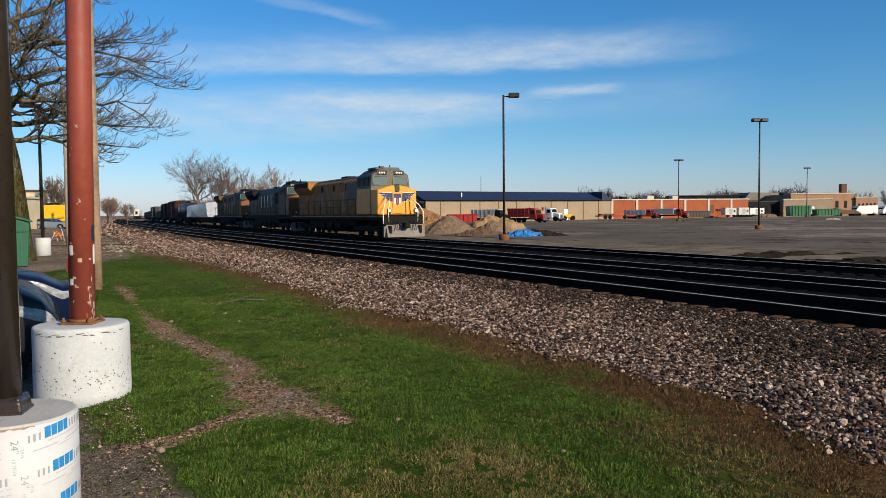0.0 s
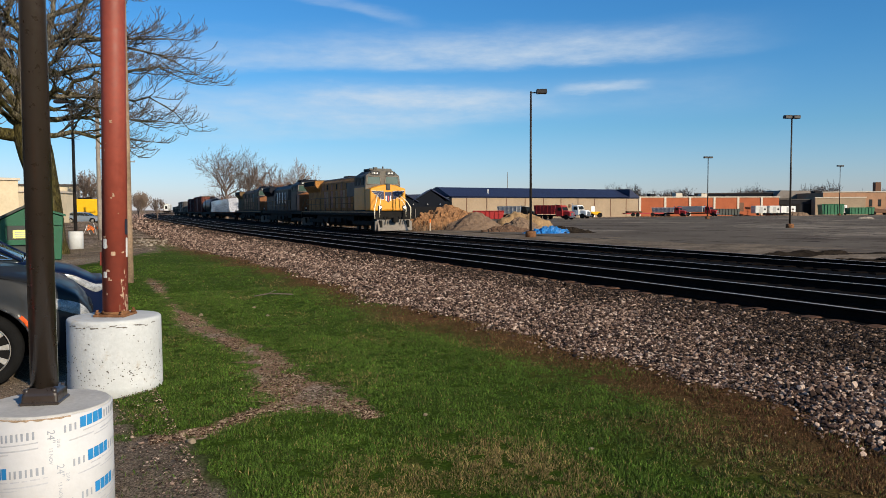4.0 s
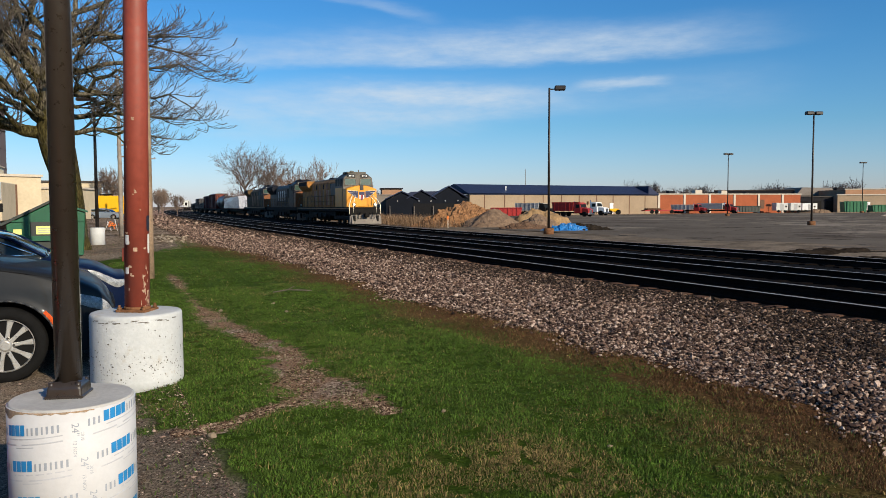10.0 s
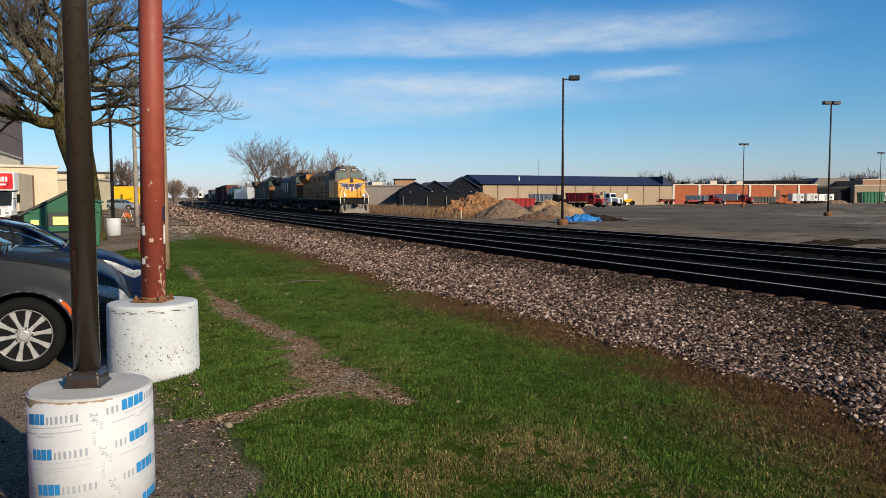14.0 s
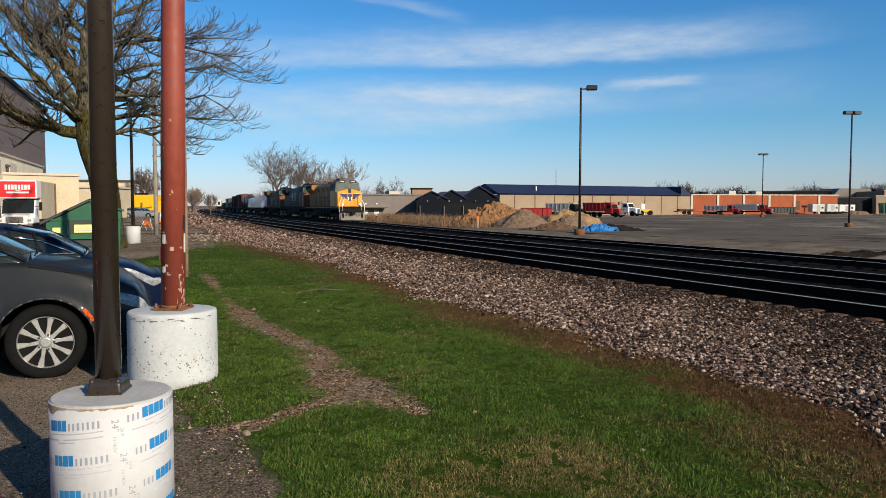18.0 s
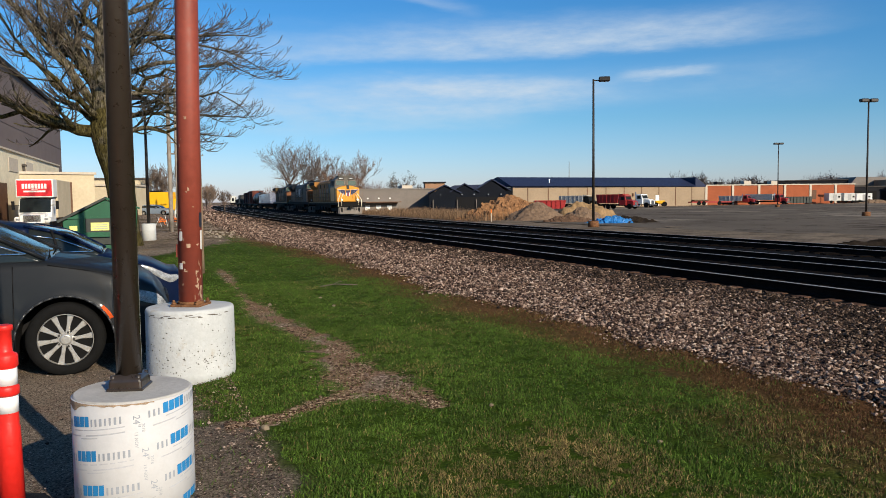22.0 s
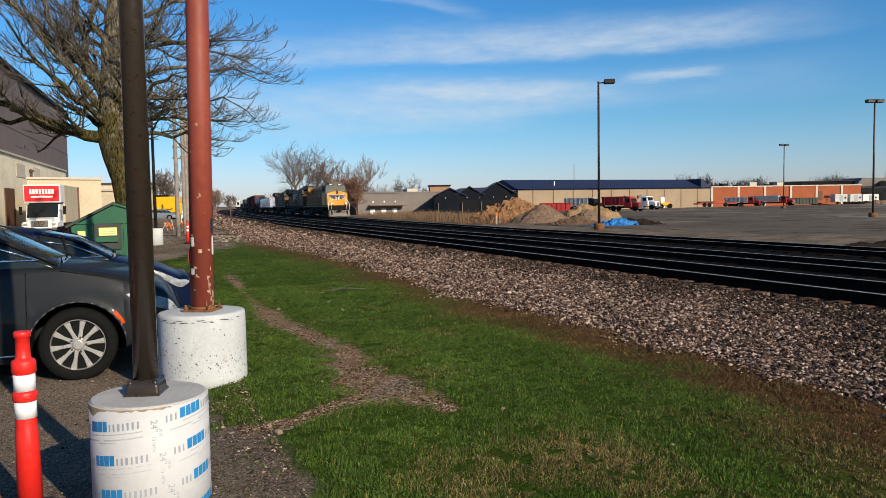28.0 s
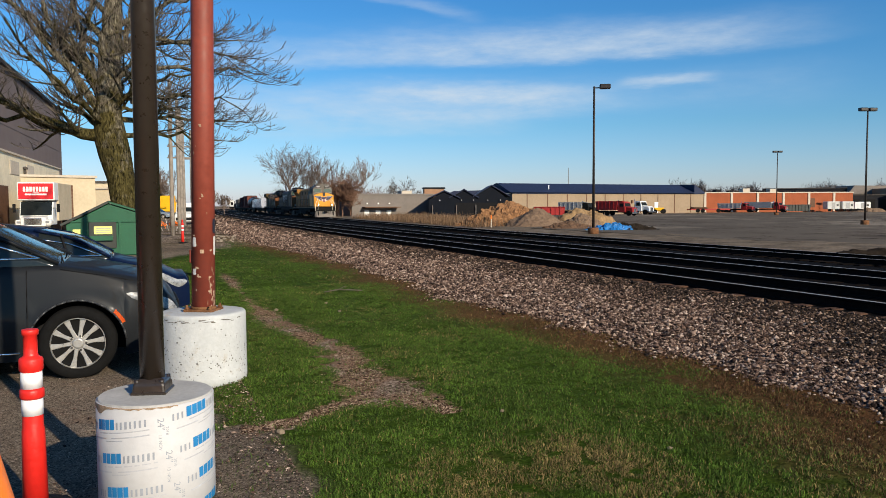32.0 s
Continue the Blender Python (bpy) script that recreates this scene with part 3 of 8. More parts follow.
def make_tube_print(tube):
    slope, period, pitch = 0.115, 0.514, 0.178
    for col in range(-1, 2):
        for row in range(-1, 5):
            start = -0.445 + col * period + 0.037 * row
            z = 0.448 - pitch * row
            if z + slope * (start + 0.2) > 0.49 or z < -0.12:
                continue
            for word, x, widths, h, m_ in (("small_word_bar", 0.0, (0.009, 0.011, 0.009), 0.036, MAT_GREYINK), ("bold_word_bar", 0.076, (0.031, 0.031, 0.033, 0.028), 0.054, MAT_BLUEINK),
                                           ("small_word_bar", 0.224, (0.010, 0.011, 0.014, 0.009, 0.011, 0.012, 0.010), 0.038, MAT_GREYINK)):
                for w in widths:
                    sh = Shape()
                    print_bar(sh, start + x, start + x + w, z, z + h, slope, 2)
                    part(word, sh, m_, tube)
                    x += w + (0.004 if h > 0.05 else 0.014)
            for x0, x1, z0, z1 in ((0.09, 0.40, -0.020, -0.014), (0.02, 0.15, -0.048, -0.041), (0.19, 0.40, -0.048, -0.041), (0.15, 0.26, -0.062, -0.057)):
                sh = Shape()
                print_bar(sh, start + x0, start + x1, z + z0, z + z1, slope, 6)
                part("fine_print_bar", sh, MAT_FAINTINK, tube)
            tube_text(tube, "size_print", '24"', 0.048, start + 0.455, z + 0.03, slope)
            tube_text(tube, "date_print", "13 NOV", 0.024, start + 0.452, z - 0.055, slope)
            tube_text(tube, "year_print", "2018", 0.022, start + 0.487, z - 0.02, slope)


def make_tube_base():
    base = thing("concrete_footing", "round concrete footing in a white printed paper form tube", "footing", pose(*TUBE, 0))
    tube = part("form_tube", Shape().lathe([(0.305, -0.20), (0.3055, 0.2), (0.305, 0.535), (0.2985, 0.537)], 64), MAT_TUBE, base, "white cardboard form tube with blue and grey print")
    part("concrete_core", Shape().lathe([(0.2975, 0.42), (0.2975, 0.542), (0.290, 0.548)], 64), MAT_CONCRETE, base, "smooth pale grey concrete top")
    torn = Shape()
    rng = random.Random(17)
    n = 26
    top = [torn.bm.verts.new(on_tube(-0.46 + i * 0.56 / n, 0.538, 0.3068)) for i in range(n + 1)]
    low = [torn.bm.verts.new(on_tube(-0.46 + i * 0.56 / n, 0.538 - rng.uniform(0.002, 0.012) - 0.036 * math.exp(-((i - 5) / 3.0) ** 2), 0.3075)) for i in range(n + 1)]
    for i in range(n):
        torn.bm.faces.new((low[i], low[i + 1], top[i + 1], top[i]))
    part("torn_edge", torn, MAT_CARD, base, "torn brown cardboard edge")
    make_tube_print(tube)
    post = thing("lamp_post", "dark bronze round steel lamp post on a bolted base", "lamp post", pose(TUBE[0] - 0.025, TUBE[1] + 0.015, 0.548, 0, 0, 12))
    part("shaft", Shape().lathe([(0.066, 0.02), (0.0615, 3.0), (0.055, 7.5)], 32), MAT_STEEL_BROWN, post)
    part("base_plate", Shape().box(-0.094, -0.094, 0.0, 0.094, 0.094, 0.016, bevel=0.004), MAT_STEEL_BROWN, post)
    cover = Shape()
    lo = [cover.bm.verts.new((x, y, 0.016)) for x, y in ((-0.088, -0.088), (0.088, -0.088), (0.088, 0.088), (-0.088, 0.088))]
    mid = [cover.bm.verts.new((x, y, 0.060)) for x, y in ((-0.084, -0.084), (0.084, -0.084), (0.084, 0.084), (-0.084, 0.084))]
    hi = [cover.bm.verts.new((x, y, 0.085)) for x, y in ((-0.060, -0.060), (0.060, -0.060), (0.060, 0.060), (-0.060, 0.060))]
    for p, q in ((lo, mid), (mid, hi)):
        for i in range(4):
            cover.bm.faces.new((p[i], p[(i + 1) % 4], q[(i + 1) % 4], q[i]))
    bmesh.ops.bevel(cover.bm, geom=cover.bm.edges[:], offset=0.012, segments=2, affect="EDGES", profile=0.5)
    part("base_cover", cover, MAT_STEEL_BROWN, post, "glossy bronze square base cover")
    for x in (-0.066, 0.066):
        for y in (-0.066, 0.066):
            part("anchor_bolt", Shape().rod((x, y, 0.05), (x, y, 0.082), 0.014, seg=8), MAT_STEEL_BROWN, post)
    return base, post


MAT_CARD = mat("torn_card", (0.34, 0.25, 0.17), rough=0.9, vary=0.3, scale=20.0)
MAT_PEEL = mat("peeled_paint", (0.38, 0.25, 0.17), rough=0.9, vary=0.25, scale=14.0)
MAT_STICKERW = mat("weathered_sticker", (0.62, 0.60, 0.57), rough=0.7, vary=0.15, scale=25.0)
MAT_BLACKSTICK = mat("black_sticker", (0.02, 0.02, 0.03), rough=0.5, vary=0.1)


def flake(parent, name, turn, z, w, h, r, material, seed, jag=0.3, n=10):
    """A patch with a ragged outline that hugs a round post."""
    rng = random.Random(seed)
    sh = Shape()
    pts = []
    for i in range(n):
        a = math.tau * i / n
        k = 1 + rng.uniform(-jag, jag)
        x, y = w / 2 * max(-1, min(1, 1.3 * math.cos(a))) * k, h / 2 * max(-1, min(1, 1.3 * math.sin(a))) * k
        t = radians(turn) + x / r
        pts.append(sh.bm.verts.new((r * math.cos(t), r * math.sin(t), z + y)))
    c = sh.bm.verts.new((r * math.cos(radians(turn)), r * math.sin(radians(turn)), z))
    for i in range(n):
        sh.bm.faces.new((c, pts[i], pts[(i + 1) % n]))
    return part(name, sh, material, parent)


def make_pedestal():
    base = thing("concrete_pedestal", "chipped white-painted round concrete pedestal standing in grass", "pedestal", pose(*PEDESTAL, 0))
    part("drum", Shape().lathe([(0.386, -0.1), (0.388, 0.05), (0.386, 0.3), (0.385, 0.580), (0.382, 0.598), (0.374, 0.608), (0.35, 0.612), (0.2, 0.613)], 72), MAT_WHITEPAINT, base)
    face = math.degrees(math.atan2(1.1 - PEDESTAL[1], 0.0 - PEDESTAL[0]))
    rng = random.Random(4)
    for k in range(190):
        flake(base, "paint_chip", face + rng.uniform(-78, 78), rng.choice((rng.gauss(0.24, 0.05), rng.uniform(0.02, 0.2), rng.uniform(0.05, 0.56))), rng.uniform(0.003, 0.014), rng.uniform(0.003, 0.012), 0.3895, MAT_CHIP, k, 0.5, 7)
    for k, t in enumerate((-62, -55, -46, -38, -30, -24, -12, -2, 4, 12, 26, 33, 40, 52)):
        flake(base, "top_crack", face + t, 0.560 + 0.010 * math.sin(k * 2.0), 0.030 + 0.025 * (k % 3), 0.005 + 0.004 * (k % 2), 0.3862, MAT_CHIP, 60 + k, 0.6, 11)
    post = thing("sign_post", "weathered red-painted round steel post with rusty base plate", "post", pose(PEDESTAL[0] + 0.01, PEDESTAL[1], 0.612, 0, 1.05, 0))
    part("shaft", Shape().lathe([(0.105, 0.02), (0.100, 2.0), (0.092, 8.0)], 40), MAT_RED, post)
    part("base_plate", Shape().box(-0.135, -0.135, 0.0, 0.135, 0.135, 0.022, bevel=0.004), MAT_RUST, post, "rusty square base plate")
    for x in (-0.110, 0.110):
        for y in (-0.110, 0.110):
            part("anchor_bolt", Shape().rod((x, y, 0.02), (x, y, 0.06), 0.012, seg=8).rod((x, y, 0.022), (x, y, 0.040), 0.022, seg=6), MAT_RUST, post)
    part("weld_collar", Shape().lathe([(0.120, 0.02), (0.110, 0.045)], 32), MAT_RUST, post)
    for t, z, w, h, m_ in ((face - 50, 0.635, 0.042, 0.085, MAT_STICKERW), (face - 50, 0.365, 0.042, 0.055, MAT_STICKERW), (face - 8, 0.55, 0.035, 0.035, MAT_PEEL), (face + 62, 0.78, 0.05, 0.135, MAT_BLACKSTICK), (face + 64, 0.60, 0.035, 0.17, MAT_STICKERW)):
        flake(post, "sticker", t, z, w, h, 0.1055, m_, int(z * 100), 0.03, 24)
    for k in range(26):
        z = abs(rng.gauss(0, 0.16)) + 0.05
        flake(post, "peeled_patch", face + rng.uniform(18, 66), z, rng.uniform(0.004, 0.014), rng.uniform(0.015, 0.060), 0.1056, MAT_PEEL, 200 + k, 0.5, 8)
    for k in range(14):
        flake(post, "peeled_patch", face + rng.uniform(-60, 60), rng.uniform(0.1, 1.8), rng.uniform(0.008, 0.03), rng.uniform(0.008, 0.03), 0.1054, MAT_PEEL, 300 + k, 0.5, 8)
    part("junction_box", Shape().box(-0.012, -0.02, -0.06, 0.012, 0.02, 0.06, bevel=0.006), MAT_RED, post).matrix_basis = Matrix.Translation((0.110 * math.cos(radians(face - 100)), 0.110 * math.sin(radians(face - 100)), 0.50)) @ pose(0, 0, 0, 0, 0, face - 100)
    return base


MAT_CHIP = mat("chipped_concrete", (0.115, 0.10, 0.085), rough=0.9, vary=0.3, scale=20.0)


# ---- lamp posts of the lot ----
MAT_LAMPPOST = mat("lot_lamp_paint", (0.020, 0.016, 0.014), rough=0.5, vary=0.2, scale=1.0)


def make_lot_lamp(x, y, height, heads, turn, z=-0.25):
    lamp = thing("street_lamp", "tall dark steel parking-lot lamp with box heads", "street lamp", pose(x, y, z, 0, 0, turn), group="lot lamps")
    part("footing", Shape().lathe([(0.33, -0.2), (0.33, 0.32), (0.28, 0.36)], 20), MAT_RUST, lamp, "brown weathered concrete footing")
    part("pole", Shape().lathe([(0.085, 0.36), (0.060, height)], 12), MAT_LAMPPOST, lamp)
    for k in heads:
        part("arm", Shape().box(min(0, k * 0.35), -0.03, height - 0.12, max(0, k * 0.35), 0.03, height - 0.05), MAT_LAMPPOST, lamp)
        part("lamp_head", Shape().box(k * 0.66 - 0.33, -0.22, height - 0.16, k * 0.66 + 0.33, 0.22, height + 0.12, bevel=0.04), MAT_LAMPPOST, lamp)
    return lamp

# ---- the train ----
MAT_YELLOW = mat("engine_yellow", (0.66, 0.27, 0.010), rough=0.45, vary=0.10, scale=1.2, bump=0.05)
MAT_YELLOW_DIRTY = mat("engine_yellow_dirty", (0.39, 0.180, 0.047), spec=0.15, rough=0.7, vary=0.4, scale=1.1, bump=0.1, spots=(((0.14, 0.09, 0.06), 0.60, 1.5), ((0.17, 0.15, 0.13), 0.64, 2.4)))
MAT_ENGINE_GREY = mat("engine_grey", (0.125, 0.115, 0.098), spec=0.12, rough=0.6, vary=0.2, scale=1.2)
MAT_ENGINE_DARK = mat("engine_dark_blue", (0.010, 0.012, 0.019), spec=0.08, rough=0.5, vary=0.35, scale=1.0)
MAT_UNDER = mat("underframe_black", (0.009, 0.008, 0.007), rough=0.85, vary=0.4, scale=2.0, spec=0.2)
MAT_PLOW = mat("plow_grey", (0.20, 0.175, 0.15), rough=0.7, vary=0.2, scale=2.0, spots=(((0.10, 0.08, 0.06), 0.62, 3.0),))
MAT_HANDRAIL = mat("handrail_white", (0.80, 0.72, 0.55), rough=0.5, vary=0.05)
MAT_HANDRAIL_DIM = mat("handrail_dim", (0.12, 0.09, 0.05), rough=0.7, vary=0.2)
MAT_WINDOW = mat("engine_window", (0.012, 0.015, 0.016), rough=0.5, vary=0.1, bump=0.0, spec=0.06)
MAT_WINDSHIELD = glass("engine_windshield", (0.05, 0.085, 0.07), 0.10)
MAT_HEADLIGHT = mat("headlight_glow", (1.0, 0.93, 0.72), rough=0.3, vary=0.0, bump=0.0, emit=3.0)
MAT_WHITEMARK = mat("white_marking", (0.78, 0.78, 0.76), rough=0.6, vary=0.1)
MAT_BLUEMARK = mat("dark_blue_marking", (0.022, 0.028, 0.075), rough=0.6, vary=0.1)
MAT_REDMARK = mat("red_marking", (0.45, 0.05, 0.05), rough=0.6, vary=0.1)
MAT_BOARD = mat("number_board", (0.015, 0.015, 0.016), rough=0.4, vary=0.1)
MAT_ORANGE_NOSE = mat("engine_orange", (0.16, 0.052, 0.010), rough=0.6, vary=0.2, scale=1.2)

MAT_DRAB = mat("engine_drab", (0.12, 0.075, 0.036), rough=0.75, vary=0.35, scale=1.2)
MAT_DOORPINK = mat("engine_door_primer", (0.37, 0.20, 0.135), rough=0.75, vary=0.35, scale=1.5)
MAT_DOORPALE = mat("engine_door_faded", (0.39, 0.265, 0.15), rough=0.75, vary=0.3, scale=1.5)

LOCO = 24.0
TRACK3_LINE = [(-100, 11.0), (45, 11.15), (75, 12.0), (105, 12.6), (130, 12.65), (165, 12.4), (200, 11.9), (260, 10.6), (380, 8.6), (900, 8.2)]


def truck(parent, x, axles=(1.9, 0.0, -1.9)):
    """A bogie under a rail vehicle with wheels that are parts of it."""
    t = part("bogie", Shape().box(x - 2.75, -1.12, 0.42, x + 2.75, -0.98, 0.78, bevel=0.04).box(x - 2.75, 0.98, 0.42, x + 2.75, 1.12, 0.78, bevel=0.04)
             .box(x - 0.4, -1.0, 0.5, x + 0.4, 1.0, 0.85), MAT_UNDER, parent)
    for a in axles:
        part("wheelset", Shape().rod((x + a, -0.86, 0.5), (x + a, -0.70, 0.5), 0.5, seg=20).rod((x + a, 0.70, 0.5), (x + a, 0.86, 0.5), 0.5, seg=20)
             .rod((x + a, -0.7, 0.5), (x + a, 0.7, 0.5), 0.09, seg=8), MAT_UNDER, t)
    return t


def make_loco(style):
    body, nose_m, roof_m, rail_m = {"yellow": (MAT_YELLOW_DIRTY, MAT_YELLOW, MAT_ENGINE_GREY, MAT_HANDRAIL),
                                    "dark": (MAT_ENGINE_DARK, MAT_ORANGE_NOSE, MAT_ENGINE_DARK, MAT_HANDRAIL_DIM),
                                    "drab": (MAT_DRAB, MAT_ORANGE_NOSE, MAT_ENGINE_DARK, MAT_HANDRAIL_DIM)}[style]
    label = {"yellow": "yellow and grey diesel freight locomotive with lit headlights leading the train",
             "dark": "dark blue diesel freight locomotive with orange nose and white lettering",
             "drab": "dirty yellow diesel locomotive with dark blue roof"}[style]
    e = thing("locomotive", label, "locomotive", group="locomotives of the train")
    L = LOCO - 0.5
    part("frame", Shape().box(-L, -1.45, 1.18, -0.55, 1.45, 1.5, bevel=0.03).box(-L + 5, -1.2, 0.75, -6.5, 1.2, 1.2), MAT_UNDER, e)
    part("walkway", Shape().box(-L, -1.47, 1.5, -0.5, 1.47, 1.56), MAT_UNDER, e)
    # pale strip that paints in the light along the walkway edge
    if style != "dark":
        part("lit_sill_edge", Shape().box(-L, -1.482, 1.40, -0.6, -1.452, 1.50), MAT_DOORPALE, e, "pale strip painted for the lit walkway edge")
    part("fuel_tank", Shape().prism([(-1.3, 0.95), (-1.2, 0.45), (-0.8, 0.28), (0.8, 0.28), (1.2, 0.45), (1.3, 0.95)], -15.2, -8.6), MAT_UNDER, e)
    for k in range(3):
        part("tank_box", Shape().box(-15.0 + k * 2.1, -1.44, 0.55, -13.6 + k * 2.1, -1.31, 0.95, bevel=0.03), MAT_UNDER, e)
    truck(e, -4.6)
    truck(e, -L + 4.2)
    # plow and pilot
    # black block put in for the shade in the plow's middle gap
    part("plow_gap_shade", Shape().box(-0.50, -0.45, 0.30, -0.28, 0.45, 0.72, bevel=0.04), MAT_UNDER, e, "black block for the shaded gap behind the coupler")
    part("plow", Shape().prism([(-1.45, 0.12), (-1.2, 0.06), (1.2, 0.06), (1.45, 0.12), (1.42, 0.80), (-1.42, 0.80)], -0.55, -0.32).prism([(-0.55, 0.10), (0.0, 0.10), (-0.35, 0.90), (-0.55, 0.9)], -1.3, 1.3, "y"),
         MAT_PLOW, e, "scuffed pale grey snow plow")
    part("pilot", Shape().box(-0.75, -1.42, 0.92, -0.5, 1.42, 1.45, bevel=0.03), MAT_UNDER, e)
    part("coupler", Shape().box(-0.6, -0.14, 0.72, 0.1, 0.14, 1.02, bevel=0.04).box(-0.05, -0.22, 0.68, 0.25, 0.2, 1.06, bevel=0.06), MAT_UNDER, e)
    # black blocks again, for the shaded openings in the plow
    for y in (-1.05, 1.05):
        part("pilot_slot", Shape().box(-0.33, y - 0.09, 0.25, -0.30 + 0.2, y + 0.09, 0.85), MAT_UNDER, e)
    for y in (-0.7, -0.45, 0.45, 0.7):
        part("air_hose", Shape().pipe([(-0.5, y, 1.1), (-0.15, y, 0.95), (-0.05, y * 1.02, 0.55)], 0.03), MAT_UNDER, e)
    # nose
    sh = Shape()
    sh.prism([(-1.40, 1.56), (1.40, 1.56), (1.40, 3.02), (0.62, 3.24), (0.0, 3.34), (-0.62, 3.24), (-1.40, 3.02)], -2.9, -1.55, "x", bevel=0.05)
    nose = part("nose", sh, nose_m, e, "bright yellow sloping short hood" if style == "yellow" else "")
    part("nose_door", Shape().box(-1.56, -0.34, 1.62, -1.515, 0.34, 2.9, bevel=0.015), nose_m, nose)
    if style == "yellow":
        for side in (-1, 1):
            for k in range(4):
                y1, z1 = 1.34 - k * 0.20, 2.84 - k * 0.135
                y0, z0 = 0.27, z1 - 0.05
                pts = [(side * y0, z0 - 0.09), (side * (y1 - 0.12), z0 - 0.02), (side * y1, z1 + 0.04), (side * y0, z1)]
                part("wing_edge", Shape().prism([(a, b + (0.02 if j > 1 else -0.02)) for j, (a, b) in enumerate(pts)], -1.551, -1.541), MAT_WHITEMARK, nose)
                part("wing_feather", Shape().prism(pts, -1.545, -1.536), MAT_BLUEMARK, nose)
        part("emblem", Shape().prism([(-0.27, 2.80), (0.27, 2.80), (0.27, 2.35), (0.0, 2.10), (-0.27, 2.35)], -1.545, -1.505), MAT_BLUEMARK, nose, "dark blue shield-shaped emblem")
        for k in range(3):
            part("emblem_stripe", Shape().box(-1.51, -0.22 + k * 0.17, 2.22, -1.498, -0.12 + k * 0.17, 2.55), MAT_REDMARK if k == 1 else MAT_WHITEMARK, nose)
    part("headlight_box", Shape().box(-1.62, -0.17, 2.92, -1.5, 0.17, 3.36, bevel=0.03), MAT_BOARD, nose)
    for z in (3.03, 3.24):
        part("headlight", Shape().rod((-1.60, 0, z), (-1.64, 0, z), 0.085, seg=14), MAT_HEADLIGHT if style == "yellow" else MAT_WHITEMARK, nose)
    for y in (-0.95, 0.95):
        part("ditch_light", Shape().rod((-0.62, y, 1.78), (-0.52, y, 1.78), 0.075, seg=14), MAT_HEADLIGHT if style == "yellow" else MAT_WHITEMARK, e, "round lit ditch light")
        part("ditch_light_housing", Shape().rod((-0.72, y, 1.78), (-0.60, y, 1.78), 0.15, seg=14).box(-0.72, y - 0.12, 1.5, -0.62, y + 0.12, 1.7), MAT_BOARD, e)
    # cab
    cab = part("cab", Shape().prism([(-1.42, 1.56), (1.42, 1.56), (1.42, 3.3), (1.34, 3.95), (0.75, 4.32), (-0.75, 4.32), (-1.34, 3.95), (-1.42, 3.3)], -5.6, -2.75, "x", bevel=0.05), roof_m, e)
    part("cab_lower_panel", Shape().box(-5.55, -1.432, 1.6, -2.9, -1.417, 3.15), body if style != "yellow" else MAT_YELLOW, cab)
    for y in (-0.72, 0.72):
        part("windshield", Shape().prism([(y - 0.52, 3.38), (y + 0.52, 3.38), (y + 0.46, 3.86), (y - 0.46, 3.86)], -2.765, -2.73), MAT_WINDSHIELD, cab, "pale reflecting windshield pane")
        part("number_board", Shape().box(-2.78, y * 0.85 - 0.36, 3.98, -2.70, y * 0.85 + 0.36, 4.22, bevel=0.02), MAT_BOARD, cab)
        for k in range(4):
            part("number_bar", Shape().box(-2.705, y * 0.85 - 0.22 + k * 0.12, 4.05, -2.69, y * 0.85 - 0.16 + k * 0.12, 4.15), MAT_WHITEMARK, cab)
        part("window_frame", Shape().pipe([(-2.735, y - 0.55, 3.35), (-2.735, y + 0.55, 3.35), (-2.735, y + 0.49, 3.89), (-2.735, y - 0.49, 3.89), (-2.735, y - 0.55, 3.35)], 0.03, 5), MAT_PLOW, cab)
    for x in (-5.2, -4.3, -3.45):
        part("side_window", Shape().box(x - 0.3, -1.43, 3.3, x + 0.3, -1.40, 3.85, bevel=0.02), MAT_WINDOW, cab)
    part("roof_box", Shape().box(-4.8, -0.9, 4.3, -3.2, 0.9, 4.45, bevel=0.05).rod((-3.6, 0.3, 4.4), (-3.6, 0.3, 4.62), 0.05).box(-3.4, -0.6, 4.42, -3.1, -0.3, 4.52), roof_m, cab)
    # long hood
    hood = part("long_hood", Shape().prism([(-1.02, 1.56), (1.02, 1.56), (1.02, 3.75), (0.72, 3.98), (-0.72, 3.98), (-1.02, 3.75)], -L + 5.6, -5.6, "x", bevel=0.03), body, e)
    part("hood_roof", Shape().prism([(-0.74, 3.985), (0.74, 3.985), (0.6, 4.08), (-0.6, 4.08)], -L + 5.8, -5.7), roof_m, hood)
    part("exhaust_stack", Shape().box(-12.2, -0.4, 4.05, -10.8, 0.4, 4.22, bevel=0.03), MAT_UNDER, hood)
    part("dynamic_brake_grille", Shape().box(-9.0, -1.06, 2.6, -6.6, -1.015, 3.6, bevel=0.02), MAT_UNDER if style == "dark" else MAT_ENGINE_GREY, hood)
    x = -6.4
    k = 0
    while x > -L + 6.4:
        part("hood_door", Shape().box(x - 0.66, -1.045, 1.75, x - 0.04, -1.015, 3.1, bevel=0.012), body if style == "dark" else (MAT_DOORPALE, body, MAT_DOORPINK, body, MAT_DOORPALE, MAT_DOORPINK, body)[k % 7], hood)
        if style != "dark" and k % 2:
            part("hood_vent", Shape().box(x - 0.58, -1.04, 3.2, x - 0.12, -1.015, 3.62, bevel=0.01), MAT_DOORPINK if k % 4 == 1 else MAT_UNDER, hood)
        if style == "dark" and 5 <= k <= 12 and k % 2:
            part("letter_bar", Shape().box(x - 0.5, -1.056, 2.3, x - 0.2, -1.046, 3.4), MAT_WHITEMARK, hood)
        x -= 0.78
        k += 1
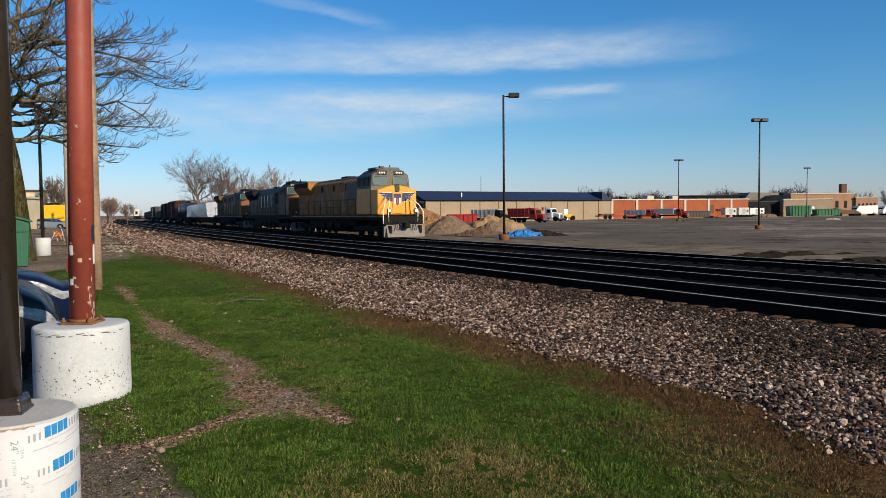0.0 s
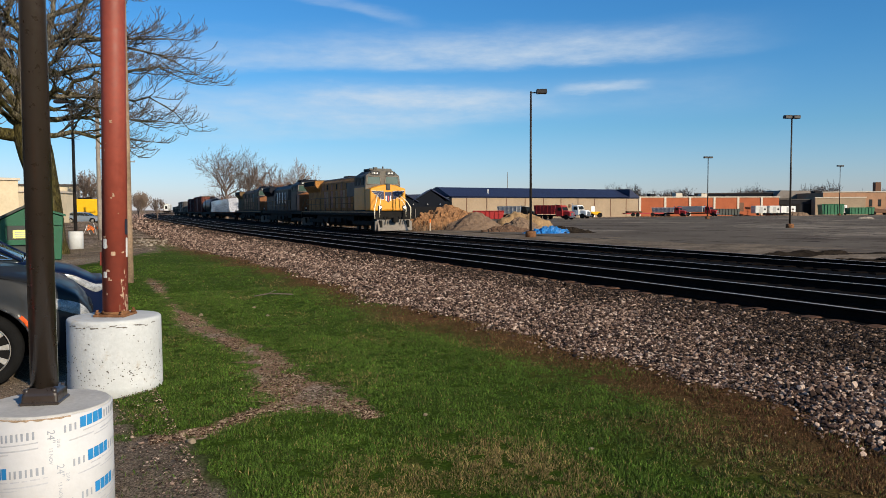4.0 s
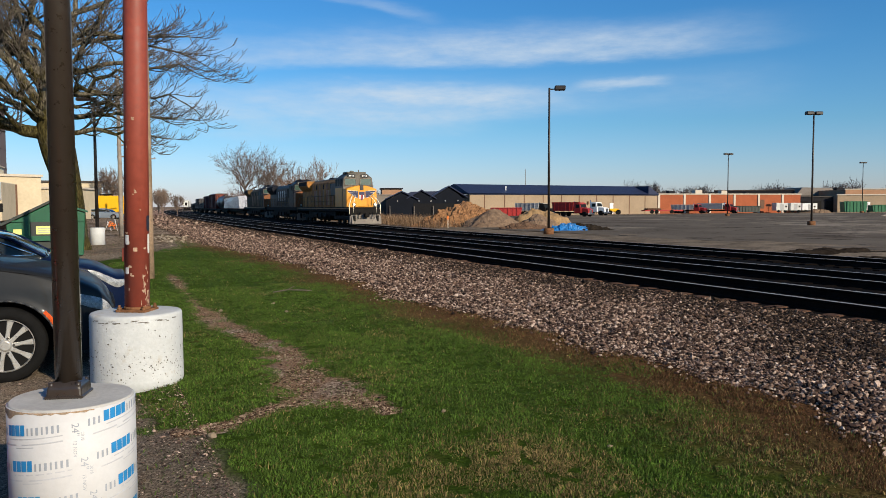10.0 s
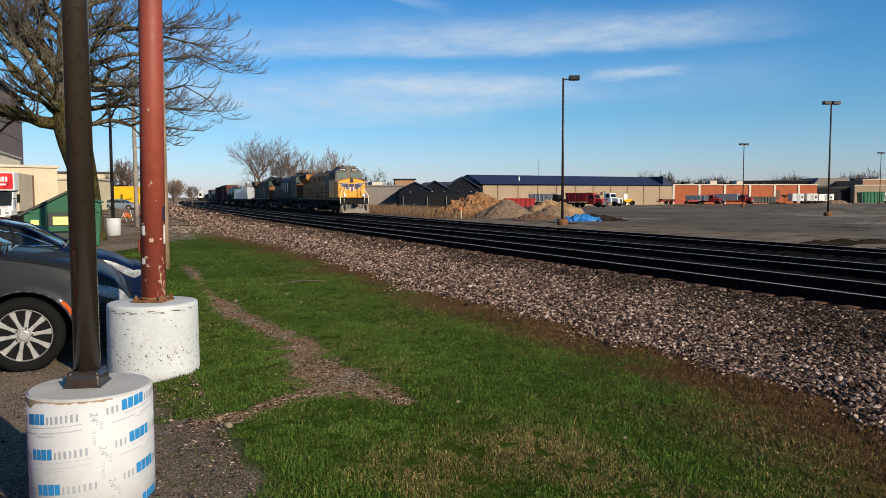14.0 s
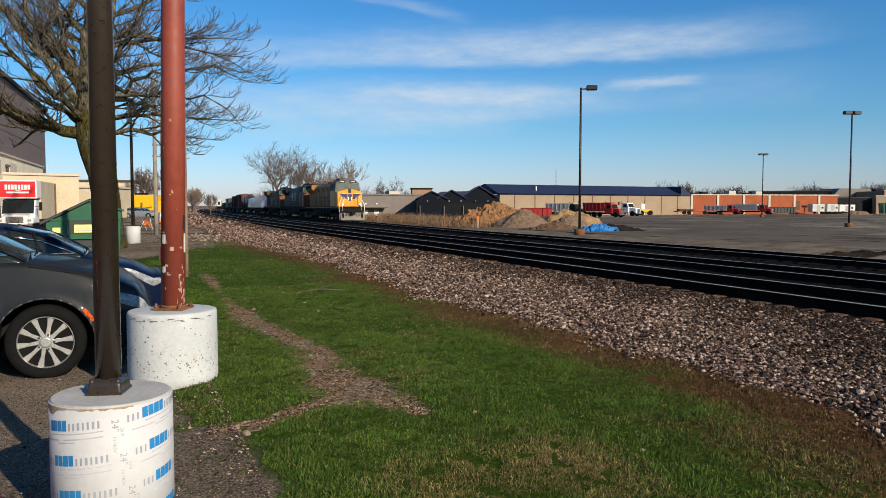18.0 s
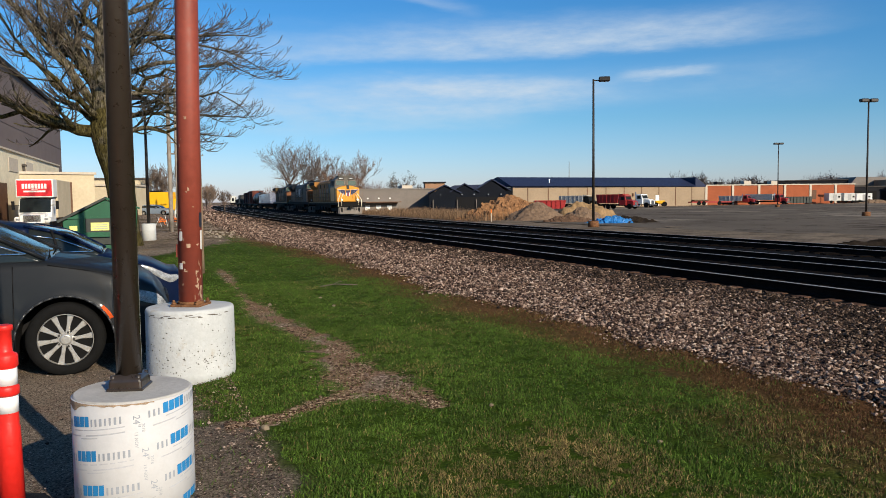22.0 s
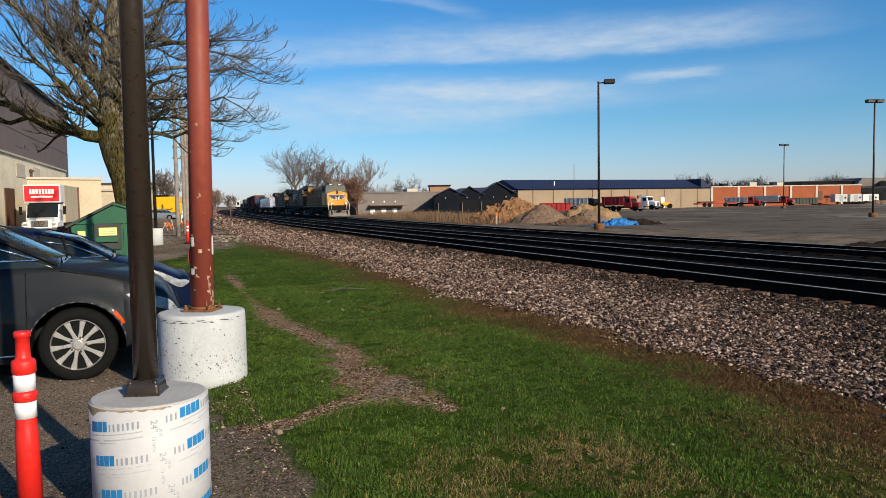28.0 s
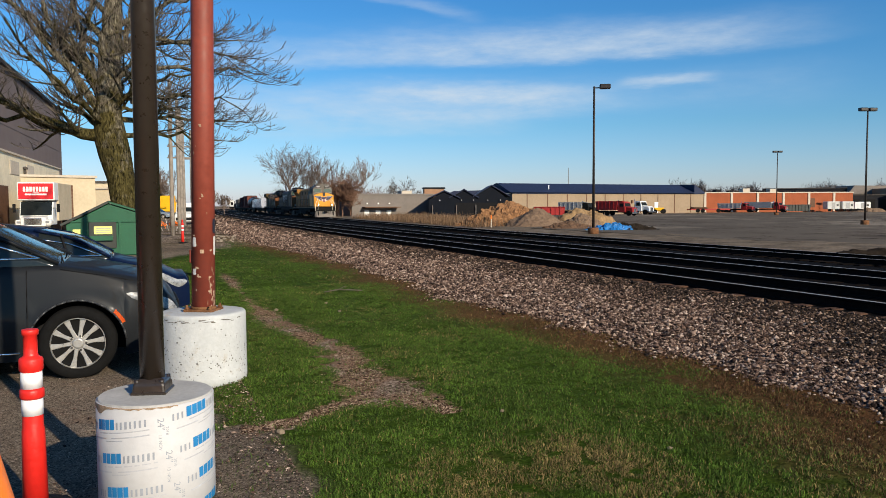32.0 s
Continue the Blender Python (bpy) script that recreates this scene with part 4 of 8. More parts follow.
    rad = part("radiator", Shape().prism([(-1.02, 1.56), (1.02, 1.56), (1.02, 3.1), (1.5, 3.6), (1.5, 4.05), (-1.5, 4.05), (-1.5, 3.6), (-1.02, 3.1)], -L + 0.9, -L + 5.6, "x", bevel=0.03), body, e)
    part("radiator_grille", Shape().box(-L + 1.2, -1.52, 3.64, -L + 5.3, -1.49, 4.0), MAT_UNDER, rad)
    part("radiator_top", Shape().box(-L + 1.0, -1.3, 4.05, -L + 5.4, 1.3, 4.12), roof_m, rad)
    # handrails along the near walkway and at the front
    for y in (-1.42, 1.42):
        xs = [-5.9 - 1.75 * i for i in range(int((L - 7) / 1.75) + 1)]
        for x in xs:
            part("stanchion", Shape().rod((x, y, 1.56), (x, y, 2.55), 0.025, seg=5), rail_m if style != "yellow" else MAT_HANDRAIL_DIM, e)
        part("handrail", Shape().rod((xs[0], y, 2.55), (xs[-1], y, 2.55), 0.025, seg=5).rod((xs[0], y, 2.08), (xs[-1], y, 2.08), 0.018, seg=5), rail_m if style != "yellow" else MAT_HANDRAIL_DIM, e)
        part("front_handrail", Shape().pipe([(-0.52, y * 0.99, 0.95), (-0.52, y, 1.75), (-0.75, y * 0.85, 2.15), (-1.5, y * 0.62, 2.6)], 0.035).pipe([(-0.52, y * 0.72, 1.1), (-0.52, y * 0.74, 1.8), (-0.8, y * 0.6, 2.2), (-1.5, y * 0.42, 2.5)], 0.028), rail_m, e, "bent white front handrail" if style == "yellow" else "")
        for z in (0.45, 0.75, 1.05, 1.35):
            part("step", Shape().box(-1.25, min(y * 0.86, y), z, -0.75, max(y * 0.86, y), z + 0.04), MAT_UNDER, e)
        part("step_panel", Shape().box(-1.30, min(y * 0.84, y * 0.87), 0.35, -0.70, max(y * 0.84, y * 0.87), 1.5), MAT_UNDER, e)
    # the superstructure stands about 4.8 m over the rails
    for ob in e.children_recursive:
        for v in ob.data.vertices:
            if v.co.z > 1.56:
                v.co.z = 1.56 + (v.co.z - 1.56) * 1.12
    return e


def wagon_base(e, L, deck=1.15):
    part("sill", Shape().box(-L + 0.3, -1.4, deck - 0.3, -0.3, 1.4, deck, bevel=0.03).box(-L + 0.5, -0.3, deck - 0.7, -0.5, 0.3, deck - 0.3), MAT_UNDER, e)
    truck(e, -2.4, (0.9, -0.9))
    truck(e, -L + 2.4, (0.9, -0.9))
    part("coupler", Shape().box(-0.4, -0.12, 0.75, 0.2, 0.12, 1.0), MAT_UNDER, e)


MAT_WRAP = mat("silver_wrap", (0.50, 0.50, 0.52), rough=0.3, metal=0.35, vary=0.15, scale=1.5, bump=0.6, fine=3.0)
MAT_TANK = mat("tank_black", (0.035, 0.03, 0.03), rough=0.45, vary=0.3, scale=1.0)
MAT_BOXCAR = mat("boxcar_red", (0.17, 0.055, 0.040), rough=0.75, vary=0.3, scale=0.9, spots=(((0.08, 0.05, 0.04), 0.62, 1.4),))
MAT_BOXCAR2 = mat("boxcar_maroon", (0.085, 0.032, 0.03), rough=0.75, vary=0.3, scale=0.9)
MAT_HOPPER = mat("hopper_pale", (0.55, 0.55, 0.52), rough=0.7, vary=0.15, scale=0.8)
MAT_DECK = mat("deck_rust", (0.20, 0.09, 0.055), rough=0.85, vary=0.3, scale=2.0)


def make_flat_wagon():
    e = thing("flat_wagon", "rusty flat wagon of the train", "flat wagon", group="wagons of the train")
    wagon_base(e, 33.0)
    part("deck", Shape().box(-32.8, -1.45, 1.15, -0.2, 1.45, 1.3, bevel=0.02), MAT_DECK, e)
    for x in range(20):
        part("stake_pocket", Shape().box(-32 + x * 1.6, -1.52, 1.0, -31.8 + x * 1.6, -1.45, 1.28), MAT_UNDER, e)
    load = part("wrapped_load", Shape(), MAT_WRAP, e, "bulky machine load wrapped in shiny silver sheet")
    bm = bmesh.new()
    bmesh.ops.create_cube(bm, size=1.0)
    for v in bm.verts:
        v.co = Vector((-18.9 + v.co.x * 26.0 - (1.6 if v.co.z > 0 and v.co.x > 0 else 0), v.co.y * 2.6, 2.45 + v.co.z * 2.3 - (0.3 if v.co.z > 0 and v.co.x < 0 else 0)))
    bmesh.ops.subdivide_edges(bm, edges=bm.edges[:], cuts=5, use_grid_fill=True)
    for v in bm.verts:
        n = noise.noise_vector(v.co * 0.8)
        v.co += Vector((n.x * 0.18, n.y * 0.12, n.z * 0.16 if v.co.z > 1.5 else 0))
        v.co.z = max(1.301, v.co.z)
    bm.to_mesh(load.data)
    bm.free()
    return e, 33.2


def make_tank_wagon():
    e = thing("tank_wagon", "black cylindrical tank wagon with roof walkway", "tank wagon", group="wagons of the train")
    wagon_base(e, 15.0)
    sh = Shape()
    prof = [(0.3, -7.0), (1.0, -6.8), (1.38, -6.4), (1.42, -6.0), (1.42, 6.0), (1.38, 6.4), (1.0, 6.8), (0.3, 7.0)]
    sh.lathe(prof, 24, pose(-7.5, 0, 2.6, 0, 90, 0))
    part("tank", sh, MAT_TANK, e)
    part("dome", Shape().lathe([(0.5, 3.95), (0.5, 4.3), (0.42, 4.35)], 16, pose(-7.5, 0, 0)), MAT_TANK, e)
    part("platform", Shape().box(-8.8, -0.9, 3.98, -6.2, 0.9, 4.02).pipe([(-8.8, -0.9, 4.02), (-8.8, -0.9, 4.6), (-6.2, -0.9, 4.6), (-6.2, -0.9, 4.02)], 0.03), MAT_UNDER, e)
    part("ladder", Shape().pipe([(-7.2, -1.46, 1.2), (-7.2, -1.46, 4.0)], 0.03).pipe([(-7.7, -1.46, 1.2), (-7.7, -1.46, 4.0)], 0.03), MAT_UNDER, e)
    return e, 15.3


def make_box_wagon(material, height, L=17.5, label="tall rust-red covered box wagon with ribbed sides"):
    e = thing("box_wagon", label, "box wagon", group="wagons of the train")
    wagon_base(e, L)
    part("box", Shape().box(-L + 0.3, -1.45, 1.15, -0.3, 1.45, height, bevel=0.04), material, e)
    part("roof", Shape().prism([(-1.5, height), (1.5, height), (1.2, height + 0.14), (-1.2, height + 0.14)], -L + 0.25, -0.25), MAT_ENGINE_GREY, e)
    x = -L + 1.0
    while x < -0.8:
        part("rib", Shape().box(x, -1.53, 1.2, x + 0.12, -1.45, height - 0.05), material, e)
        x += 1.15
    part("sliding_door", Shape().box(-L / 2 - 1.5, -1.56, 1.3, -L / 2 + 1.5, -1.5, height - 0.25, bevel=0.02), material, e)
    part("end_ladder", Shape().pipe([(-0.22, -1.2, 1.2), (-0.22, -1.2, height)], 0.025).pipe([(-0.22, -0.8, 1.2), (-0.22, -0.8, height)], 0.025), MAT_UNDER, e)
    return e, L + 0.3


def make_gondola(L=16.0, h=2.6):
    e = thing("gondola_wagon", "dark open gondola wagon with scrap load", "gondola wagon", group="wagons of the train")
    wagon_base(e, L)
    part("side_walls", Shape().box(-L + 0.3, -1.45, 1.15, -0.3, -1.35, h).box(-L + 0.3, 1.35, 1.15, -0.3, 1.45, h).box(-L + 0.3, -1.35, 1.15, -L + 0.4, 1.35, h).box(-0.4, -1.35, 1.15, -0.3, 1.35, h), MAT_TANK, e)
    part("scrap_load", Shape().prism([(-1.3, 1.2), (1.3, 1.2), (1.2, h), (0.2, h + 0.4), (-1.1, h + 0.05)], -L + 0.5, -0.5), MAT_UNDER, e)
    x = -L + 0.8
    while x < -0.6:
        part("rib", Shape().box(x, -1.52, 1.15, x + 0.1, -1.45, h), MAT_TANK, e)
        x += 1.4
    return e, L + 0.3


def make_hopper():
    e = thing("hopper_wagon", "pale grey covered hopper wagon standing far down the line", "hopper wagon")
    wagon_base(e, 17.0)
    part("body", Shape().prism([(-1.1, 1.3), (1.1, 1.3), (1.5, 1.9), (1.5, 3.9), (0.9, 4.5), (-0.9, 4.5), (-1.5, 3.9), (-1.5, 1.9)], -16.6, -0.4, "x", bevel=0.05), MAT_HOPPER, e)
    part("end_frame", Shape().box(-0.42, -1.3, 1.2, -0.2, -1.15, 3.9).box(-0.42, 1.15, 1.2, -0.2, 1.3, 3.9).box(-0.40, -0.5, 2.0, -0.34, 0.5, 3.4), MAT_UNDER, e)
    part("running_board", Shape().box(-16.5, -0.4, 4.5, -0.5, 0.4, 4.56), MAT_UNDER, e)
    return e


def track3(s):
    return float(np.interp(s, [a for a, _ in TRACK3_LINE], [b for _, b in TRACK3_LINE]))


def rail_pose(s_front, length):
    """The pose of a vehicle whose front end is s_front along the siding; it lies between its two bogies."""
    a = on_line(s_front + 2.5, track3(s_front + 2.5))
    b = on_line(s_front + length - 2.5, track3(s_front + length - 2.5))
    d = (a - b).normalized()
    front = a + d * 2.5
    return pose(front.x, front.y, TRACKS[2][1], 0, 0, math.degrees(math.atan2(d.y, d.x)))


TRAIN = []
TRAIN_POLY = (-7.3866e-06, -0.00048726, 0.0326362, 1.638575, 46.3)


def make_train():
    gap = 0.0
    for style, spare in (("yellow", -0.3), ("dark", 0.6), ("drab", 1.0)):
        TRAIN.append((make_loco(style), gap, LOCO))
        gap += LOCO + spare
    for maker in (make_flat_wagon, make_tank_wagon, lambda: make_box_wagon(MAT_BOXCAR, 4.55), lambda: make_box_wagon(MAT_BOXCAR2, 4.3, label="maroon covered box wagon with ribbed sides"),
                  make_gondola, lambda: make_box_wagon(MAT_TANK, 3.9, label="black covered box wagon"), make_gondola, make_gondola):
        e, L = maker()
        TRAIN.append((e, gap, L))
        gap += L
    far = make_hopper()
    p = on_line(380, 5.6)
    far.matrix_basis = pose(p.x, p.y, TRACKS[1][1], 0, 0, math.degrees(heading(388)) + 180)


def train_front(t):
    """How far along the line the first coupler stands at t seconds: the train backs away at about two metres a second."""
    return float(np.polyval(TRAIN_POLY, t))


def motions():
    for e, gap, L in TRAIN:
        walk(e, [(float(t), rail_pose(train_front(t) + gap, L)) for t in range(0, 33, 2)])

# ---- vehicles ----
MAT_TYRE = mat("tyre_rubber", (0.007, 0.007, 0.007), rough=0.9, vary=0.25, scale=12.0, bump=0.2, spec=0.12)
MAT_ALLOY = mat("alloy", (0.42, 0.41, 0.39), rough=0.35, metal=0.5, vary=0.08, scale=6.0, bump=0.02)
MAT_BRAKE = mat("brake_iron", (0.07, 0.065, 0.06), rough=0.5, metal=0.6, vary=0.3, scale=8.0)
MAT_CARGLASS = mat("car_glass", (0.014, 0.018, 0.019), rough=0.06, vary=0.1, bump=0.0, spec=0.28)
MAT_PLASTIC = mat("black_plastic", (0.008, 0.008, 0.009), rough=0.7, vary=0.2, spec=0.15)
MAT_CHROME = mat("chrome", (0.75, 0.75, 0.76), rough=0.12, metal=1.0, vary=0.03, bump=0.0)
MAT_CARLIGHT = mat("car_headlight", (0.26, 0.27, 0.28), rough=0.15, vary=0.5, scale=14.0, coat=0.4)
MAT_ARCHLIP = mat("arch_lip", (0.035, 0.037, 0.040), rough=0.3, vary=0.05, bump=0.0)
MAT_AMBER = mat("amber_reflector", (0.80, 0.12, 0.010), rough=0.5, vary=0.1, spec=0.2)


def car_paint(name, base):
    return mat(name, base, rough=0.45, vary=0.06, scale=1.5, bump=0.0, coat=0.16, spec=0.09, uneven=0.02, spots=(((0.55, 0.55, 0.52), 0.80, 15.0),))


def car_wheel(parent, x, y, r, out):
    """A wheel with tyre, ten-spoke alloy rim, hub cap, disc and calliper; out is the side that faces away from the car."""
    k = 1 if out > 0 else -1
    m = pose(x, y, r, -90 * k, 0, 0)
    w = part("wheel", Shape().lathe([(r * 0.71, -0.11), (r * 0.90, -0.115), (r * 0.985, -0.085), (r, -0.05), (r, 0.05), (r * 0.985, 0.085), (r * 0.93, 0.110), (r * 0.80, 0.118), (r * 0.70, 0.105), (r * 0.69, 0.08)], 48, m), MAT_TYRE, parent)
    sh = Shape()
    rings = [(r * 0.70, 0.100), (r * 0.68, 0.108), (r * 0.665, 0.085), (r * 0.65, -0.02)]
    seg = 48
    rows = [[sh.bm.verts.new((a * math.cos(i * math.tau / seg), a * math.sin(i * math.tau / seg), z)) for i in range(seg)] for a, z in rings]
    for p, q in zip(rows, rows[1:]):
        for i in range(seg):
            sh.bm.faces.new((p[i], p[(i + 1) % seg], q[(i + 1) % seg], q[i]))
    bmesh.ops.transform(sh.bm, matrix=m, verts=sh.bm.verts[:])
    part("rim", sh, MAT_ALLOY, w)
    for i in range(10):
        a = i * math.tau / 10
        sp = Shape()
        sp.prism([(r * 0.12, -0.026), (r * 0.40, -0.020), (r * 0.68, -0.036), (r * 0.68, 0.026), (r * 0.40, 0.015), (r * 0.12, 0.016)], 0.055, 0.088, "z", bevel=0.006)
        bmesh.ops.transform(sp.bm, matrix=m @ pose(0, 0, 0, 0, 0, math.degrees(a) + 7), verts=sp.bm.verts[:])
        part("spoke", sp, MAT_ALLOY, w)
    part("hub_cap", Shape().lathe([(r * 0.16, 0.05), (r * 0.16, 0.088), (r * 0.11, 0.098)], 20, m), MAT_ALLOY, w)
    part("brake_disc", Shape().lathe([(r * 0.40, -0.035), (r * 0.40, -0.02)], 32, m), MAT_BRAKE, w)
    part("wheel_back", Shape().lathe([(r * 0.65, -0.07), (r * 0.65, -0.05)], 32, m), MAT_PLASTIC, w)
    for i in range(5):
        a = i * math.tau / 5
        part("lug_nut", Shape().rod(m @ Vector((r * 0.2 * math.cos(a), r * 0.2 * math.sin(a), 0.08)), m @ Vector((r * 0.2 * math.cos(a), r * 0.2 * math.sin(a), 0.095)), 0.012, seg=6), MAT_BRAKE, w)
    return w


def loft(stations, section, smooth=True):
    """A body through cross-sections: section(x) gives half a ring of (y, z) from the lower edge over the side to the middle."""
    sh = Shape()
    rings = []
    for x in stations:
        half = section(x)
        ring = [sh.bm.verts.new((x, -y, z)) for y, z in half] + [sh.bm.verts.new((x, y, z)) for y, z in reversed(half[:-1])]
        rings.append(ring)
    for p, q in zip(rings, rings[1:]):
        for i in range(len(p) - 1):
            f = sh.bm.faces.new((p[i], p[i + 1], q[i + 1], q[i]))
            f.smooth = smooth
    for ring in (rings[0], rings[-1]):
        f = sh.bm.faces.new(ring)
        f.smooth = False
    bmesh.ops.recalc_face_normals(sh.bm, faces=sh.bm.faces[:])
    return sh


def make_car(label, m, paint, L=5.1, w=1.0, r=0.365, hood=1.11, belt=1.16, roof=1.80, cowl=1.05, rake=1.45, front=0.98, base=0.22, nose_z=0.64, lens_h=0.072):
    """A parked car; x points forward, from the nose at x = 0 back to -L."""
    car = thing("car", label, "car", m, group="parked cars")
    fx, rx = -front, -L + 1.0
    ra = r * 1.21
    tx = [0.0, 0.04, 0.16, 0.42, 0.8, cowl, cowl + 0.5, cowl + rake, L - 0.7, L - 0.15, L]
    tz = [nose_z + 0.0, nose_z + 0.10, hood - 0.23, hood - 0.095, hood - 0.01, hood + 0.05, belt + 0.01, belt + 0.03, belt + 0.08, belt + 0.02, belt - 0.18]

    def top(x):
        return float(np.interp(-x, tx, tz))

    def bottom(x):
        z = base + 0.10 * max(0.0, 1 + x / 0.5) + 0.10 * max(0.0, 1 - (x + L) / 0.5)
        for c in (fx, rx):
            d = abs(x - c)
            if d < ra:
                z = max(z, r * 0.95 + math.sqrt(ra * ra - d * d))
        return z

    def plan(x):
        nose, tail = max(0.0, 1 + x / 0.75), max(0.0, 1 - (x + L) / 0.6)
        return 1 - 0.24 * nose ** 2.4 - 0.10 * tail ** 2

    def section(x):
        lo, hi = bottom(x), top(x)
        hi_edge = hi - 0.05
        half = []
        for k in (0.0, 0.06, 0.14, 0.28, 0.42, 0.56, 0.70, 0.82, 0.92, 1.0):
            z = lo + (hi_edge - lo) * k
            y = w * plan(x) * float(np.interp(z, [0.2, 0.45, 0.66, 0.70, 0.9, hi_edge], [0.955, 0.995, 1.0, 0.985, 0.965, 0.925]))
            d = min(abs(math.hypot(x - c, z - r * 0.95) - ra) for c in (fx, rx))
            if z > r * 0.8:
                y += 0.012 * math.exp(-(d / 0.035) ** 2)
            half.append((y, z))
        edge = half[-1][0]
        for k, dz in ((0.965, 0.022), (0.90, 0.036), (0.70, 0.048), (0.40, 0.056), (0.0, 0.060)):
            half.append((edge * k, hi_edge + dz))
        return half
    xs = sorted(set([0.0, -0.015, -0.05, -0.10, -0.16, -0.24, -0.33] + [float(v) for v in np.linspace(-0.42, -L + 0.3, 74)] + [-L + 0.2, -L + 0.1, -L + 0.04, -L] + [c + k * ra for c in (fx, rx) for k in (-1.001, -0.97, -0.9, 0.9, 0.97, 1.001)]), reverse=True)
    part("body", loft(xs, section), paint, car)
    # glazed upper part
    gx = [cowl - 0.02, cowl + rake * 0.5, cowl + rake, cowl + rake + 0.6, L - 1.1, L - 0.25, L - 0.10]
    gz = [hood + 0.05, hood + 0.05 + (roof - hood) * 0.56, roof - 0.07, roof, roof - 0.03, roof - 0.25, belt + 0.03]

    def roofline(x):
        return float(np.interp(-x, gx, gz))

    def side_at(x, z):
        k = max(0.0, min(1.0, (z - belt) / (roof - belt)))
        return w * (0.90 - 0.16 * k) * (1 - 0.07 * max(0.0, 1 - (-x - cowl + 0.06) / 1.0) ** 2)

    def glass_section(x, grow=0.0, low=0.0):
        hi = roofline(x) + grow
        lo = max(top(x) - 0.07, hi - low) if low else top(x) - 0.07
        half = []
        for k in (0.0, 0.3, 0.6, 0.85):
            z = lo + (hi - 0.05 - lo) * k
            half.append((side_at(x, z) + grow, z))
        edge = side_at(x, hi)
        for k, dz in ((0.985, 0.045), (0.93, 0.028), (0.75, 0.012), (0.4, 0.003), (0.0, 0.0)):
            half.append((edge * k + grow * (k > 0), hi - dz))
        return half
    gxs = sorted(set([float(-v) for v in np.linspace(cowl - 0.02, L - 0.12, 44)]), reverse=True)
    part("glazing", loft(gxs, glass_section), MAT_CARGLASS, car, "dark reflecting windscreen and side glass")
    rxs = [float(-v) for v in np.linspace(cowl + rake - 0.06, L - 0.5, 24)]
    part("roof", loft(rxs, lambda x: glass_section(x, 0.006, 0.13)), paint, car)
    for side in (-1, 1):
        pts = [(-v, side * (side_at(-v, roofline(-v)) - 0.005), roofline(-v) - 0.02) for v in np.linspace(cowl + 0.02, cowl + rake, 6)]
        part("windscreen_pillar", Shape().pipe(pts, 0.020, 7), paint, car)
        q0, q1 = cowl + rake * 0.13, cowl + rake * 0.98
        def on_glass(v, z):
            return (-v, side * (side_at(-v, z) + 0.008), z)
        z0 = belt + 0.055
        part("window_trim", Shape().pipe([on_glass(q0, z0), on_glass((q0 + q1) / 2, z0 + (roofline(-(q0 + q1) / 2) - z0) * 0.62), on_glass(q1 + 0.2, roof - 0.17), on_glass(L - 0.9, roof - 0.17)], 0.013, 6)
             .pipe([on_glass(q0, z0), on_glass(q1, z0 + 0.005), on_glass(L - 0.6, z0 + 0.03)], 0.013, 6), MAT_CHROME, car, "bright chrome window trim")
        part("quarter_bar", Shape().rod(on_glass(q0 + 0.42, z0), on_glass(q0 + 0.50, z0 + 0.30), 0.018, seg=6), MAT_PLASTIC, car)
        part("door_pillar", Shape().rod(on_glass(cowl + rake + 0.75, z0), on_glass(cowl + rake + 0.85, roof - 0.18), 0.04, seg=6), MAT_PLASTIC, car)
        def on_side(x, z):
            half = section(x)
            return (x, side * (float(np.interp(z, [p[1] for p in half[:10]], [p[0] for p in half[:10]])) + 0.001), z)
        lip = []
        for d in range(6, 175, 12):
            p = Vector(on_side(fx + ra * 1.02 * math.cos(radians(d)), r * 0.95 + ra * 1.02 * math.sin(radians(d))))
            lip.append(p + Vector((0, side * 0.004, 0)))
        part("wheel_arch_lip", Shape().pipe(lip, 0.010, 6), MAT_ARCHLIP, car)
        dx = -cowl - 0.30
        part("door_seam", Shape().pipe([on_side(dx, z) for z in (0.30, 0.5, 0.7, 0.85, belt - 0.06)], 0.005, 4), MAT_PLASTIC, car)
        part("hood_seam", Shape().pipe([on_side(x, top(x) - 0.055) for x in (-cowl, -0.8, -0.55, -0.40)] + [on_side(-0.36, top(-0.36) - 0.12)], 0.005, 4), MAT_PLASTIC, car)
        part("sill_trim", Shape().pipe([on_side(x, 0.30) for x in np.linspace(-front - r * 1.4, rx + r * 1.4, 6)], 0.012, 5), MAT_CHROME, car)
        part("side_mirror", Shape().box(-cowl - 0.72, min(side * (w - 0.02), side * (w + 0.18)), belt + 0.02, -cowl - 0.58, max(side * (w - 0.02), side * (w + 0.18)), belt + 0.16, bevel=0.04), paint, car)
        lens = Shape()
        grid = []
        for i in range(13):
            u = i / 12
            x = -0.03 - 0.49 * u
            tall = lens_h * (1 - 0.45 * u) * max(0.02, 1 - abs(2 * u - 1) ** 2.6) ** 0.5
            mid = min(nose_z + 0.035 + 0.165 * u, top(x) - 0.058 - tall)
            col = []
            for k in (-1.0, -0.6, 0.0, 0.6, 1.0):
                p = Vector(on_side(x, mid + k * tall))
                p.y += side * (0.004 + 0.014 * (1 - k * k) * (1 - (2 * u - 1) ** 2))
                col.append(lens.bm.verts.new(p))
            grid.append(col)
        for p, q in zip(grid, grid[1:]):
            for i in range(4):
                lens.bm.faces.new((p[i], q[i], q[i + 1], p[i + 1])).smooth = True
        part("headlight", lens, MAT_CARLIGHT, car, "clear swept-back headlight")
        am = Shape()
        rows = []
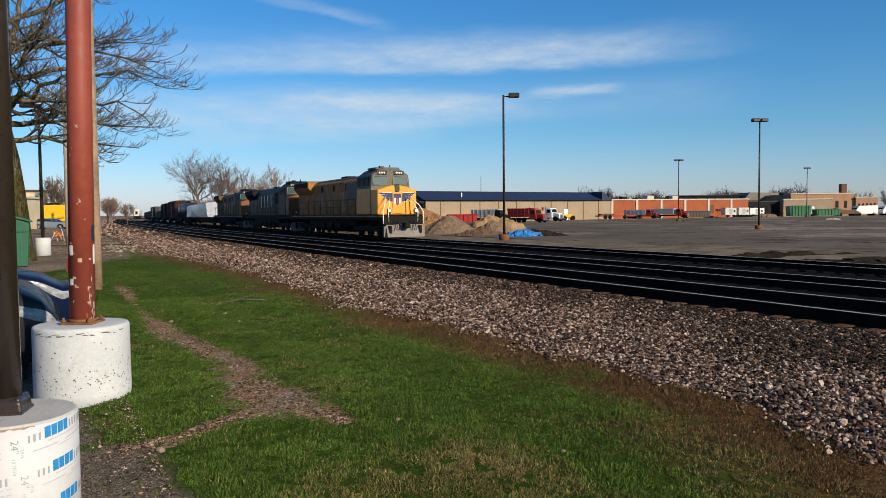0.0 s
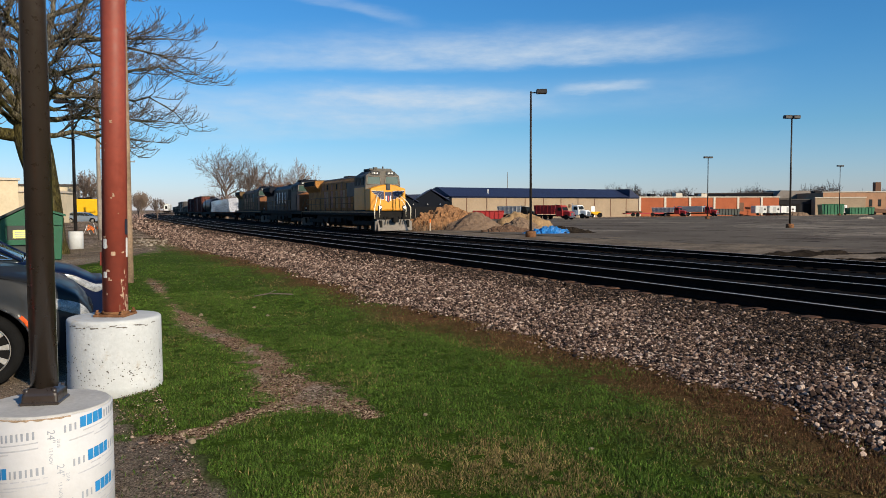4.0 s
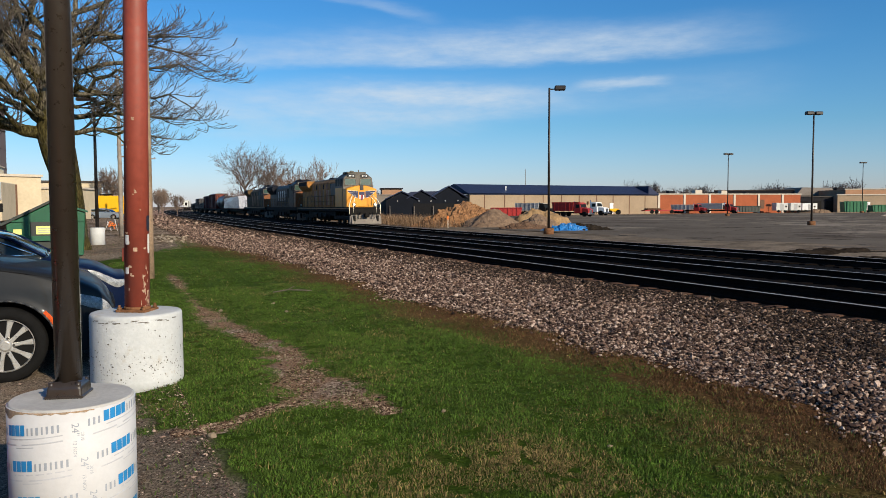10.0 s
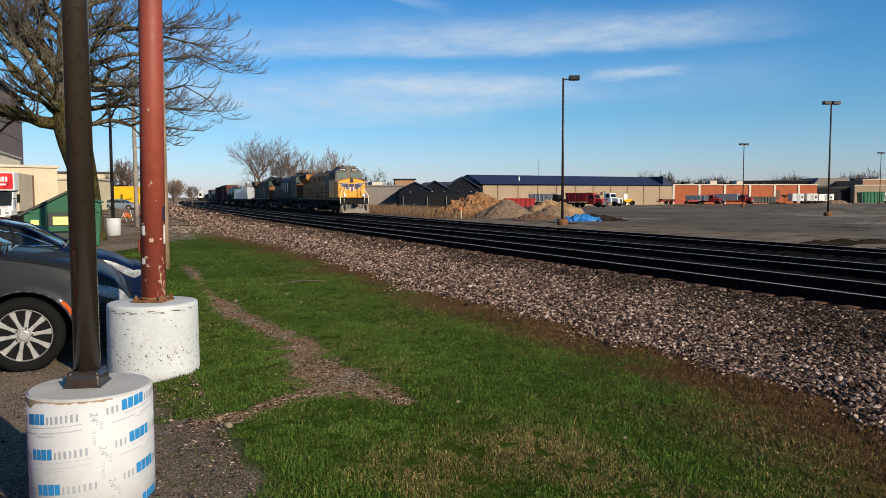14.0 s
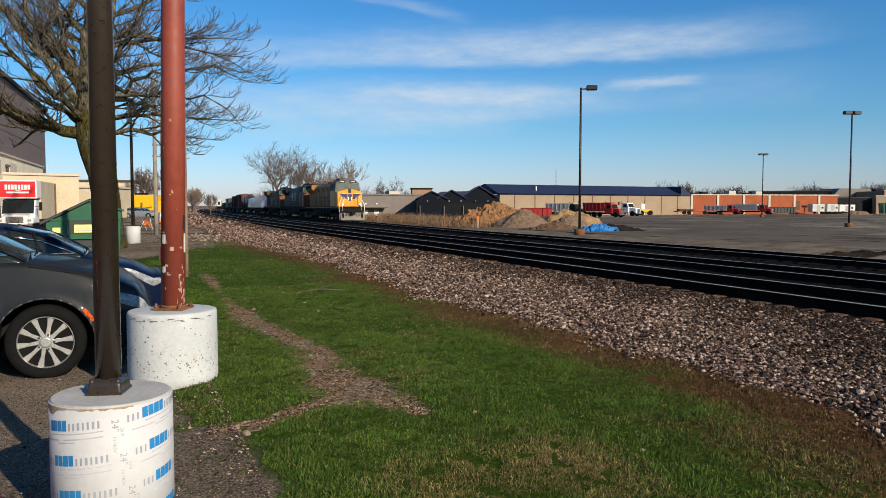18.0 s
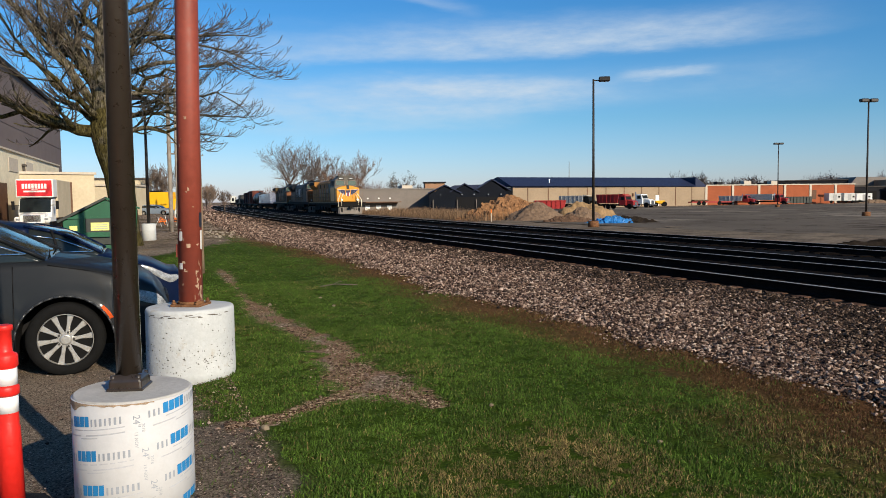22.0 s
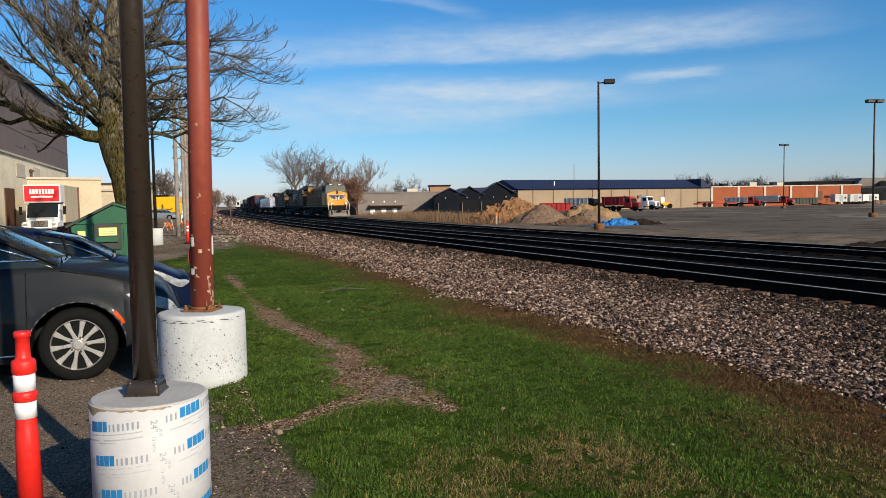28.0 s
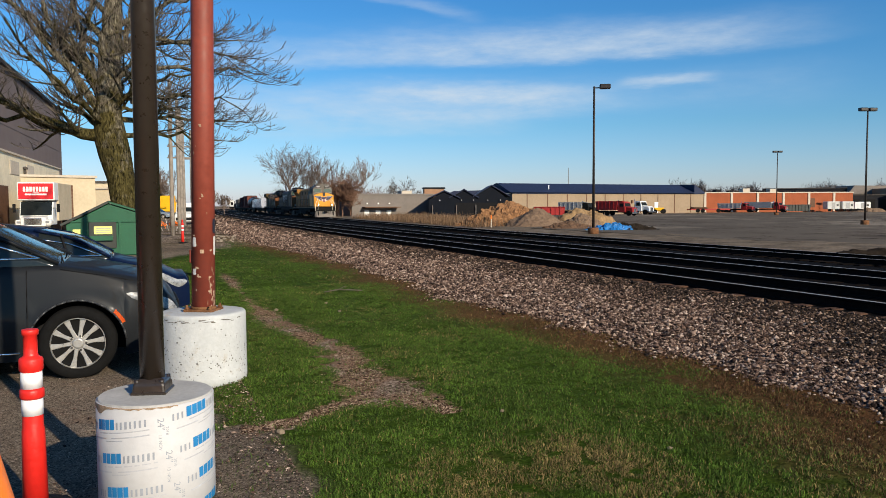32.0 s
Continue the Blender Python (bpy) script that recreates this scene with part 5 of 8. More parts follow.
        for d in (26, 32, 38, 44):
            a0, a1 = (fx + ra * 1.04 * math.cos(radians(d)), r * 0.95 + ra * 1.04 * math.sin(radians(d))), (fx + ra * 1.12 * math.cos(radians(d)), r * 0.95 + ra * 1.12 * math.sin(radians(d)))
            p, q = Vector(on_side(*a0)), Vector(on_side(*a1))
            p.y += side * 0.008
            q.y += side * 0.008
            rows.append((am.bm.verts.new(p), am.bm.verts.new(q)))
        for p, q in zip(rows, rows[1:]):
            am.bm.faces.new((p[0], q[0], q[1], p[1]))
        bmesh.ops.solidify(am.bm, geom=am.bm.faces[:], thickness=0.01)
        part("amber_marker", am, MAT_AMBER, car, "orange side marker lamp")
        for nm, cx in (("front_arch_lining", fx), ("rear_arch_lining", rx)):
            ln = Shape()
            pts = [(cx + ra * math.cos(math.pi * i / 16), r * 0.95 + ra * math.sin(math.pi * i / 16)) for i in range(17)]
            pts = [(pts[0][0], base)] + pts + [(pts[-1][0], base)]
            for p, q in zip(pts, pts[1:]):
                ln.bm.faces.new([ln.bm.verts.new(v) for v in ((p[0], side * w * 0.97, p[1]), (q[0], side * w * 0.97, q[1]), (q[0], side * w * 0.5, q[1]), (p[0], side * w * 0.5, p[1]))])
            ln.bm.faces.new([ln.bm.verts.new((p[0], side * w * 0.52, p[1])) for p in pts])
            part(nm, ln, MAT_PLASTIC, car)
        for cx in (fx, rx):
            car_wheel(car, cx, side * (w - 0.125), r, side)
    part("underbody", Shape().box(-L + 0.4, -w * 0.5, base + 0.02, -0.35, w * 0.5, 0.55), MAT_PLASTIC, car)
    part("grille", Shape().box(-0.10, -w * 0.42, nose_z - 0.10, 0.012, w * 0.42, nose_z + 0.06, bevel=0.02), MAT_PLASTIC, car)
    part("bumper_intake", Shape().box(-0.10, -w * 0.55, 0.36, 0.012, w * 0.55, 0.48, bevel=0.02), MAT_PLASTIC, car)
    part("wiper", Shape().pipe([(-cowl + 0.01, -0.1, hood + 0.075), (-cowl - 0.05, 0.55, hood + 0.085)], 0.006).pipe([(-cowl + 0.01, -0.70, hood + 0.055), (-cowl - 0.05, -0.15, hood + 0.085)], 0.006), MAT_PLASTIC, car)
    return car


ACROSS = math.degrees(math.atan2(-COS, SIN))      # the way that the parked cars face, square to the tracks


def make_cars():
    n, u = Vector((SIN, -COS, 0)), Vector((COS, SIN, 0))
    hub = Vector((-4.735, 8.24, -0.155))
    nose = hub + n * 0.98 + u * 0.87
    make_car("dark grey minivan with bright alloy wheels, parked on gravel", pose(nose.x, nose.y, -0.155, 0, 0, ACROSS), car_paint("van_paint", (0.0120, 0.0136, 0.0158)), cowl=1.12, rake=1.44)
    p = nose + u * 2.75 + n * 0.27
    make_car("navy blue hatchback with large clear headlights, parked", pose(p.x, p.y, -0.15, 0, 0, ACROSS), car_paint("blue_paint", (0.003, 0.008, 0.030)), L=4.2, w=0.86, r=0.31, hood=0.98, belt=1.00, roof=1.50, cowl=1.0, rake=0.95, front=0.85, nose_z=0.65, lens_h=0.066)
    p = nose + u * 5.5 - n * 0.55
    make_car("black saloon car, parked beside a dumpster", pose(p.x, p.y, -0.15, 0, 0, ACROSS), car_paint("black_paint", (0.008, 0.010, 0.018)), L=4.8, w=0.90, r=0.33, hood=0.92, belt=0.98, roof=1.46, cowl=1.25, rake=0.95, front=0.95, nose_z=0.60)


# ---- yard beside the tracks ----
MAT_GREEN = mat("dumpster_green", (0.009, 0.084, 0.038), rough=0.5, vary=0.15, scale=2.0)
MAT_GREEN_DARK = mat("dumpster_lid", (0.030, 0.035, 0.030), rough=0.6, vary=0.2, scale=3.0)
MAT_STICKER = mat("yellow_sticker", (0.70, 0.66, 0.20), rough=0.5, vary=0.1, scale=20.0)
MAT_TAN = mat("tan_render", (0.52, 0.44, 0.31), rough=0.9, vary=0.10, scale=0.6, bump=0.1)
MAT_CREAM = mat("cream_wall_paint", (0.74, 0.66, 0.49), rough=0.9, vary=0.12, scale=0.5, bump=0.1)
MAT_TAUPE = mat("taupe_siding", (0.16, 0.13, 0.125), rough=0.8, vary=0.10, scale=0.5)
MAT_SIGNRED = mat("sign_red", (0.62, 0.02, 0.03), rough=0.4, vary=0.08, scale=2.0)
MAT_TRUCKWHITE = mat("truck_white", (0.72, 0.72, 0.70), rough=0.4, vary=0.08, scale=1.0)
MAT_WOODPOLE = mat("pole_wood", (0.25, 0.175, 0.115), rough=0.9, vary=0.3, scale=3.0, bump=0.5)
MAT_WOODPOLE_GREY = mat("pole_wood_grey", (0.24, 0.21, 0.18), rough=0.9, vary=0.3, scale=3.0, bump=0.5)
MAT_ORANGE = mat("safety_red_plastic", (0.66, 0.020, 0.014), rough=0.45, vary=0.06, scale=4.0)
MAT_REFLECT = mat("white_band", (0.75, 0.75, 0.76), rough=0.4, vary=0.04, scale=10.0)
MAT_ORANGE2 = mat("orange_plastic", (0.90, 0.20, 0.02), rough=0.45, vary=0.08, scale=4.0)
MAT_BUSYELLOW = mat("truck_yellow", (0.80, 0.42, 0.01), rough=0.45, vary=0.06)


def make_dumpster(m):
    d = thing("dumpster", "green steel dumpster with sloped lid and yellow notice", "dumpster", m)
    part("body", Shape().prism([(-0.80, 0.12), (1.24, 0.12), (1.32, 1.46), (0.40, 1.76), (-0.85, 1.10)], -0.85, 0.85, "y", bevel=0.015), MAT_GREEN, d)
    part("lid", Shape().prism([(-0.98, 1.06), (0.39, 1.78), (0.39, 1.86), (-1.02, 1.13)], -0.92, 0.92, "y"), MAT_GREEN_DARK, d, "dark plastic lid")
    part("back_lid", Shape().prism([(0.40, 1.775), (1.39, 1.455), (1.39, 1.505), (0.40, 1.835)], -0.92, 0.92, "y"), MAT_GREEN, d)
    part("side_door", Shape().box(-0.20, -0.905, 0.35, 0.60, -0.85, 1.18, bevel=0.01), MAT_GREEN_DARK, d, "black sliding side door")
    part("notice", Shape().box(-0.05, -0.915, 0.80, 0.48, -0.905, 1.05), MAT_STICKER, d, "pale yellow notice with dark lines")
    for k in range(3):
        part("notice_line", Shape().box(0.0, -0.918, 0.85 + k * 0.06, 0.43, -0.9155, 0.868 + k * 0.06), MAT_GREYINK, d)
    part("small_sticker", Shape().box(-0.66, -0.862, 0.80, -0.44, -0.852, 0.96), MAT_STICKER, d)
    for x in (-0.30, 0.70):
        part("rib", Shape().box(x - 0.03, -0.89, 0.15, x + 0.03, -0.85, 1.18), MAT_GREEN, d)
    part("top_rail", Shape().box(-0.72, -0.90, 1.18, 1.29, -0.85, 1.23), MAT_GREEN, d)
    part("fork_pocket", Shape().box(-0.5, -1.0, 0.6, 0.5, -0.93, 0.75), MAT_GREEN, d)
    return d


def make_moving_truck(m):
    t = thing("moving_truck", "white removal truck with red sign over the cab", "truck", m)
    part("cargo_box", Shape().box(-7.5, -1.2, 0.95, -1.6, 1.2, 3.75, bevel=0.04), MAT_TAN, t)
    part("cab_overhang", Shape().box(-1.6, -1.2, 2.45, 0.0, 1.2, 3.75, bevel=0.04), MAT_TRUCKWHITE, t)
    sign = part("sign", Shape().box(0.0, -1.12, 2.55, 0.03, 1.12, 3.66), MAT_SIGNRED, t, "red sign with white lettering")
    for k in range(8):
        part("lettering_bar", Shape().box(0.03, -0.8 + k * 0.205, 3.08, 0.035, -0.8 + k * 0.205 + 0.15, 3.42), MAT_WHITEMARK, sign)
    part("lettering_bar", Shape().box(0.03, -0.7, 2.82, 0.035, 0.7, 2.94), MAT_WHITEMARK, sign)
    part("lettering_bar", Shape().box(0.03, -0.2, 2.99, 0.035, 0.2, 3.02), MAT_WHITEMARK, sign)
    part("cab", Shape().prism([(-1.5, 0.7), (0.1, 0.7), (0.1, 1.45), (-0.25, 2.35), (-1.5, 2.4)], -1.08, 1.08, "y", bevel=0.05), MAT_TRUCKWHITE, t)
    part("hood", Shape().prism([(0.0, 0.6), (1.3, 0.6), (1.3, 1.15), (1.1, 1.28), (0.0, 1.38)], -0.8, 0.8, "y", bevel=0.06), MAT_TRUCKWHITE, t)
    part("windscreen", Shape().prism([(0.13, 1.40), (-0.225, 2.34), (-0.27, 2.34), (0.08, 1.40)], -1.0, 1.0, "y"), MAT_CARGLASS, t)
    part("grille", Shape().box(1.28, -0.55, 0.75, 1.33, 0.55, 1.2, bevel=0.02), MAT_CHROME, t)
    part("bumper", Shape().box(1.2, -1.1, 0.4, 1.45, 1.1, 0.65, bevel=0.04), MAT_ENGINE_GREY, t)
    for y in (-1, 1):
        part("fender", Shape().box(0.2, y * 0.95 - 0.2, 0.65, 1.25, y * 0.95 + 0.2, 1.1, bevel=0.1), MAT_TRUCKWHITE, t)
        part("headlight", Shape().box(1.24, y * 0.9 - 0.12, 0.85, 1.27, y * 0.9 + 0.12, 1.0), MAT_CARLIGHT, t)
        part("mirror", Shape().box(-0.1, y * 1.42 - 0.1, 1.6, 0.0, y * 1.42 + 0.1, 2.2, bevel=0.02).rod((-0.05, y * 1.05, 1.9), (-0.05, y * 1.4, 1.9), 0.02), MAT_PLASTIC, t)
        for x in (0.6, -5.6):
            part("wheel", Shape().rod((x, y * 0.8, 0.48), (x, y * 1.1, 0.48), 0.48, seg=20), MAT_TYRE, t)
    return t


def make_delineator(m, h=1.02):
    d = thing("traffic_post", "red plastic traffic delineator post with two white bands", "traffic post", m)
    part("base", Shape().lathe([(0.20, 0.0), (0.20, 0.05), (0.10, 0.08)], 10), MAT_PLASTIC, d, "black rubber base")
    part("tube", Shape().lathe([(0.066, 0.05), (0.058, h - 0.56), (0.054, h - 0.545), (0.050, h - 0.235), (0.062, h - 0.222), (0.062, h - 0.168), (0.057, h - 0.158), (0.042, h - 0.150), (0.037, h - 0.140), (0.036, h - 0.034), (0.043, h - 0.030), (0.044, h - 0.006), (0.040, h)], 28), MAT_ORANGE, d)
    for z0, z1 in ((h - 0.325, h - 0.235), (h - 0.475, h - 0.385)):
        part("white_band", Shape().lathe([(0.0555, z0), (0.0548, z1)], 28), MAT_REFLECT, d)
    part("ring", Shape().lathe([(0.055, h - 0.384), (0.063, h - 0.374), (0.063, h - 0.337), (0.055, h - 0.326)], 28), MAT_ORANGE, d)
    return d


def make_utility_pole(x, y, h, r, material, arms=(), label="weathered wooden utility pole", lean=0.0, turn=30):
    p = thing("utility_pole", label, "utility pole", pose(x, y, 0, 0, lean, turn), group="utility poles")
    part("pole", Shape().lathe([(r, -0.1), (r * 0.98, 1.0), (r * 0.72, h)], 14), material, p)
    for z in arms:
        part("crossarm", Shape().box(-1.2, -0.06, z, 1.2, 0.06, z + 0.12, bevel=0.01), material, p)
        for k in (-1.1, -0.6, 0.6, 1.1):
            part("insulator", Shape().lathe([(0.02, z + 0.12), (0.05, z + 0.18), (0.04, z + 0.26)], 8, pose(k, 0, 0)), MAT_ENGINE_GREY, p)
    return p



MAT_TANWALL = mat("tan_panel_wall", (0.29, 0.22, 0.15), rough=0.9, vary=0.10, scale=0.35, bump=0.1)
MAT_NAVYROOF = mat("navy_metal_roof", (0.014, 0.022, 0.058), rough=0.6, vary=0.15, scale=0.4)
MAT_NAVYWALL = mat("navy_wall", (0.005, 0.007, 0.012), rough=0.7, vary=0.2, scale=0.4)
MAT_BRICK = mat("orange_brick_wall", (0.30, 0.088, 0.041), rough=0.9, vary=0.14, scale=0.5, bump=0.1)
MAT_BRICK2 = mat("brown_brick_wall", (0.33, 0.19, 0.115), rough=0.9, vary=0.15, scale=0.5)
MAT_GREYWALL = mat("grey_metal_wall", (0.17, 0.15, 0.135), rough=0.8, vary=0.10, scale=0.4)
MAT_ROOFGREY = mat("roof_gravel", (0.075, 0.066, 0.060), rough=0.95, vary=0.2, scale=0.5)
MAT_ROOFSLATE = mat("pale_roof", (0.20, 0.175, 0.155), rough=0.9, vary=0.2, scale=0.5)
MAT_DARKWALL = mat("charcoal_wall", (0.017, 0.017, 0.020), rough=0.8, vary=0.2, scale=0.4)
MAT_PILASTER = mat("pale_concrete", (0.50, 0.44, 0.36), rough=0.9, vary=0.12)
MAT_DOORBROWN = mat("brown_door", (0.13, 0.07, 0.045), rough=0.7, vary=0.2)


def wall_between(name, a, b, z0, z1, depth, material, parent, bevel=0.0):
    """A block whose front runs from a to b and which goes back from it (to the left of the way from b to a)."""
    a, b = Vector((*a, 0)), Vector((*b, 0))
    d = b - a
    m = Matrix.Translation(a) @ pose(0, 0, 0, 0, 0, math.degrees(math.atan2(d.y, d.x)))
    sh = Shape().box(0, 0, z0, d.length, depth, z1, bevel=bevel)
    ob = part(name, sh, material, parent)
    ob.matrix_basis = m
    return ob, d.length


def make_buildings_left():
    b = thing("warehouse", "large taupe metal-clad hall with tan lower walls", "building")
    hall, L = wall_between("upper_wall", (-48.9, 76.2), (-22.0, 21.2), 0.0, 11.2, -30.0, MAT_TAUPE, b)
    part("roof", Shape().box(-0.2, -30.2, 11.2, L + 0.2, 0.25, 11.5), MAT_DARKWALL, hall)
    for k in range(0, 13, 4):
        part("cladding_seam", Shape().box(0.0, 0.0, 5.4 + k * 0.45, L, 0.03, 5.42 + k * 0.45), MAT_TAUPE, hall)
    low, L2 = wall_between("lower_wall", (-43.6, 67.6), (-19.9, 19.0), -0.2, 5.0, -1.5, MAT_CREAM, b)
    for x in (14.0, 20.0):
        part("high_window", Shape().box(x, 0.0, 3.7, x + 3.0, 0.05, 4.6, bevel=0.02), MAT_PILASTER, low, "pale panelled high window")
    part("coping", Shape().box(-0.1, -1.6, 5.0, L2 + 0.1, 0.12, 5.12), MAT_PILASTER, low)
    for x in (24.0, 30.0, 36.0):
        part("loading_door", Shape().box(x, -0.05, 0.0, x + 2.8, 0.06, 2.9), MAT_DOORBROWN, low)
    c = thing("annexe", "small tan rendered annexe with a flat roof and dark door", "building")
    front, L3 = wall_between("wall", (-35.8, 49.4), (-31.9, 53.9), -0.2, 3.65, 6.0, MAT_TAN, c)
    side = part("coping", Shape().box(-0.12, -0.12, 3.65, L3 + 0.12, 6.1, 3.82), MAT_PILASTER, front)
    part("recessed_door", Shape().box(2.6, -0.03, 0.0, 4.4, 0.05, 3.1), MAT_DOORBROWN, front)
    part("roof_vent", Shape().rod((1.6, 1.0, 3.8), (1.6, 1.0, 4.2), 0.09).lathe([(0.2, 4.2), (0.2, 4.32), (0.05, 4.4)], 10, pose(1.6, 1.0, 0)), MAT_ROOFGREY, front)
    far = thing("storage_building", "long low tan storage building far behind the yard", "building")
    w, L4 = wall_between("wall", (-96.0, 112.0), (-66.0, 128.0), -0.2, 5.6, 14.0, MAT_TAN, far)
    part("roof", Shape().box(-0.3, -0.3, 5.6, L4 + 0.3, 14.3, 5.9), MAT_ROOFGREY, w)
    part("dark_opening", Shape().box(20.0, -0.04, 0.0, 26.0, 0.04, 3.4), MAT_DOORBROWN, w)
    small = thing("shed", "low tan shed beyond the dumpster", "building")
    w, L5 = wall_between("wall", (-60.0, 89.0), (-50.0, 91.0), -0.2, 3.7, 8.0, MAT_TAN, small)
    part("roof", Shape().box(-0.2, -0.2, 3.7, L5 + 0.2, 8.2, 3.9), MAT_PILASTER, w)


def make_yard():
    make_dumpster(pose(-14.3, 24.6, -0.1, 0, 0, 28))
    make_moving_truck(pose(-29.7, 43.9, -0.1, 0, 0, -66) @ Matrix.Scale(0.84, 4))
    make_delineator(pose(-2.93, 4.93, -0.15), h=1.05)
    make_delineator(pose(-14.9, 32.0, -0.02))
    make_utility_pole(-7.36, 17.12, 9.6, 0.11, MAT_WOODPOLE, arms=(7.75,), label="pale wooden utility pole with crossarm standing in grass", turn=-10)
    make_utility_pole(-19.1, 39.7, 8.2, 0.115, MAT_WOODPOLE_GREY)
    make_utility_pole(-20.5, 43.4, 8.0, 0.10, MAT_WOODPOLE_GREY)
    make_utility_pole(-25.0, 53.2, 8.5, 0.14, MAT_WOODPOLE_GREY)
    make_utility_pole(-28.2, 60.4, 8.5, 0.14, MAT_WOODPOLE_GREY, arms=(6.3, 5.4))
    make_utility_pole(-35.0, 77.5, 8.5, 0.14, MAT_WOODPOLE_GREY)
    make_utility_pole(-31.2, 68.4, 8.5, 0.16, MAT_WOODPOLE_GREY)
    make_utility_pole(-44.0, 97.0, 8.5, 0.16, MAT_WOODPOLE_GREY, arms=(7.6,))
    lamp = thing("street_lamp", "slim dark lamp pole on a white-painted concrete base", "street lamp", pose(-15.9, 31.2, -0.05), group="yard lamps")
    part("footing", Shape().lathe([(0.28, -0.1), (0.28, 0.72), (0.25, 0.75)], 24), MAT_WHITEPAINT, lamp, "white-painted round concrete footing")
    part("pole", Shape().lathe([(0.07, 0.75), (0.05, 5.9)], 12), MAT_LAMPPOST, lamp)
    part("lamp_head", Shape().box(-0.7, -0.12, 5.82, 0.1, 0.12, 5.95, bevel=0.03), MAT_LAMPPOST, lamp)
    # leaning orange plastic beside the camera
    o = thing("traffic_barrier", "orange plastic traffic barrel leaning beside the parking gravel", "barrier", pose(-2.28, 3.72, -0.15, 0, -14, 0))
    part("shell", Shape().lathe([(0.22, 0.0), (0.21, 0.35), (0.19, 0.75), (0.16, 0.90), (0.10, 0.93)], 24), MAT_ORANGE2, o)
    # yellow truck, silver car and white utility van far down the road
    t = thing("box_truck", "yellow rental box truck parked far off", "truck", pose(-54.5, 108.5, -0.1, 0, 0, 10))
    part("cargo_box", Shape().box(-4.5, -1.2, 0.9, 1.8, 1.2, 3.2, bevel=0.05), MAT_BUSYELLOW, t)
    part("cab", Shape().box(1.8, -1.1, 0.5, 3.6, 1.1, 2.2, bevel=0.15), MAT_BUSYELLOW, t)
    part("roof_rack", Shape().box(-1.5, -0.3, 3.2, 0.2, 0.3, 3.45), MAT_PLASTIC, t)
    for x in (-3.2, 2.7):
        part("wheel", Shape().rod((x, -1.15, 0.45), (x, -0.8, 0.45), 0.45, seg=16), MAT_TYRE, t)
    make_car("silver-blue saloon car parked before a yellow truck", pose(-47.5, 97.6, -0.1, 0, 0, 5), car_paint("silver_paint", (0.16, 0.20, 0.25)), L=4.5, w=0.86, r=0.31, hood=0.88, belt=0.95, roof=1.45, cowl=1.1, rake=0.9, front=0.85)
    v = thing("utility_van", "white utility van parked beside the poles", "van", pose(-29.8, 64.0, -0.1, 0, 0, -70))
    part("body", Shape().prism([(-4.6, 0.35), (0.0, 0.35), (0.0, 0.95), (-0.9, 1.15), (-1.6, 1.95), (-4.6, 2.0)], -0.9, 0.9, "y", bevel=0.06), MAT_TRUCKWHITE, v)
    part("windscreen", Shape().prism([(-0.93, 1.2), (-1.55, 1.88), (-1.60, 1.86), (-0.98, 1.18)], -0.8, 0.8, "y"), MAT_CARGLASS, v)
    part("side_window", Shape().box(-2.9, -0.915, 1.25, -1.7, -0.89, 1.75), MAT_CARGLASS, v)
    part("hood_panel", Shape().box(-0.02, -0.8, 0.45, 0.02, 0.8, 0.7), MAT_PLASTIC, v)
    for x in (-0.9, -3.8):
        for y in (-0.85, 0.65):
            part("wheel", Shape().rod((x, y, 0.35), (x, y + 0.2, 0.35), 0.35, seg=16), MAT_TYRE, v)
    # orange plastic fencing heap
    f = thing("safety_fence", "crumpled orange plastic safety fence on thin posts", "fence", pose(-23.7, 48.3, 0.0))
    rng = random.Random(8)
    for k in range(5):
        a = Vector((-0.7 + k * 0.35, rng.uniform(-0.2, 0.2), 0))
        part("post", Shape().rod(a, a + Vector((rng.uniform(-0.3, 0.3), 0, rng.uniform(0.5, 0.9))), 0.013, seg=5), MAT_WHITEMARK, f)
    for k in range(7):
        a = Vector((-0.7 + rng.uniform(0, 1.2), rng.uniform(-0.2, 0.2), 0.15 + rng.uniform(0, 0.4)))
        part("netting", Shape().pipe([a, a + Vector((rng.uniform(0.1, 0.4), 0.05, rng.uniform(-0.1, 0.3))), a + Vector((rng.uniform(0.3, 0.7), 0.0, rng.uniform(-0.15, 0.1)))], rng.uniform(0.015, 0.04), 5), MAT_ORANGE2, f)

# ---- beyond the tracks ----
def mall_section(name, label, a, b, z1, material, depth, pil=0.0, coping=MAT_PILASTER):
    t = thing(name, label, "building")
    w, L = wall_between("wall", a, b, -0.4, z1, depth, material, t)
    part("coping", Shape().box(-0.15, -0.15, z1, L + 0.15, 0.4, z1 + 0.22), coping, w)
    if pil:
        x = 0.0
        while x < L:
            part("pilaster", Shape().box(x, -0.18, -0.3, x + 0.5, 0.0, z1), MAT_PILASTER, w)
            x += pil
    return t, w, L


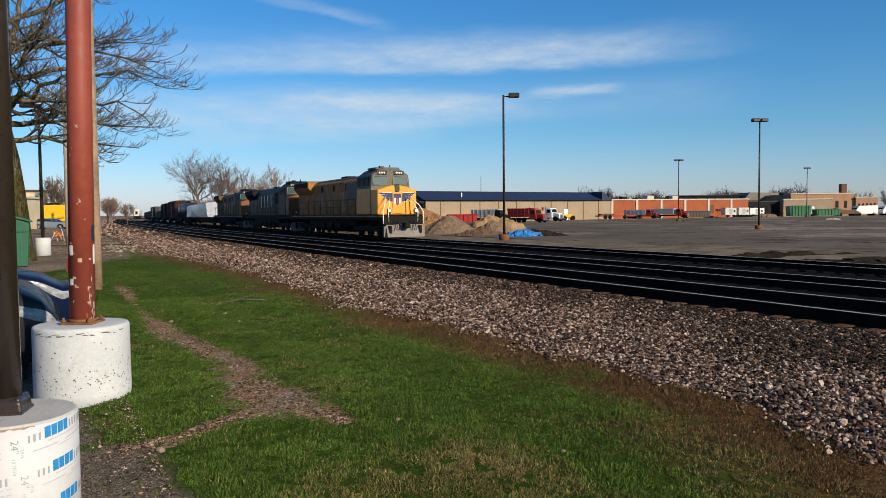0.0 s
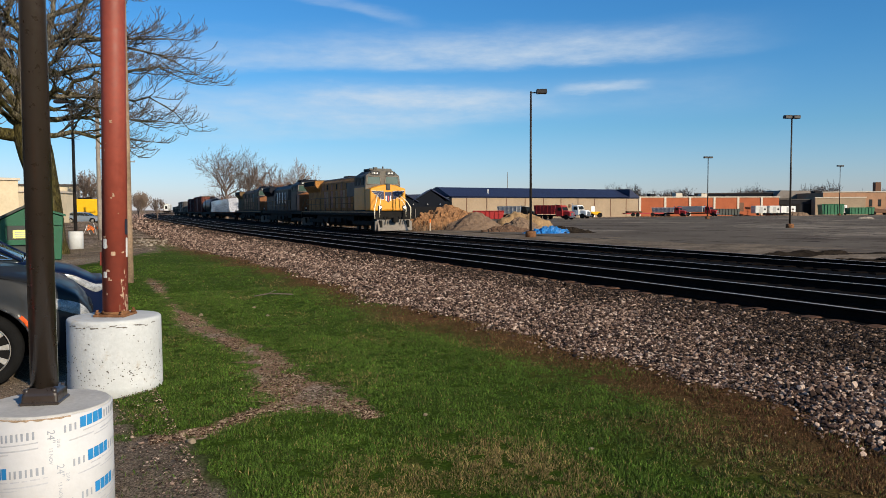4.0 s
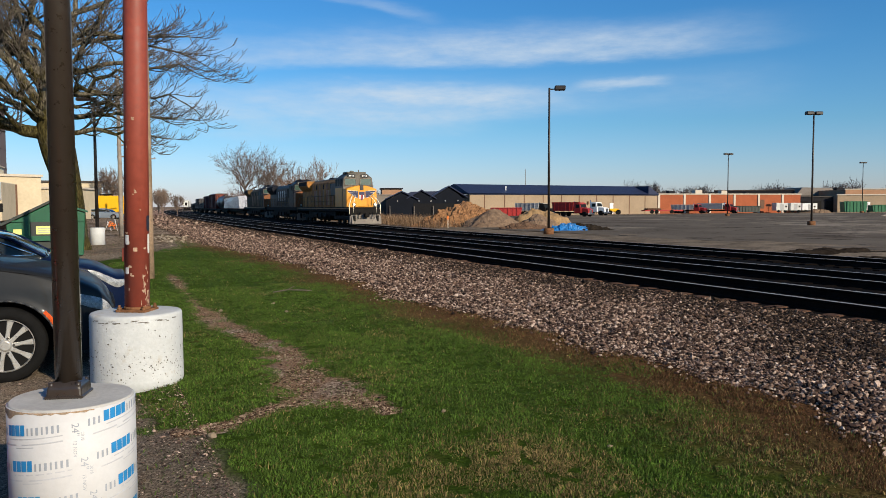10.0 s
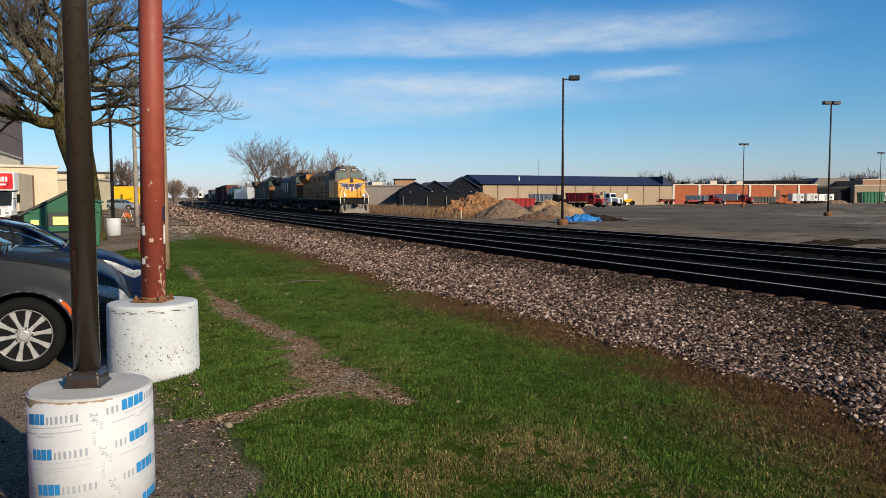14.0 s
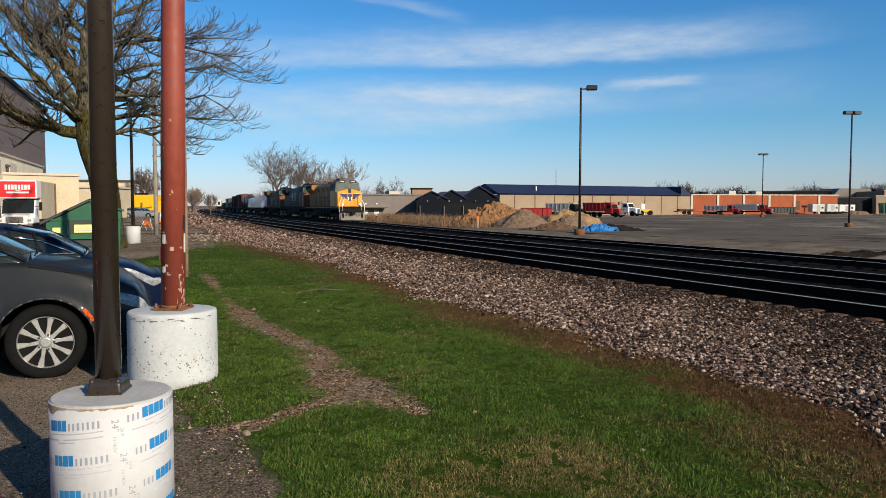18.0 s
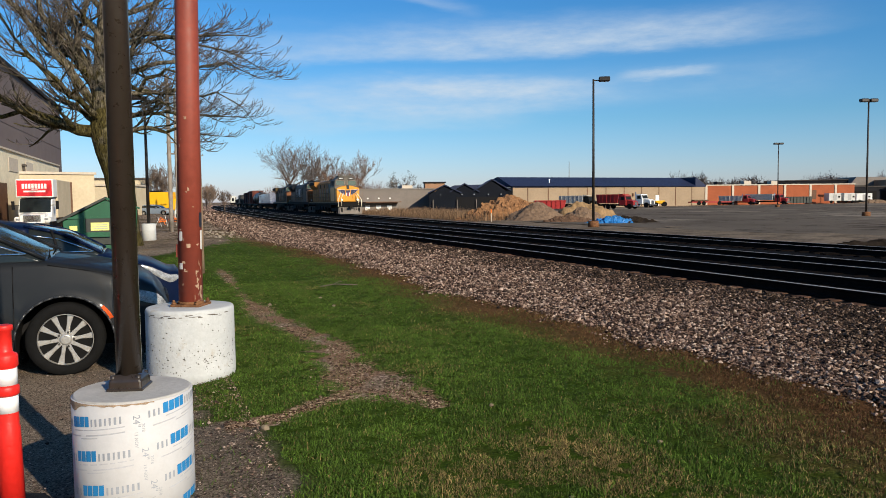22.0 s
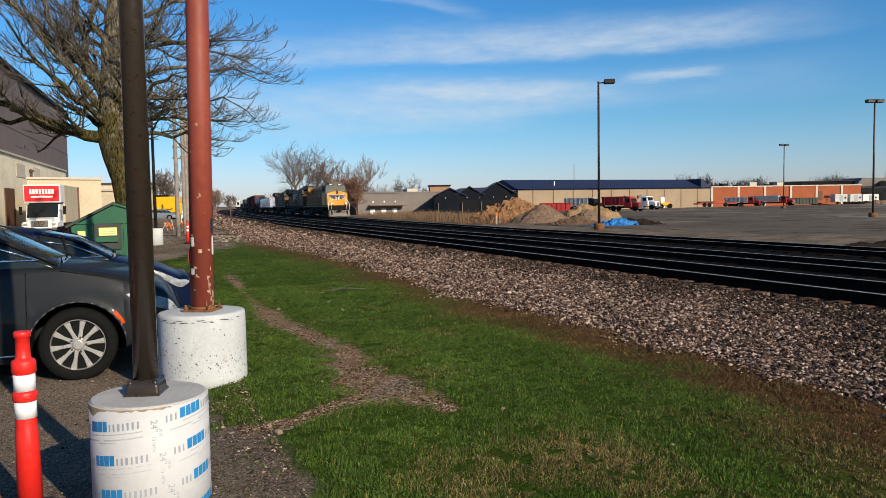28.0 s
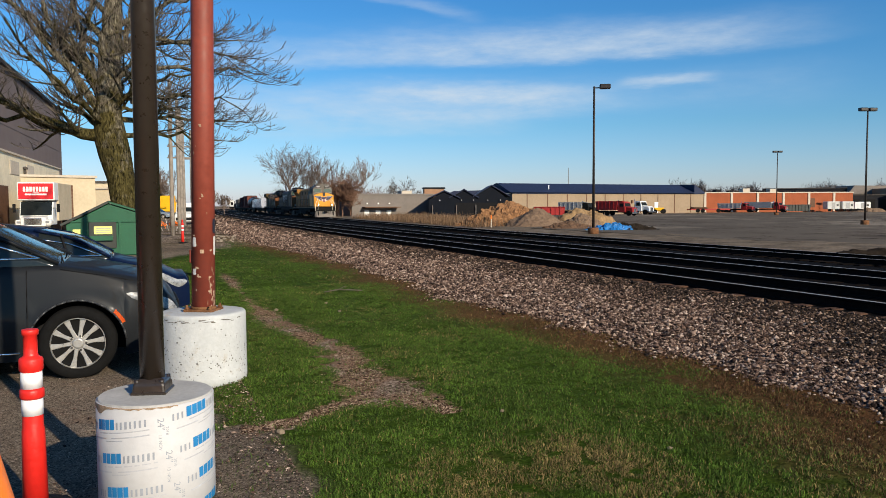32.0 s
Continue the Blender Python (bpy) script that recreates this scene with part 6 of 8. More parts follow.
def make_buildings_right():
    # tan hall under a long navy roof
    t, w, L = mall_section("tan_hall", "long tan block hall under a dark navy metal roof", (-3.9, 141.7), (35.8, 169.4), 3.55, MAT_TANWALL, 11.0, coping=MAT_NAVYROOF)
    part("navy_roof", Shape().prism([(-0.5, 3.75), (4.0, 5.55), (4.6, 5.55), (11.4, 3.75)], -0.6, L - 3.0, "x"), MAT_NAVYROOF, w, "dark navy sheet-metal roof")
    part("roof_end", Shape().prism([(L - 3.0, 3.75), (L + 0.3, 3.75), (L - 3.0, 5.55)], -0.3, 11.0, "y"), MAT_NAVYROOF, w)
    for k in range(10):
        part("wall_joint", Shape().box(3.2 + k * 4.6, -0.05, -0.3, 3.36 + k * 4.6, 0.0, 3.5), MAT_DOORBROWN, w)
    part("door", Shape().box(34.5, -0.08, -0.3, 35.5, 0.0, 1.9), MAT_TRUCKWHITE, w)
    part("wall_light", Shape().box(28.3, -0.25, 1.7, 28.7, 0.0, 2.3), MAT_DOORBROWN, w)
    part("roof_vent", Shape().rod((9.0, 1.2, 3.9), (9.0, 1.2, 5.2), 0.12), MAT_TRUCKWHITE, w)
    # three gabled navy sheds
    g = thing("gabled_shed", "row of dark navy gabled sheds with open fronts", "building")
    a, b = Vector((-17.4, 128.0, 0)), Vector((-3.6, 129.6, 0))
    d = (b - a)
    gm = Matrix.Translation(a) @ pose(0, 0, 0, 0, 0, math.degrees(math.atan2(d.y, d.x)))
    for k, (x0, x1, ridge, eave, back) in enumerate(((0.0, 5.2, 3.75, 2.6, 10.0), (3.6, 8.2, 3.95, 2.7, 13.0), (7.6, 13.4, 4.6, 2.9, 15.0))):
        y0 = k * 0.12
        o = part("gable", Shape().prism([(x0, -0.4), (x1, -0.4), (x1, eave - (0.6 if k == 2 else 0)), ((x0 + x1) / 2, ridge), (x0, eave - (0.2 if k == 0 else 0))], y0, back, "y"), MAT_NAVYWALL, g)
        o.matrix_basis = gm
        r = part("roof_edge", Shape().prism([(x0 - 0.2, eave - 0.05), ((x0 + x1) / 2, ridge + 0.1), (x1 + 0.2, eave - 0.05), (x1 + 0.2, eave + 0.1), ((x0 + x1) / 2, ridge + 0.28), (x0 - 0.2, eave + 0.1)], y0 - 0.3, back, "y"), MAT_NAVYROOF, g)
        r.matrix_basis = gm
    part("rear_roof", Shape().prism([(2.4, -0.4), (12.0, -0.4), (12.0, 4.25), (4.4, 4.1), (2.4, 3.3)], 13.5, 20.0, "y"), MAT_NAVYROOF, g).matrix_basis = gm
    for x in (0.6, 4.6, 7.8, 12.2):
        p = part("post", Shape().box(x, -0.35, -0.4, x + 0.11, -0.24, 1.5), MAT_GREYWALL, g)
        p.matrix_basis = gm
    for x in (1.8, 5.4, 7.4, 9.8, 11.9):
        p = part("wall_lamp", Shape().box(x, -0.12, 2.25, x + 0.14, 0.2, 2.38), MAT_WHITEMARK, g)
        p.matrix_basis = gm
    dk = part("dark_opening", Shape().box(4.5, -0.02, -0.3, 12.8, 0.3, 1.9), MAT_PLASTIC, g)
    dk.matrix_basis = gm
    # low grey hall to the left of them
    t, w, L = mall_section("grey_hall", "long low grey-brown metal hall with white doors", (-30.3, 127.3), (-17.5, 135.2), 3.3, MAT_GREYWALL, 7.0, coping=MAT_GREYWALL)
    part("roof", Shape().box(-0.2, 0.4, 3.3, L + 0.2, 7.0, 3.42), MAT_ROOFGREY, w)
    part("canopy", Shape().box(1.8, -1.6, 1.15, 8.2, 0.0, 1.28), MAT_DOORBROWN, w)
    for x in (2.2, 4.2, 6.2):
        part("white_door", Shape().box(x, -0.06, -0.4, x + 0.85, 0.02, 0.7), MAT_TRUCKWHITE, w)
    for x in (2.6, 4.6, 6.6):
        part("wall_lamp", Shape().box(x, -0.12, 1.75, x + 0.22, 0.0, 1.97), MAT_WHITEMARK, w)
    part("roof_unit", Shape().box(10.2, 3.0, 3.4, 12.2, 5.0, 4.1), MAT_PILASTER, w)
    k = thing("stair_tower", "small brick roof tower with dark cap", "building")
    wt, L = wall_between("wall", (-21.2, 150.0), (-17.4, 150.8), 0.0, 4.75, 4.0, MAT_BRICK2, k)
    part("cap", Shape().box(-0.2, -0.2, 4.75, L + 0.2, 4.2, 5.0), MAT_DARKWALL, wt)
    # orange brick mall front
    t, w, L = mall_section("brick_mall", "long orange brick mall front with pale pilasters and flat roof", (35.9, 169.6), (70.2, 180.6), 3.75, MAT_BRICK, 40.0, pil=6.2)
    part("roof", Shape().box(0, 0.4, 3.7, L, 40, 3.8), MAT_ROOFGREY, w)
    for x, s in ((3.0, 1.2), (7.5, 1.6), (11.0, 0.9), (14.2, 2.0), (18.4, 1.1), (21.0, 1.8), (27.5, 1.0)):
        part("roof_unit", Shape().box(x, 8.0, 3.8, x + s * 0.9, 9.5, 3.9 + s * 0.5, bevel=0.05), MAT_PILASTER if s > 1.7 else MAT_DARKWALL, w)
    part("wall_stain", Shape().box(25.5, -0.03, 0.6, 26.6, 0.0, 2.6), MAT_DOORBROWN, w)
    t, w, L = mall_section("dark_store", "low charcoal store front with flat roof", (70.6, 185.5), (81.6, 186.0), 3.2, MAT_DARKWALL, 14.0, coping=MAT_ROOFGREY)
    for x in (1.0, 4.2, 7.4):
        part("loading_door", Shape().box(x, -0.05, -0.3, x + 2.2, 0.03, 2.3), MAT_UNDER, w)
    t, w, L = mall_section("grey_roof_hall", "low hall with a grey hipped roof behind the store", (79.0, 205.0), (92.6, 205.0), 3.6, MAT_DARKWALL, 14.0, coping=MAT_ROOFGREY)
    part("hipped_roof", Shape().prism([(-0.4, 3.8), (9.8, 3.8), (8.6, 5.75), (1.2, 5.9)], 0.0, 12.0, "y"), MAT_ROOFSLATE, w, "pale grey hipped roof")
    part("roof_box", Shape().box(10.0, 0.2, 3.8, 13.4, 8.0, 5.7), MAT_DARKWALL, w)
    t, w, L = mall_section("long_dark_roof", "long dark flat roof of the mall behind the brick front", (60.0, 212.0), (79.0, 207.0), 5.2, MAT_DARKWALL, 10.0, coping=MAT_ROOFGREY)
    t, w, L = mall_section("tan_store", "low tan store block with flat roof", (79.8, 183.8), (91.3, 183.8), 3.6, MAT_TANWALL, 6.0)
    t, w, L = mall_section("brick_block", "brown brick two-storey block with chimney and tall windows", (84.3, 190.0), (99.8, 190.0), 5.0, MAT_BRICK2, 16.0)
    part("chimney", Shape().box(13.9, 3.0, 4.9, 15.2, 4.4, 7.5), MAT_DOORBROWN, w, "square dark brick chimney")
    for x in (8.8, 10.9, 13.0):
        part("window", Shape().box(x, -0.05, 1.6, x + 0.75, 0.05, 3.3), MAT_CARGLASS, w)
    t, w, L = mall_section("brick_wing", "lower brown brick wing with a row of windows", (99.9, 189.4), (105.2, 189.4), 4.0, MAT_BRICK2, 14.0)
    for k in range(5):
        part("window", Shape().box(0.5 + k * 0.95, -0.05, 1.3, 1.0 + k * 0.95, 0.05, 2.6), MAT_CARGLASS, w)
    mast = thing("radio_mast", "thin steel mast behind the hall", "mast", pose(9.0, 203.5, 0))
    part("pole", Shape().rod((0, 0, 0), (0, 0, 11.0), 0.12, 0.06, seg=6), MAT_ENGINE_GREY, mast)


def lot_truck(label, m, box_m, cab_m, L=6.5, box_h=2.9, box_z=1.1, tipper=True):
    t = thing("dump_truck", label, "truck", m, group="trucks in the lot")
    part("chassis", Shape().box(-L, -0.5, 0.6, 2.6, 0.5, 0.95), MAT_UNDER, t)
    if tipper:
        part("tipper_body", Shape().prism([(-L, box_z), (0.0, box_z), (0.25, box_h), (-L - 0.3, box_h)], -1.2, 1.2, "y", bevel=0.03), box_m, t)
        for k in range(5):
            part("rib", Shape().box(-L + 0.4 + k * (L - 0.8) / 4.5, -1.27, box_z + 0.1, -L + 0.52 + k * (L - 0.8) / 4.5, -1.2, box_h - 0.05), box_m, t)
        part("cab_shield", Shape().box(-0.1, -1.1, box_h - 0.1, 1.2, 1.1, box_h + 0.02), box_m, t)
    else:
        part("trailer", Shape().box(-L, -1.25, box_z, -0.3, 1.25, box_h, bevel=0.04), box_m, t)
    cab = part("cab", Shape().prism([(0.3, 0.7), (1.9, 0.7), (1.9, 1.75), (1.6, 2.65), (0.3, 2.7)], -1.1, 1.1, "y", bevel=0.06), cab_m, t)
    part("windscreen", Shape().prism([(1.91, 1.8), (1.63, 2.55), (1.60, 2.55), (1.86, 1.8)], -0.95, 0.95, "y"), MAT_WINDOW, cab)
    part("side_window", Shape().box(0.7, -1.115, 1.75, 1.5, -1.08, 2.4), MAT_WINDOW, cab)
    part("hood", Shape().prism([(1.9, 0.65), (3.5, 0.65), (3.5, 1.35), (3.2, 1.6), (1.9, 1.75)], -0.85, 0.85, "y", bevel=0.08), cab_m, t)
    part("grille", Shape().box(3.48, -0.5, 0.7, 3.54, 0.5, 1.4), MAT_CHROME, t)
    part("bumper", Shape().box(3.5, -1.15, 0.4, 3.75, 1.15, 0.7, bevel=0.04), MAT_CHROME, t)
    part("exhaust", Shape().rod((0.2, -0.9, 1.0), (0.2, -0.9, 3.1), 0.07), MAT_CHROME, t)
    for x in (2.7, -L + 1.2, -L + 2.5):
        for y in (-1.05, 0.8):
            part("wheel", Shape().rod((x, y - 0.1, 0.5), (x, y + 0.25, 0.5), 0.5, seg=18), MAT_TYRE, t)
    return t


MAT_TRUCKRED = mat("truck_red", (0.30, 0.014, 0.012), rough=0.5, vary=0.12)
MAT_GREYBOX = mat("truck_grey", (0.36, 0.36, 0.35), rough=0.6, vary=0.15, spots=(((0.12, 0.10, 0.09), 0.60, 2.0),))
MAT_TARP = mat("blue_tarp", (0.012, 0.15, 0.42), rough=0.5, vary=0.45, scale=3.0, bump=0.3)
MAT_CHIPS = mat("wood_chips", (0.25, 0.128, 0.060), rough=0.95, vary=0.4, scale=4.0, bump=0.8)
MAT_GRAVELPILE = mat("gravel_pile", (0.185, 0.125, 0.084), rough=0.95, vary=0.3, scale=4.0, bump=0.8)
MAT_SOILPILE = mat("brown_soil_pile", (0.12, 0.072, 0.046), rough=0.95, vary=0.4, scale=3.0, bump=0.8)
MAT_RUBBLEPILE = mat("rubble_pile", (0.34, 0.29, 0.23), rough=0.95, vary=0.4, scale=4.0, bump=0.8)
MAT_SANDPILE = mat("sand_pile", (0.27, 0.175, 0.09), rough=0.95, vary=0.25, scale=3.0, bump=0.6)
MAT_ROLLOFF = mat("rolloff_green", (0.015, 0.12, 0.05), rough=0.5, vary=0.2)


def make_pile(label, x, y, rx, ry, h, material, seed, z=-0.27, rough=0.22, freq=2.2, flat=False):
    n = 40
    bm = bmesh.new()
    bmesh.ops.create_grid(bm, x_segments=n * 2, y_segments=n, size=1.0)
    off = Vector((seed * 7.3, seed * 3.1, 0))
    for v in bm.verts:
        a, b = v.co.x, v.co.y
        r = math.hypot(a, b)
        k = max(0.0, 1 - r ** 1.15)
        nz = noise.fractal(Vector((a * freq * rx / 2.5, b * freq * ry / 2.5, 0)) + off, 0.65, 2.1, 6)
        v.co = Vector((a * rx * (1 + 0.12 * nz), b * ry, h * (k + rough * nz * min(1, k * 3)) - 0.05))
    me = bpy.data.meshes.new("dirt_mound")
    bm.to_mesh(me)
    bm.free()
    me.materials.append(material)
    if not flat:
        me.shade_smooth()
    ob = new("dirt_mound", me)
    ob.matrix_basis = pose(x, y, z, 0, 0, 5)
    return tagged(ob, label, "heap", group="heaps beside the tracks")


def make_skip(label, m, L, h, material):
    s = thing("skip_container", label, "container", m, group="containers in the lot")
    part("body", Shape().prism([(-L / 2, 0.15), (L / 2, 0.15), (L / 2 + 0.2, h), (-L / 2 - 0.2, h)], -1.1, 1.1, "y", bevel=0.02), material, s)
    x = -L / 2 + 0.3
    while x < L / 2:
        part("rib", Shape().box(x, -1.2, 0.2, x + 0.1, -1.1, h), material, s)
        x += 0.7
    part("rim", Shape().box(-L / 2 - 0.2, -1.2, h, L / 2 + 0.2, -1.05, h + 0.1), material, s)
    return s


def make_box_trailer(label, m, L, h, material):
    s = thing("box_trailer", label, "trailer", m, group="trailers in the lot")
    part("body", Shape().box(-L / 2, -1.1, 0.45, L / 2, 1.1, h, bevel=0.06), material, s)
    part("door", Shape().box(-0.35, -1.12, 0.6, 0.35, -1.09, h - 0.25, bevel=0.01), MAT_GREYBOX, s)
    part("vent", Shape().box(L * 0.25, -1.12, h * 0.55, L * 0.25 + 0.4, -1.09, h * 0.55 + 0.35), MAT_UNDER, s)
    for x in (-L * 0.28, L * 0.28):
        part("wheel", Shape().rod((x, -1.1, 0.3), (x, -0.85, 0.3), 0.3, seg=14), MAT_TYRE, s)
    return s


def make_lot_things():
    make_lot_lamp(3.57, 49.57, 9.05, (1,), 0)
    make_lot_lamp(27.24, 68.45, 9.5, (-0.6, 0.6), 12)
    make_lot_lamp(37.1, 124.5, 9.7, (-0.6, 0.6), 10)
    make_lot_lamp(76.3, 164.5, 10.3, (-0.6, 0.6), 10)
    make_lot_lamp(88.0, 149.0, 9.6, (-0.6, 0.6), 10)
    make_pile("tall heap of tan wood chips and brush", -2.2, 68.8, 4.8, 3.4, 2.15, MAT_CHIPS, 1, rough=0.16, freq=3.0, flat=True)
    make_pile("smooth tan gravel heap", 0.1, 65.5, 2.7, 2.2, 1.65, MAT_GRAVELPILE, 2, rough=0.10)
    make_pile("grey-brown gravel heap beside the sand", 3.9, 66.0, 2.0, 1.8, 1.15, MAT_GRAVELPILE, 3, rough=0.12, freq=3.5, flat=True)
    make_pile("orange sand heap in the lot", 4.2, 72.0, 3.4, 2.4, 1.7, MAT_SANDPILE, 4)
    make_pile("low brown spoil heap with stones", 2.6, 60.0, 2.3, 1.2, 0.62, MAT_SOILPILE, 5, rough=0.18, freq=4.5, flat=True)
    make_pile("low black dirt windrow at the lot edge", 13.4, 31.0, 3.0, 0.6, 0.22, MAT_DARKSOIL, 6, rough=0.6)
    make_pile("black dirt windrow at the lot edge", 16.5, 27.5, 7.5, 0.8, 0.20, MAT_DARKSOIL, 7, rough=0.4, freq=5.0, flat=True)
    make_pile("rubble heap partly under blue sheet", 6.3, 57.0, 2.8, 1.3, 0.55, MAT_DARKSOIL, 8, rough=0.22, freq=6.0, flat=True)
    t = make_pile("crumpled bright blue plastic tarpaulin over rubble", 5.35, 56.2, 1.95, 0.9, 0.54, MAT_TARP, 9, rough=0.34, freq=6.0, flat=True)
    t.name = "tarpaulin"
    tagged(t, category="tarpaulin")
    st = thing("marker_stake", "orange-topped wooden marker stake", "stake", pose(-3.5, 63.0, -0.3))
    part("shaft", Shape().box(-0.035, -0.03, 0, 0.035, 0.03, 0.7), MAT_PILASTER, st)
    part("flag", Shape().box(-0.045, -0.04, 0.7, 0.045, 0.04, 1.0), MAT_ORANGE2, st)
    lot_truck("red dump truck parked in the lot", pose(13.3, 123.0, -0.25, 0, 0, -40) @ Matrix.Scale(0.78, 4), MAT_TRUCKRED, MAT_TRUCKRED, L=4.8)
    lot_truck("white tractor truck parked in the lot", pose(17.5, 136.0, -0.25, 0, 0, -40) @ Matrix.Scale(0.85, 4), MAT_DARKWALL, MAT_TRUCKWHITE, L=3.0, box_h=1.4, box_z=0.9)
    lot_truck("dump truck with grey ribbed body and red cab", pose(42.0, 163.0, -0.25, 0, 0, -38) @ Matrix.Scale(0.7, 4), MAT_GREYBOX, MAT_TRUCKRED, L=6.6, box_h=2.6)
    lot_truck("articulated truck with grey trailer and red cab", pose(49.0, 165.5, -0.25, 0, 0, -40) @ Matrix.Scale(0.74, 4), MAT_GREYBOX, MAT_TRUCKRED, L=8.0, tipper=False, box_h=2.8)
    lot_truck("grey tipper truck with black cab", pose(8.6, 136.0, -0.25, 0, 0, -35) @ Matrix.Scale(0.75, 4), MAT_GREYBOX, MAT_UNDER, L=6.0)
    make_skip("red open skip beside the hall", pose(2.3, 121.0, -0.25, 0, 0, 4), 4.4, 1.35, MAT_TRUCKRED)
    make_skip("dark green steel roll-off skip in the lot", pose(53.8, 168.0, -0.25, 0, 0, 12), 5.6, 1.4, MAT_GREEN_DARK)
    make_skip("green ribbed steel roll-off container", pose(76.0, 167.7, -0.25, 0, 0, 0), 4.3, 2.3, MAT_ROLLOFF)
    make_skip("green ribbed roll-off skip", pose(83.0, 169.7, -0.25, 0, 0, 0), 4.9, 1.55, MAT_ROLLOFF)
    make_box_trailer("white steel storage container", pose(80.9, 173.5, -0.25), 1.6, 2.2, MAT_TRUCKWHITE)
    make_box_trailer("white storage container beside the mall", pose(70.7, 177.7, -0.25), 3.3, 2.0, MAT_TRUCKWHITE)
    make_box_trailer("pale blue generator trailer", pose(63.1, 173.6, -0.25, 0, 0, 5), 2.6, 2.1, MAT_HOPPER)
    make_box_trailer("pale grey box trailer with roof vent", pose(66.1, 173.8, -0.25, 0, 0, 5), 2.4, 2.1, MAT_HOPPER)
    make_pile("low grey rubble heap on the lot", 66.5, 161.6, 3.4, 1.2, 0.9, MAT_GRAVELPILE, 12, rough=0.3, freq=3.0, flat=True)
    make_pile("small pale rubble heap on the lot", 59.5, 120.0, 1.6, 0.7, 0.4, MAT_RUBBLEPILE, 13, rough=0.3, freq=4.0, flat=True)
    fl = thing("flat_trailer", "dark red low flat trailer", "trailer", pose(35.0, 161.0, -0.25, 0, 0, 10))
    part("deck", Shape().box(-4.0, -1.1, 0.5, 4.0, 1.1, 0.75), MAT_TRUCKRED, fl)
    part("load", Shape().box(-3.5, -0.9, 0.75, -0.5, 0.9, 1.1, bevel=0.1), MAT_SOILPILE, fl)
    for x in (-2.6, -1.6, 1.6):
        part("wheel", Shape().rod((x, -1.15, 0.4), (x, -0.9, 0.4), 0.4, seg=14), MAT_TYRE, fl)
    ym = thing("roller", "small yellow construction roller", "machine", pose(23.0, 147.0, -0.25))
    part("body", Shape().box(-0.9, -0.5, 0.5, 0.9, 0.5, 1.1, bevel=0.1), MAT_BUSYELLOW, ym)
    part("drum", Shape().rod((0.8, -0.5, 0.45), (0.8, 0.5, 0.45), 0.45, seg=16), MAT_UNDER, ym)
    part("rear_wheel", Shape().rod((-0.7, -0.5, 0.4), (-0.7, 0.5, 0.4), 0.4, seg=16), MAT_TYRE, ym)
    for k, (x, y, m_) in enumerate(((94.6, 175.8, MAT_TRUCKWHITE), (100.6, 175.8, MAT_TRUCKWHITE), (106.5, 175.0, MAT_HOPPER), (89.4, 174.0, MAT_DOORBROWN))):
        van = thing("van", "white delivery van parked at the far end of the lot" if k < 3 else "dark flatbed pickup at the far end of the lot", "van", pose(x, y, -0.25, 0, 0, 185), group="far vans")
        part("body", Shape().prism([(-2.6, 0.4), (2.6, 0.4), (2.6, 1.2), (1.9, 2.2 if k < 3 else 1.5), (-2.6, 2.3 if k < 3 else 1.0)], -1, 1, "y", bevel=0.08), m_, van)
        part("windscreen", Shape().box(2.2, -0.8, 1.2, 2.45, 0.8, 1.75), MAT_WINDOW, van)
        for xx in (-1.7, 1.7):
            part("wheel", Shape().rod((xx, -1.0, 0.38), (xx, 1.0, 0.38), 0.38, seg=14), MAT_TYRE, van)


# ---- trees ----
def bark_material():
    m = bpy.data.materials.new("bark")
    m.use_nodes = True
    m.node_tree.nodes.clear()
    N = Nodes(m.node_tree)
    co = N.add("ShaderNodeTexCoord").outputs["Object"]
    long = N.add("ShaderNodeMapping", {"Vector": co, "Scale": (1.0, 1.0, 0.30)}).outputs[0]
    ridge = N.add("ShaderNodeTexNoise", {"Vector": long, "Scale": 17.0, "Detail": 6.0, "Roughness": 0.65, "Distortion": 0.6}).outputs[0]
    patch = N.add("ShaderNodeTexNoise", {"Vector": co, "Scale": 2.2, "Detail": 5.0, "Roughness": 0.65}).outputs[0]
    grey = N.ramp(ridge, [(0.36, (0.006, 0.005, 0.003)), (0.50, (0.098, 0.086, 0.062)), (0.70, (0.29, 0.26, 0.20))])
    moss = N.ramp(ridge, [(0.36, (0.006, 0.005, 0.002)), (0.52, (0.058, 0.048, 0.016)), (0.72, (0.135, 0.112, 0.042))])
    # moss thins upwards; the paler bark above also paints in sunlight on the limbs
    up = N.add("ShaderNodeSeparateXYZ", {0: co}).outputs[2]
    low = N.add("ShaderNodeMapRange", {0: up, 1: 3.0, 2: 8.0, 3: 0.15, 4: -0.06}).outputs[0]
    k = N.add("ShaderNodeMapRange", {0: N.math("ADD", patch, low), 1: 0.46, 2: 0.62, 3: 0.0, 4: 1.0}).outputs[0]
    b = N.add("ShaderNodeBump", {"Height": ridge, "Strength": 1.0, "Distance": 0.06})
    p = N.add("ShaderNodeBsdfPrincipled", {"Base Color": N.mix(k, grey, moss), "Roughness": 0.95, "Normal": b.outputs[0], "Specular IOR Level": 0.1})
    N.add("ShaderNodeOutputMaterial", {0: p.outputs[0]})
    return m


